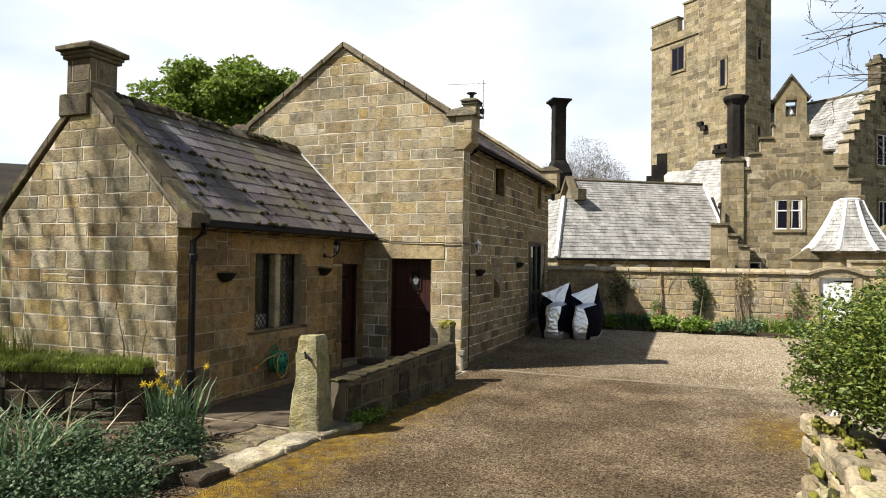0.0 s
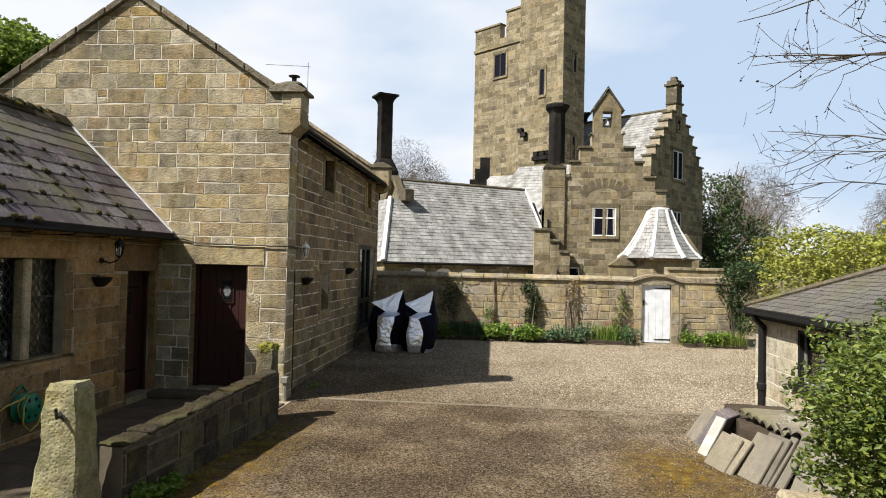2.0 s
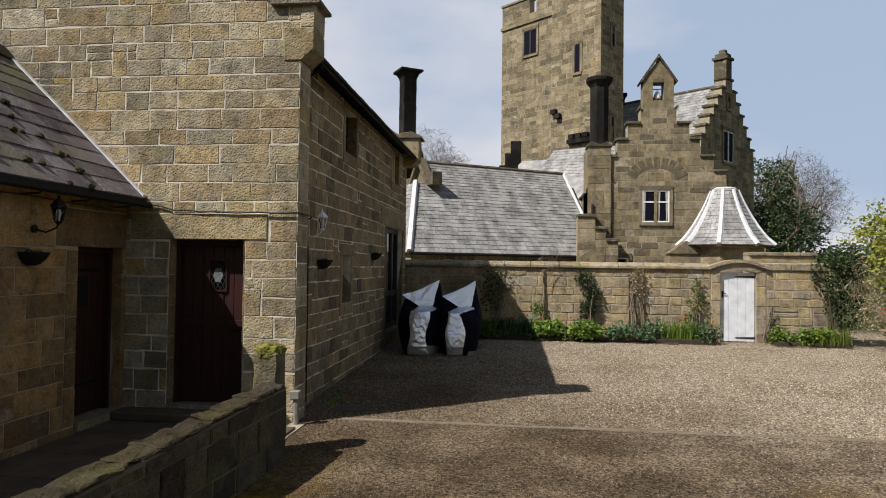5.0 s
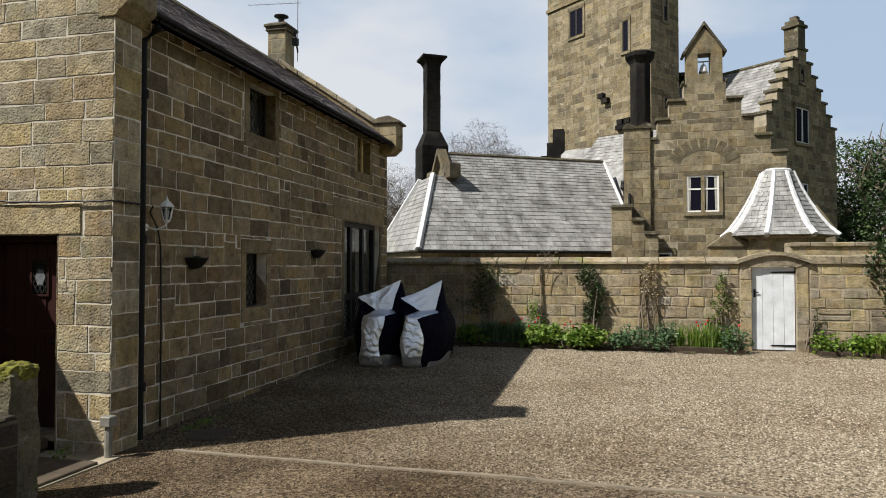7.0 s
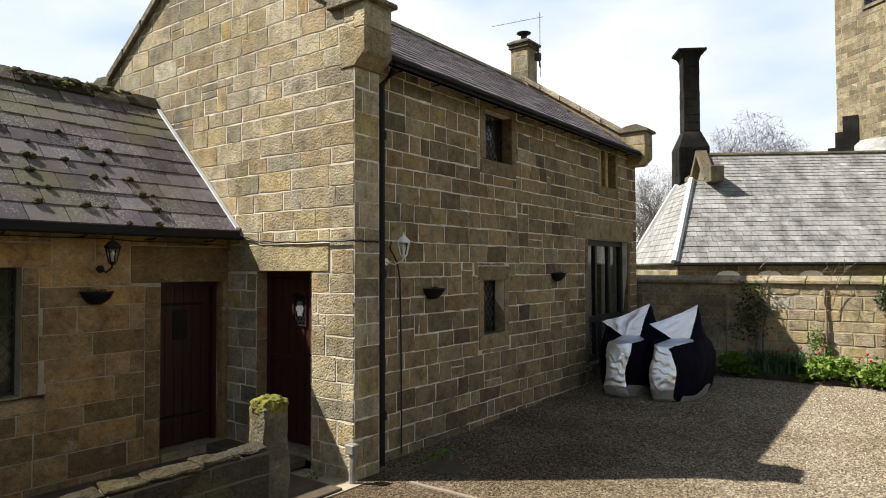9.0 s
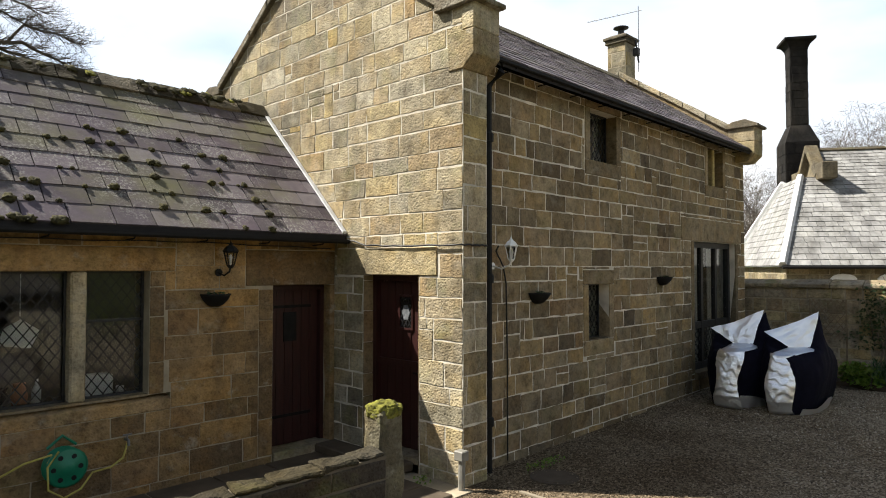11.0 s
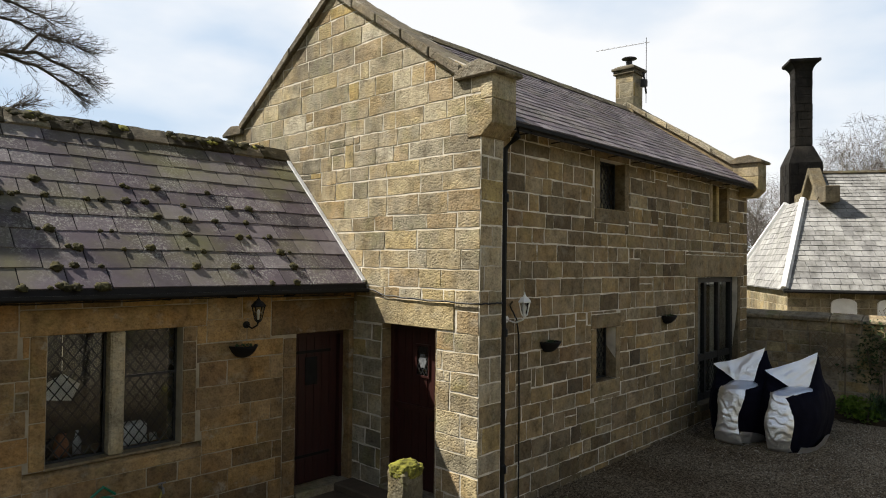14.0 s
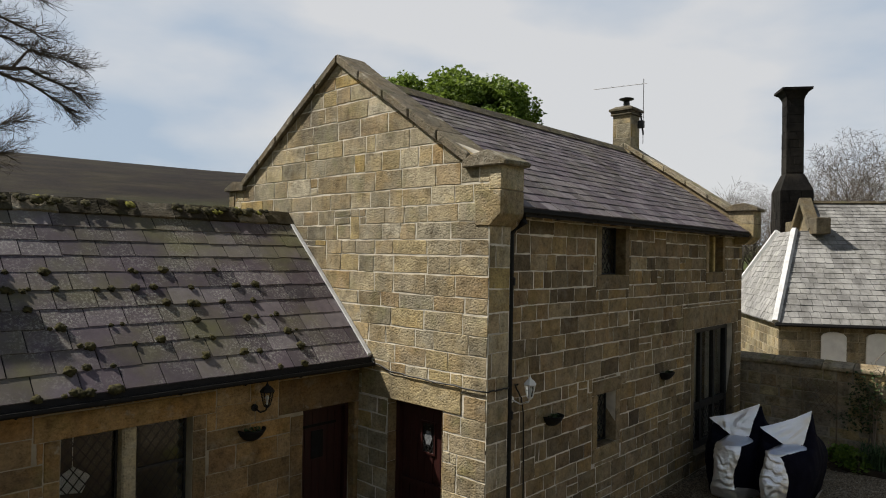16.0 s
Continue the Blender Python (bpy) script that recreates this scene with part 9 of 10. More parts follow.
slab_on(bm, Plane((0, FY, 0), (1, 0, 0), (0, 0, 1), (0, -1, 0)), 3.41, 3.52, 3.56, 4.74, -0.05, 0.05)
part("mullion", bm, M_MANOR_I, wn)
bm = bmesh.new()
for a0, a1 in ((3.03, 3.415), (3.515, 3.90)):
    slab_on(bm, Plane((0, FY, 0), (1, 0, 0), (0, 0, 1), (0, -1, 0)), a0, a1, 4.28, 4.33, 0.006, 0.028)
part("glazing_bar", bm, M_WHITE, wn)
bm = bmesh.new()
for a in (3.06, 3.58, 3.86):
    prism(bm, [(a - 0.02, 3.62), (a + 0.02, 3.62), (a + 0.05, 4.68), (a - 0.05, 4.68)], "y", FY - 0.012, FY - 0.007)
part("curtain", bm, M_CURTAIN, wn)
far_window(wing, (0, FY, 0), Vector((1, 0, 0)), Vector((0, -1, 0)), 2.05, 2.5, 1.85, 2.25, "small low window", M_WHITE, 1)
# relieving arch in the wall
for i in range(9):
    a = math.pi * (0.14 + 0.72 * i / 8)
    bm = bmesh.new()
    obox(bm, Matrix.Translation((FC - 0.05 + 0.95 * math.cos(a), FY + 0.014, 5.0 + 0.75 * math.sin(a))) @ Matrix.Rotation(-(a - math.pi / 2), 4, "Y"), 0.22, 0.05, 0.42, 0.01)
    part("voussoir", bm, M_MANOR_I, wing)
# corner pier and pinnacle block
pier = part("corner_pier", box(bmesh.new(), 1.02, 1.85, FY - 0.10, FY + 1.6, 0, 6.35), M_MANOR_I, manor)
facing(pier, (0, FY - 0.10, 0), Vector((1, 0, 0)), Vector((0, -1, 0)), [(1.02, 0.3), (1.85, 0.3), (1.85, 6.35), (1.02, 6.35)], [], 98)
bm = bmesh.new()
prism(bm, [(0.98, 6.35), (1.90, 6.35), (1.90, 6.43), (1.75, 6.55), (1.44, 6.42), (1.12, 6.55), (0.98, 6.43)], "y", FY - 0.15, FY + 0.6)
part("pier_cap", bm, M_COPING, pier)
bm = bmesh.new()
tube(bm, [(1.18, FY - 0.16, 2.2), (1.18, FY - 0.16, 4.2)], 0.05, 6)
part("downpipe", bm, M_CAST, pier)
# stepped buttress walls at the wing's foot
for i, (x0, x1, z) in enumerate(((0.60, 1.24, 3.70), (1.245, 1.62, 3.26), (1.625, 2.05, 2.82))):
    bm = bmesh.new()
    box(bm, x0, x1, 29.30 + 0.01 * i, FY - 0.12, 0, z)
    bt = part("buttress", bm, M_MORTAR_DK, manor)
    facing(bt, (0, 29.30 + 0.01 * i, 0), Vector((1, 0, 0)), Vector((0, -1, 0)), [(x0, 1.6), (x1, 1.6), (x1, z), (x0, z)], [], 140 + i)
    bm = bmesh.new()
    box(bm, x0 - 0.01, x1 + 0.05, 29.24, FY - 0.11, z + 0.001, z + 0.11, 0.012)
    part("buttress_cap", bm, M_COPING, manor)
bm = bmesh.new()
prism(bm, [(0.64, 1.7), (1.5, 1.7), (1.5, 2.24), (1.07, 2.53), (0.64, 2.24)], "y", FY - 1.0, FY - 0.68)
part("gablet_block", bm, M_MANOR_I, manor)

# sooty octagonal stack
st = thing("chimney", "dark octagonal stone chimney on the manor roof", "chimney", (1.75, 31.6, 6.2))
bm = bmesh.new()
lathe(bm, [(0.46, 0), (0.46, 0.3), (0.37, 0.42), (0.37, 2.75), (0.42, 2.85), (0.53, 2.98), (0.55, 3.10), (0.46, 3.16), (0.34, 3.2)], (1.62, 31.6, 6.25), 8, math.pi / 8)
part("shaft", bm, M_SOOT_I, st)
bm = bmesh.new()
box(bm, 1.1, 2.4, 31.0, 32.3, 4.5, 6.26)
part("base", bm, M_MANOR_I, st)

# roof between the hall and the tower
bm = bmesh.new()
A, B = Vector((-1.6, 37.0, 6.95)), Vector((1.6, 34.5, 6.75))
C, D = Vector((1.6, 31.7, 4.3)), Vector((-1.2, 34.2, 4.4))
v = [bm.verts.new(p) for p in (A, B, C, D)] + [bm.verts.new(p - Vector((0, 0, 0.2))) for p in (A, B, C, D)]
for f in ((0, 1, 2, 3), (7, 6, 5, 4), (0, 3, 7, 4), (1, 5, 6, 2), (3, 2, 6, 7), (0, 4, 5, 1)):
    bm.faces.new([v[i] for i in f])
lr = part("linking_roof", bm, M_SLATE_FAR, manor, "slate roof between hall and tower")
u = (B - A).normalized()
sv = ((A - D) + (B - C)).normalized()
nn = u.cross(sv).normalized()
nn = nn if nn.z > 0 else -nn
sv = nn.cross(u)
slating(lr, Plane(D + nn * 0.16, u, sv, nn), [(-0.5, 0), (3.7, 0), (3.7, 3.7), (-0.3, 3.7)], (0.18, 0.24), (0.25, 0.4), 0.014, M_SLATE_FAR, M_SLATE_FAR, 0, 99)
bm = bmesh.new()
for i in range(3):
    p = A - u * (0.1 + 0.35 * i) + Vector((0, 0, 0))
    box(bm, p.x - 0.25, p.x + 0.25, p.y - 0.3, p.y + 0.3, 4.0, 7.9 - 0.55 * i)
part("stepped_parapet", bm, M_SOOT_I, manor)
bm = bmesh.new()
prism(bm, [(-1.6, 37), (2.0, 34.2), (2.0, 31.6), (-1.2, 34.4)], "z", 0, 4.5)
part("linking_wall", bm, M_MANOR_I, manor)

# crow-stepped block on the right
KC = Vector((8.5, 38.0, 0))
KL = KC - E2 * 3.0
kb = solid("crow_step_block", KL, E2, -E1, 6.0, 9.0, 0, 7.4, manor)
kp = Plane(KL, E2, (0, 0, 1), E1)
KW1, KW2 = (2.35, 3.45, 7.0, 8.5), (2.5, 3.3, 3.9, 5.3)
facing(kb, KL, E2, E1, [(0, 2), (6, 2), (6, 7.4), (0, 7.4)], [KW1, KW2], 101)
facing(kb, KL, -E1, -E2, [(0, 2), (5, 2), (5, 7.4), (0, 7.4)], [], 102)
ns = 7
for i in range(ns):
    half = 3.0 * (1 - i / ns) - 0.05
    z0, z1 = 7.4 + 3.6 * i / ns, 7.4 + 3.6 * (i + 1) / ns
    bm = bmesh.new()
    slab_on(bm, kp, 3 - half, 3 + half, z0, z1, -0.5, 0.0)
    st = part("gable_step", bm, M_MORTAR_DK, kb)
    facing(st, KL, E2, E1, [(3 - half, z0), (3 + half, z0), (3 + half, z1), (3 - half, z1)], [KW1], 103 + i)
    nh = 3.0 * (1 - (i + 1) / ns) - 0.05
    for a0, a1 in ((3 - half - 0.06, 3 - nh), (3 + nh, 3 + half + 0.06)):
        part("step_cap", slab_on(bmesh.new(), kp, a0, a1, z1, z1 + 0.1, -0.55, 0.06), M_COPING, kb)
far_window(kb, KL, E2, E1, *KW1, "two-light upper manor window", M_LEAD)
far_window(kb, KL, E2, E1, *KW2, "two-light manor window", M_LEAD)
far_window(kb, KL, E2, E1, 2.8, 3.1, 9.6, 10.2, "tiny gable opening", None, 1)
bm = bmesh.new()
slab_on(bm, kp, 2.70, 3.30, 10.9, 12.0, -0.6, 0.0)
slab_on(bm, kp, 2.62, 3.38, 12.0, 12.12, -0.68, 0.08)
slab_on(bm, kp, 2.72, 3.28, 12.12, 12.3, -0.58, -0.02)
slab_on(bm, kp, 2.86, 3.14, 12.3, 12.5, -0.44, -0.14)
part("gable_chimney", bm, M_COPING, kb)
bm = bmesh.new()
q = [KL + E2 * 0.0, KL + E2 * 3.0, KL + E2 * 6.0]
vs = []
for dist in (0.5, 9.0):
    for p, z in zip(q, (7.4, 10.75, 7.4)):
        pt = p - E1 * dist
        vs.append(bm.verts.new((pt.x, pt.y, z)))
for f in ((0, 1, 4, 3), (1, 2, 5, 4), (0, 2, 1), (3, 4, 5), (0, 3, 5, 2)):
    bm.faces.new([vs[i] for i in f])
kr = part("roof", bm, M_SLATE_FAR, kb)
sv = (E2 * 3.0 + Vector((0, 0, 3.35)))
slating(kr, Plane(KL + Vector((0, 0, 7.42)), -E1, sv, E1.cross(sv) if E1.cross(sv).z > 0 else -E1.cross(sv)), [(0.5, 0), (8.5, 0), (8.5, sv.length), (0.5, sv.length)], (0.2, 0.26), (0.28, 0.45), 0.014, M_SLATE_FAR, M_SLATE_FAR, 0, 110)
bm = bmesh.new()
p1, p2 = KC - E1 * 0.5, KC - E1 * 9.0
tube(bm, [(p1.x, p1.y, 10.8), (p2.x, p2.y, 10.8)], 0.09, 6)
part("ridge", bm, M_COPING, kr)
rc = KC - E1 * 6.6 + E2 * 0.5
bm = bmesh.new()
box(bm, rc.x - 0.5, rc.x + 0.5, rc.y - 0.3, rc.y + 0.3, 10.0, 11.4)
box(bm, rc.x - 0.62, rc.x + 0.62, rc.y - 0.42, rc.y + 0.42, 11.4, 11.58)
part("ridge_chimney", bm, M_SOOT_I, kb)

# round pavilion with a swept slate roof
pav = thing("pavilion", "octagonal stone pavilion with a swept slate roof and pale hips", "pavilion", (5.12, 27.0, 0))
PX, PY = 5.02, 27.0
bm = bmesh.new()
lathe(bm, [(1.14, 0.0), (1.14, 2.54), (1.25, 2.58), (1.25, 2.64)], (PX, PY, 0), 8, math.pi / 8)
part("wall", bm, M_MANOR_I, pav)
prof = [(1.48, 2.62), (1.24, 2.84), (1.00, 3.17), (0.78, 3.55), (0.58, 3.95), (0.41, 4.38), (0.30, 4.44)]
bm = bmesh.new()
lathe(bm, prof, (PX, PY, 0), 8, math.pi / 8)
pr = part("roof", bm, M_SLATE_FAR, pav)
for k in range(8):
    a0, a1 = math.pi / 8 + 2 * math.pi * k / 8, math.pi / 8 + 2 * math.pi * (k + 1) / 8
    bm = bmesh.new()
    tube(bm, [(PX + (r - 0.025) * math.cos(a0), PY + (r - 0.025) * math.sin(a0), z + 0.005) for r, z in prof[:-1]], [0.085, 0.085, 0.08, 0.075, 0.07, 0.065], 6)
    part("hip_flashing", bm, M_LEAD, pr, "white lead hip")
    for (r0, z0), (r1, z1) in zip(prof[:-2], prof[1:-1]):
        P = [Vector((PX + r * math.cos(a), PY + r * math.sin(a), z)) for r, z, a in ((r0, z0, a0), (r0, z0, a1), (r1, z1, a1), (r1, z1, a0))]
        mid = (P[0] + P[1]) / 2
        u = (P[1] - P[0]).normalized()
        s = ((P[2] + P[3]) / 2 - mid)
        n = u.cross(s).normalized()
        w0, w1 = (P[1] - P[0]).length / 2, (P[2] - P[3]).length / 2
        slating(pr, Plane(mid, u, s, n), [(-w0, 0), (w0, 0), (w1, s.length), (-w1, s.length)], (0.12, 0.15), (0.13, 0.2), 0.012, M_SLATE_FAR, M_SLATE_FAR, 0, 120 + k)
bm = bmesh.new()
lathe(bm, [(0.34, 4.38), (0.36, 4.44), (0.30, 4.48), (0.05, 4.49)], (PX, PY, 0), 8, math.pi / 8)
part("roof_cap", bm, M_LEAD, pr)
bm = bmesh.new()
prism(bm, [(6.2, 2.2), (7.2, 2.2), (7.2, 3.0), (6.7, 3.7), (6.2, 3.0)], "y", 29.6, 31.5)
ob = part("dormer_block", bm, M_MANOR_I, manor)
bm = bmesh.new()
box(bm, 3.2, 4.2, 26.4, 26.9, 0, 2.35)
prism(bm, [(3.15, 2.35), (3.7, 2.75), (4.25, 2.35)], "y", 26.35, 26.95)
part("low_gable", bm, M_MANOR_I, manor)

# ---- trees and planting ----
def ball_tree(name, label, at, h, lumps_list, n, leaf, mat, seed, trunk=0.4):
    blobs = [(at[0] + b[0], at[1] + b[1], at[2] + b[2], b[3], b[4], b[5]) for b in lumps_list]
    return tree(name, label, at, h, seed, n, leaf, mat, 0.6, 4, 3, trunk, 0.03, (0, 0, 1), 0.2, blobs)


crown = random.Random(3)
def crown_lumps(w, h0, h1, n, k=0.33, dome=False):
    out = []
    for i in range(n):
        a = crown.uniform(0, 2 * math.pi)
        u = crown.uniform(0, 1)
        z = h0 + (h1 - h0) * u
        rad = w * math.sqrt(max(0.02, 1 - (1.7 * u - 0.75) ** 2 * 0.8)) * crown.uniform(0.35, 0.95)
        if dome:
            rad = w * math.sqrt(max(0.02, 1 - u ** 3)) * crown.uniform(0.25, 1.0)
        s = w * k * crown.uniform(0.7, 1.2)
        out.append((rad * math.cos(a), rad * math.sin(a), z, s, s, s * 0.75))
    return out


ball_tree("broadleaf_tree", "large broadleaf tree in fresh green leaf", (-46.8, 58.6, 0), 19.5, crown_lumps(12.3, 14.0, 21.2, 70, 0.19, True), 60000, 0.42, M_LEAF, 301, 0.5)
ball_tree("broadleaf_tree", "broadleaf tree in yellow-green leaf behind the cottage", (-43.5, 42.5, 0), 15, crown_lumps(4.2, 8.5, 14.0, 14), 9000, 0.34, M_LEAF_YELLOW, 302, 0.35)
ball_tree("evergreen_tree", "dark evergreen tree beside the manor", (13.2, 46, 0), 9, [(0, 0, 2.5, 2.0, 2.0, 2.5), (0.3, 0, 4.5, 2.2, 2.2, 2.2), (-0.4, 0, 6.5, 1.6, 1.6, 2.0), (0.6, 0, 7.2, 1.0, 1.0, 1.2), (1.6, 0, 3.5, 1.8, 1.8, 2.2), (-1.3, 0, 2.5, 1.4, 1.4, 2.2)], 16000, 0.16, M_LEAF_CONIFER, 303, 0.3)
for i, (x, y, h, sd) in enumerate(((21.5, 62, 12, 311), (31, 66, 6.5, 312), (17.0, 66, 8, 313), (36, 66, 11.2, 314), (46, 70, 12, 315), (-8.0, 52, 11.8, 316), (-14.0, 52, 9.0, 317), (-2.8, 55, 8.5, 318), (55, 64, 12, 319))):
    tree("bare_tree", "bare spring tree with fine twigs behind the buildings", (x, y, land(x, y)), h * 0.86, sd, 0, 0.2, None, 0.56, 5, 4, 0.22, 0.008, (0, 0, 1), 0.12, None, M_TWIG_FAR, 0.24)
    for ob in [ob for ob in bpy.data.objects if ob.name.startswith("bare_tree") and abs(ob.location.x - x) < 0.01 and abs(ob.location.y - y) < 0.01]:
        gz0 = land(x, y)
        v, f = spray(lumps([(x, y, gz0 + h * 0.68, h * 0.25, h * 0.25, h * 0.30), (x + h * 0.12, y, gz0 + h * 0.62, h * 0.19, h * 0.19, h * 0.24), (x - h * 0.13, y, gz0 + h * 0.64, h * 0.18, h * 0.18, h * 0.25)], 9000, sd, 0.40), h * 0.060, 0.9, 42.0, sd)
        leaf_mesh("twig_work", v, f, M_TWIG_FAR, ob, "haze of fine bare twigs", "stuff")
# a tall bare tree far to the left, whose lower boughs droop into view over the cottage ridge
wt = thing("bare_tree", "tall bare tree with dense drooping twigs beyond the cottage", "tree", (-29.6, 10.0, 0.3))
limb_mesh("trunk", [(5, [Vector((-29.6, 10.0, 0)), Vector((-29.5, 10.2, 4.0)), Vector((-29.4, 10.6, 8.0)), Vector((-29.3, 10.9, 13.0)), Vector((-29.4, 11.0, 17.0))], [0.5, 0.4, 0.32, 0.2, 0.06])], M_BARK, wt)
rows = []
rb = random.Random(77)
for thick, bough in ((0.12, ((-29.4, 10.8, 9.6), (-28.9, 12.6, 10.6), (-28.5, 14.6, 10.85), (-28.4, 15.7, 10.45), (-28.3, 16.3, 10.2))), (0.10, ((-29.4, 10.8, 9.3), (-28.3, 12.8, 10.5), (-28.0, 14.4, 10.3), (-27.8, 15.4, 9.7), (-27.7, 15.8, 9.35))),
                     (0.11, ((-29.3, 10.9, 12.2), (-29.0, 12.6, 13.0), (-28.8, 14.1, 12.6), (-28.7, 15.3, 12.3))), (0.06, ((-28.6, 14.1, 10.8), (-28.7, 14.6, 11.6), (-28.8, 15.6, 11.6), (-28.8, 16.3, 11.5))),
                     (0.06, ((-29.4, 10.8, 7.0), (-29.0, 12.6, 7.5), (-28.8, 13.5, 8.4), (-28.7, 14.3, 8.8))), (0.10, ((-29.3, 10.9, 11.0), (-28.6, 12.6, 11.9), (-28.3, 13.9, 11.8), (-28.2, 14.9, 11.4))),
                     (0.07, ((-29.4, 10.7, 6.4), (-28.8, 12.0, 6.5), (-28.6, 13.2, 7.2), (-28.6, 13.9, 7.5))), (0.09, ((-29.3, 10.9, 13.0), (-29.2, 12.4, 14.2), (-29.0, 14.0, 14.2), (-28.9, 15.0, 13.8)))):
    knots = [Vector(q) for q in bough]
    line = []
    for q0, q1 in zip(knots, knots[1:]):
        line += [q0.lerp(q1, i / 5) + 0.10 * noise.noise_vector(q0.lerp(q1, i / 5) * 1.3) for i in range(5)]
    line.append(knots[-1])
    rows.append((4, line, [thick * (1 - 0.85 * i / (len(line) - 1)) for i in range(len(line))]))
    for i in range(4, len(line)):
        for side in range(4):
            d = (line[i] - line[i - 1]).normalized()
            w = d * 0.9 + Vector((rb.uniform(-0.6, 0.6), rb.uniform(-0.1, 0.6), rb.uniform(-0.7, 0.8)))
            branches(line[i], w, rb.uniform(0.45, 0.95), 0.016, 2, rb, rows, 0.5, 0.03, 0.66, 3)
limb_mesh("limb_work", rows, M_BARK, wt, 0.0045)
for i in range(26):
    x = 16 + i * 2.6 + rng.uniform(-1, 1)
    y = 44 + rng.uniform(-4, 10) + i * 0.2
    z = land(x, y)
    hh = rng.uniform(1.8, 3.4)
    shrub("thicket", "brownish thicket on the rising ground", (x, y, z), [(x, y, z + hh * 0.4, 1.8, 1.6, hh * 0.5), (x + 1, y + 0.5, z + hh * 0.55, 1.3, 1.3, hh * 0.45)], 900, 0.24, M_STRAW if i % 3 else M_LEAF_DARK, 400 + i, 10, 1.8, M_TWIG, "thicket", 0.2)

# bare budding boughs that reach over the drive from the right
ov = thing("overhanging_tree", "budding bare tree reaching its thin boughs over the drive", "tree", (4.7, 5.5, 0.3))
rows = []
rb = random.Random(21)
limb_mesh("trunk", [(5, [Vector((4.7, 5.5, 0)), Vector((4.75, 5.5, 1.5)), Vector((4.65, 5.6, 3.0)), Vector((4.6, 5.6, 4.6))], [0.17, 0.14, 0.11, 0.07])], M_BARK, ov)
boughs = (((4.6, 5.6, 3.7), (3.4, 6.3, 4.05), (2.1, 6.8, 4.2), (0.95, 7.15, 3.98)), ((4.6, 5.7, 3.3), (3.3, 6.5, 3.55), (2.2, 7.0, 3.72), (1.2, 7.6, 3.88)),
          ((4.6, 5.8, 3.0), (4.0, 7.8, 3.35), (3.2, 8.9, 3.5), (2.1, 9.6, 3.72)), ((4.6, 5.8, 2.9), (4.3, 7.8, 3.05), (3.6, 9.0, 3.12), (2.5, 9.9, 3.2)), ((4.6, 5.6, 4.2), (3.5, 6.4, 4.6), (2.4, 7.0, 4.8), (1.3, 7.6, 4.75)),
          ((4.6, 5.7, 3.5), (3.4, 6.9, 3.75), (2.4, 7.7, 3.95), (1.5, 8.4, 4.05)), ((4.6, 5.8, 3.1), (4.2, 7.4, 3.3), (3.4, 8.4, 3.3), (2.4, 9.2, 3.45)))
for bough in boughs:
    knots = [Vector(q) for q in bough]
    line = []
    for q0, q1 in zip(knots, knots[1:]):
        line += [q0.lerp(q1, i / 5) + 0.035 * noise.noise_vector(q0.lerp(q1, i / 5) * 2.5) for i in range(5)]
    line.append(knots[-1])
    rows.append((3, line, [0.022 * (1 - 0.88 * i / (len(line) - 1)) for i in range(len(line))]))
    for i in range(5, len(line)):
        for side in (1, -1):
            if rb.random() < 0.7:
                d = (line[i] - line[i - 1]).normalized()
                w = d * 0.8 + Vector((rb.uniform(-0.3, 0.3), side * rb.uniform(0.2, 0.8), rb.uniform(-0.75, 0.5)))
                branches(line[i], w, rb.uniform(0.32, 0.72), 0.005, 2, rb, rows, 0.5, 0.02, 0.62, 2)
rows = [q for q in rows if min(v.x - 0.86 - 0.43 * max(0.0, v.y - 7.1) for v in q[1]) > 0]
limb_mesh("limb_work", rows, M_BARK, ov, 0.0022)
ends = np.array([q for d, pts, _ in rows if d <= 1 for q in pts[2:]])
v, f = spray(ends[np.random.RandomState(2).randint(len(ends), size=700)], 0.022, 0.6, 1.3, 9)
leaf_mesh("bud_work", v, f, M_BARK, ov)

# evergreen shrub over the dry wall
shrub("evergreen_shrub", "dense glossy evergreen shrub above the dry-stone wall", (1.7, 5.7, 0.8), [(1.36, 5.6, 1.56, 0.58, 0.58, 0.46), (1.66, 6.1, 1.6, 0.62, 0.62, 0.52), (2.21, 6.6, 1.65, 0.6, 0.6, 0.5), (2.46, 7.1, 1.45, 0.55, 0.55, 0.5), (1.91, 5.3, 1.72, 0.7, 0.6, 0.5), (1.19, 5.65, 1.44, 0.42, 0.42, 0.34), (1.56, 5.1, 1.56, 0.55, 0.55, 0.46), (2.31, 6.2, 1.32, 0.65, 0.7, 0.5), (1.61, 5.7, 1.47, 0.55, 0.6, 0.46), (1.86, 5.8, 1.5, 0.6, 0.6, 0.5)], 90000, 0.038, M_LEAF_SHRUB, 501, 80, 2.1, M_BARK, "shrub", 0.5)

# planting at the left of the path
shrub("groundcover", "low blue-green leafy groundcover at the path's edge", (-4.9, 5.3, 0), [(-4.75, 5.6, 0.12, 0.5, 0.5, 0.22), (-5.2, 5.2, 0.15, 0.6, 0.5, 0.25), (-5.7, 5.5, 0.18, 0.5, 0.5, 0.26), (-5.15, 6.2, 0.16, 0.5, 0.42, 0.22), (-4.95, 5.95, 0.2, 0.4, 0.4, 0.26), (-4.6, 5.0, 0.12, 0.45, 0.5, 0.22), (-5.3, 4.6, 0.14, 0.6, 0.5, 0.22)], 13000, 0.042, M_LEAF_BED_DK, 511, 16, 1.3, None, "plant", 0.2)
daff = thing("daffodil_clump", "clump of daffodils with long leaves and yellow flowers", "flower", (-5.35, 6.55, 0))
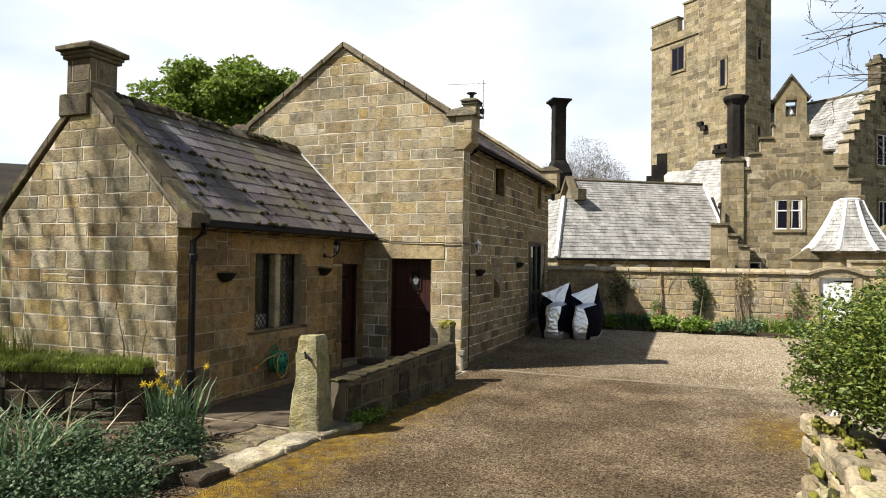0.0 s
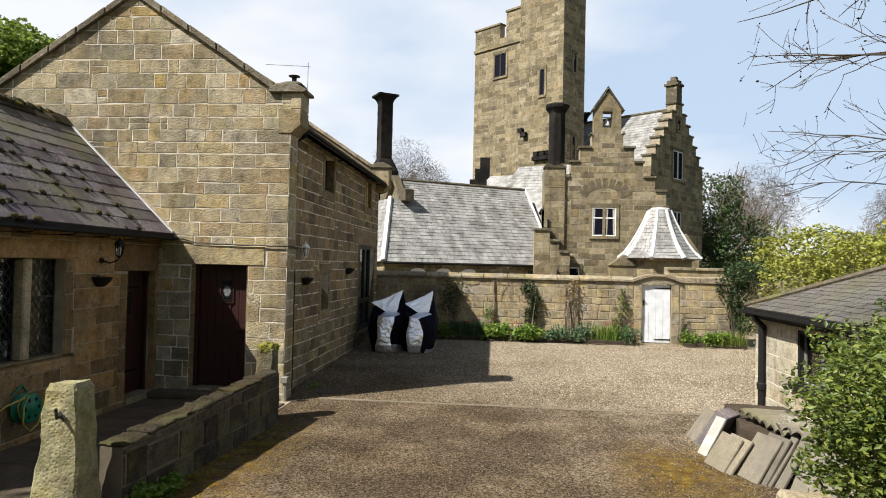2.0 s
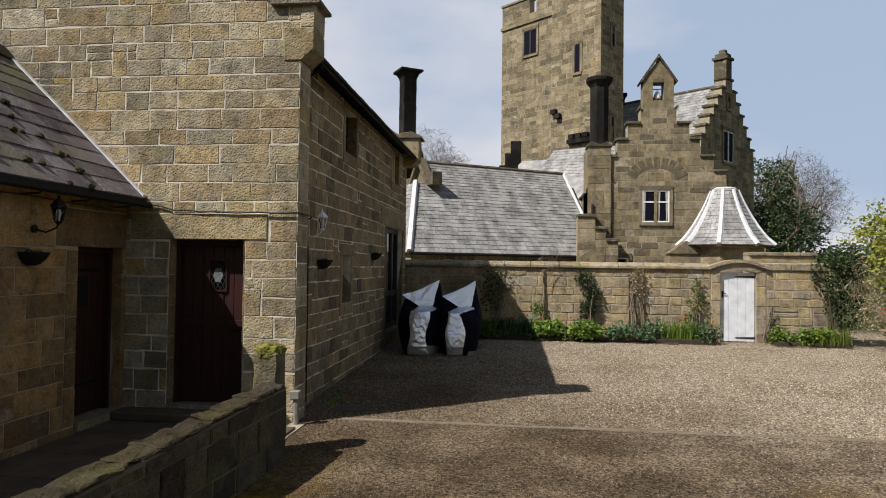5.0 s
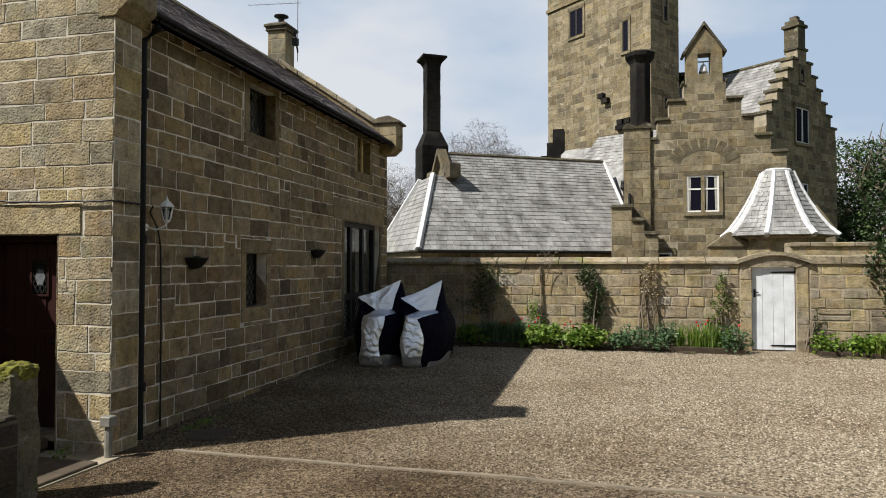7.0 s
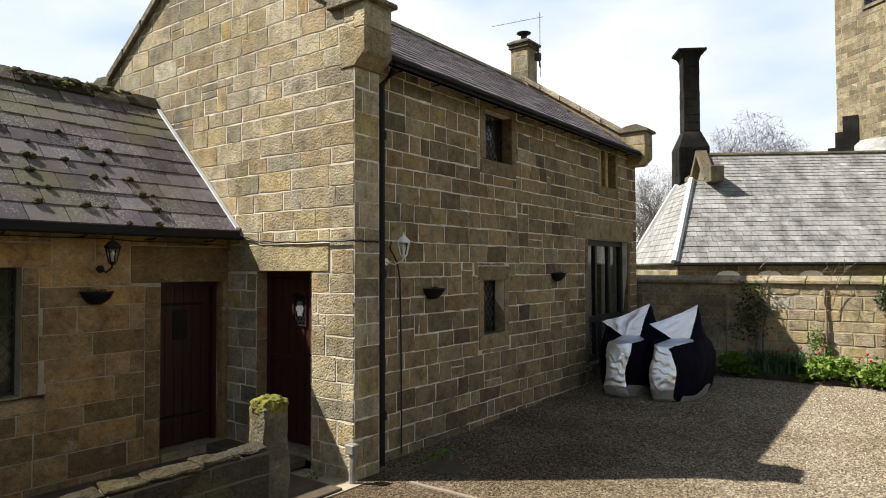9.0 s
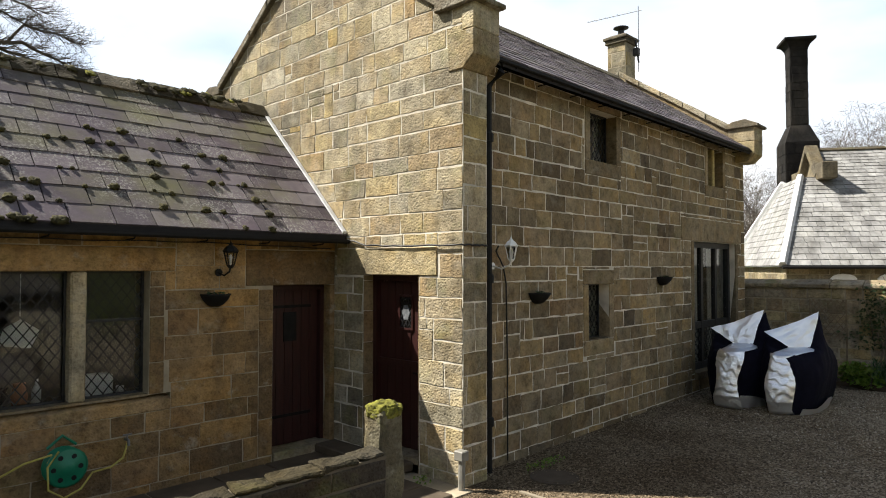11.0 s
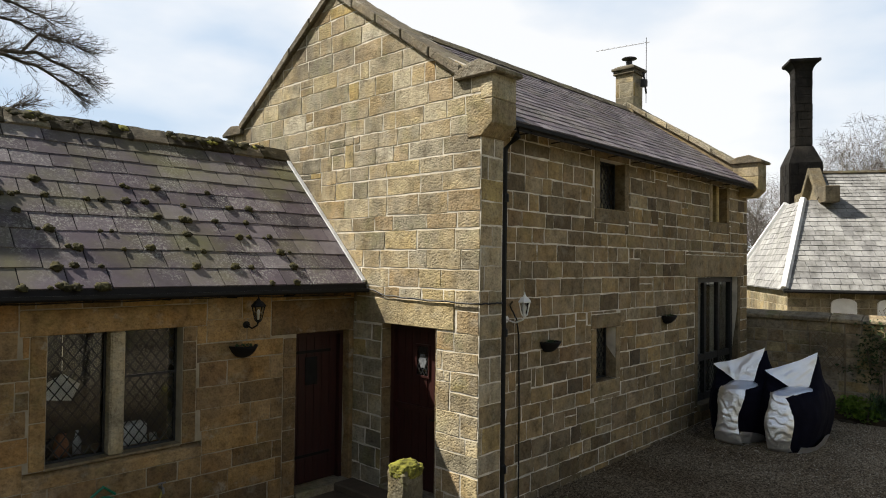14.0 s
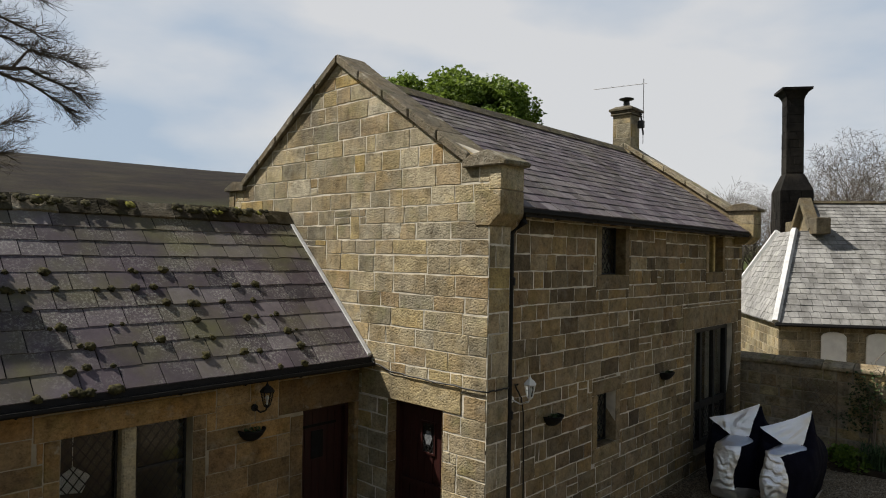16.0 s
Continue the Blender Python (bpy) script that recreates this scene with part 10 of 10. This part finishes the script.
blades("leaves", [(-5.35 + rng.uniform(-0.22, 0.22), 6.55 + rng.uniform(-0.2, 0.2), 0) for _ in range(120)], 0.80, 0.024, M_LEAF_BLUE, daff, 21, 0.5, 0.65)
for i in range(8):
    a = rng.uniform(0, 6.28)
    x, y = -5.35 + 0.34 * math.cos(a) * rng.uniform(0.3, 1.4), 6.55 + 0.25 * math.sin(a)
    z = rng.uniform(0.62, 0.98)
    bm = bmesh.new()
    tube(bm, [(-5.35 + (x + 5.35) * 0.4, 6.55 + (y - 6.55) * 0.4, 0), (x, y, z)], 0.005, 5)
    part("stem", bm, M_LEAF_BLUE, daff)
    bm = bmesh.new()
    d = Vector((rng.uniform(0.2, 1), rng.uniform(-1, 0), rng.uniform(-0.2, 0.3))).normalized()
    m = Matrix.Translation((x, y, z)) @ d.to_track_quat("Z", "Y").to_matrix().to_4x4()
    for k in range(6):
        b = 2 * math.pi * k / 6
        vs = [bm.verts.new(m @ Vector(p)) for p in ((0.008 * math.cos(b), 0.008 * math.sin(b), 0), (0.03 * math.cos(b - 0.35), 0.03 * math.sin(b - 0.35), 0.006), (0.052 * math.cos(b), 0.052 * math.sin(b), 0.002), (0.03 * math.cos(b + 0.35), 0.03 * math.sin(b + 0.35), 0.006))]
        bm.faces.new(vs)
    n0 = len(bm.verts)
    lathe(bm, [(0.008, 0.0), (0.015, 0.015), (0.02, 0.032), (0.016, 0.03)], (0, 0, 0), 8)
    turned(bm, m, n0)
    part("flower", bm, M_PETAL, daff)
strap = thing("strap_leaved_plant", "sprawling strap-leaved plant with dead pale leaves", "plant", (-5.9, 5.0, 0))
blades("leaves", [(-5.9 + rng.uniform(-0.5, 0.5), 5.0 + rng.uniform(-0.4, 0.4), 0) for _ in range(150)], 0.9, 0.022, M_LEAF_BLUE, strap, 22, 0.9, 1.1)
blades("dead_leaves", [(-5.8 + rng.uniform(-0.5, 0.5), 5.2 + rng.uniform(-0.4, 0.4), 0.02) for _ in range(26)], 0.95, 0.018, M_STRAW, strap, 23, 0.6, 0.9)
shrub("scrub", "dark scrubby undergrowth below the grass bank", (-6.9, 5.0, 0), [(-6.7, 5.2, 0.3, 0.6, 0.4, 0.35), (-7.4, 4.8, 0.35, 0.7, 0.5, 0.4), (-6.3, 4.6, 0.2, 0.6, 0.5, 0.3), (-7.2, 4.2, 0.3, 0.8, 0.6, 0.35), (-6.2, 5.7, 0.15, 0.4, 0.4, 0.25)], 4200, 0.055, M_LEAF_DARK, 512, 40, 2.2, M_TWIG, "shrub", 0.25)
fern = thing("grass_tuft", "tuft of tall grass on the bank beside the cottage", "grass", (-9.2, 7.0, 0.68))
blades("blade_work", [(-9.2 + rng.uniform(-0.6, 0.6), 7.0 + rng.uniform(-0.4, 0.3), 0.68) for _ in range(220)], 0.6, 0.012, M_GRASS, fern, 24, 0.5, 0.6)
rb = random.Random(5)
sap = thing("bare_sapling", "thin bare shoots against the cottage gable", "sapling", (-6.9, 7.25, 0.68))
for x, ln, wy in ((-7.2, 0.75, (-0.4, 0, 1)), (-6.6, 0.5, (0.1, 0, 1)), (-6.9, 0.6, (0.3, -0.1, 0.9))):
    rows = []
    branches((x, 7.25, 0.66), wy, ln, 0.012, 1, rb, rows, 0.5, 0.1, 0.6, 2)
    limb_mesh("shoot", rows, M_TWIG, sap, 0.005)
tuft = thing("weeds", "small green weeds at the foot of the low wall", "weed", (-3.85, 8.2, 0))
v, f = spray(lumps([(-3.85, 8.1, 0.10, 0.16, 0.2, 0.12), (-3.80, 8.5, 0.07, 0.14, 0.25, 0.1)], 700, 9, 0.2), 0.05, 0.5, 1.4, 9)
leaf_mesh("foliage", v, f, M_LEAF_BED, tuft)
v, f = spray(lumps([(-4.45, 12.45, 0.05, 0.12, 0.10, 0.06), (-3.95, 13.9, 0.03, 0.1, 0.4, 0.05)], 260, 12, 0.2), 0.03, 0.5, 1.4, 9)
leaf_mesh("low_foliage", v, f, M_LEAF_BED, tuft)

# tall trees behind the camera on the sunny side, whose boughs dapple the drive and the cottage gable
for x, y, h, sd in ((-14.8, 1.8, 13.5, 601),):
    tree("roadside_tree", "bare roadside tree with spring leaf beginning", (x, y, 0), h, sd, 600, 0.18, M_LEAF, 0.62, 5, 3, 0.3, 0.012, (0, 0, 1), 0.18, None, M_BARK, 0.3)
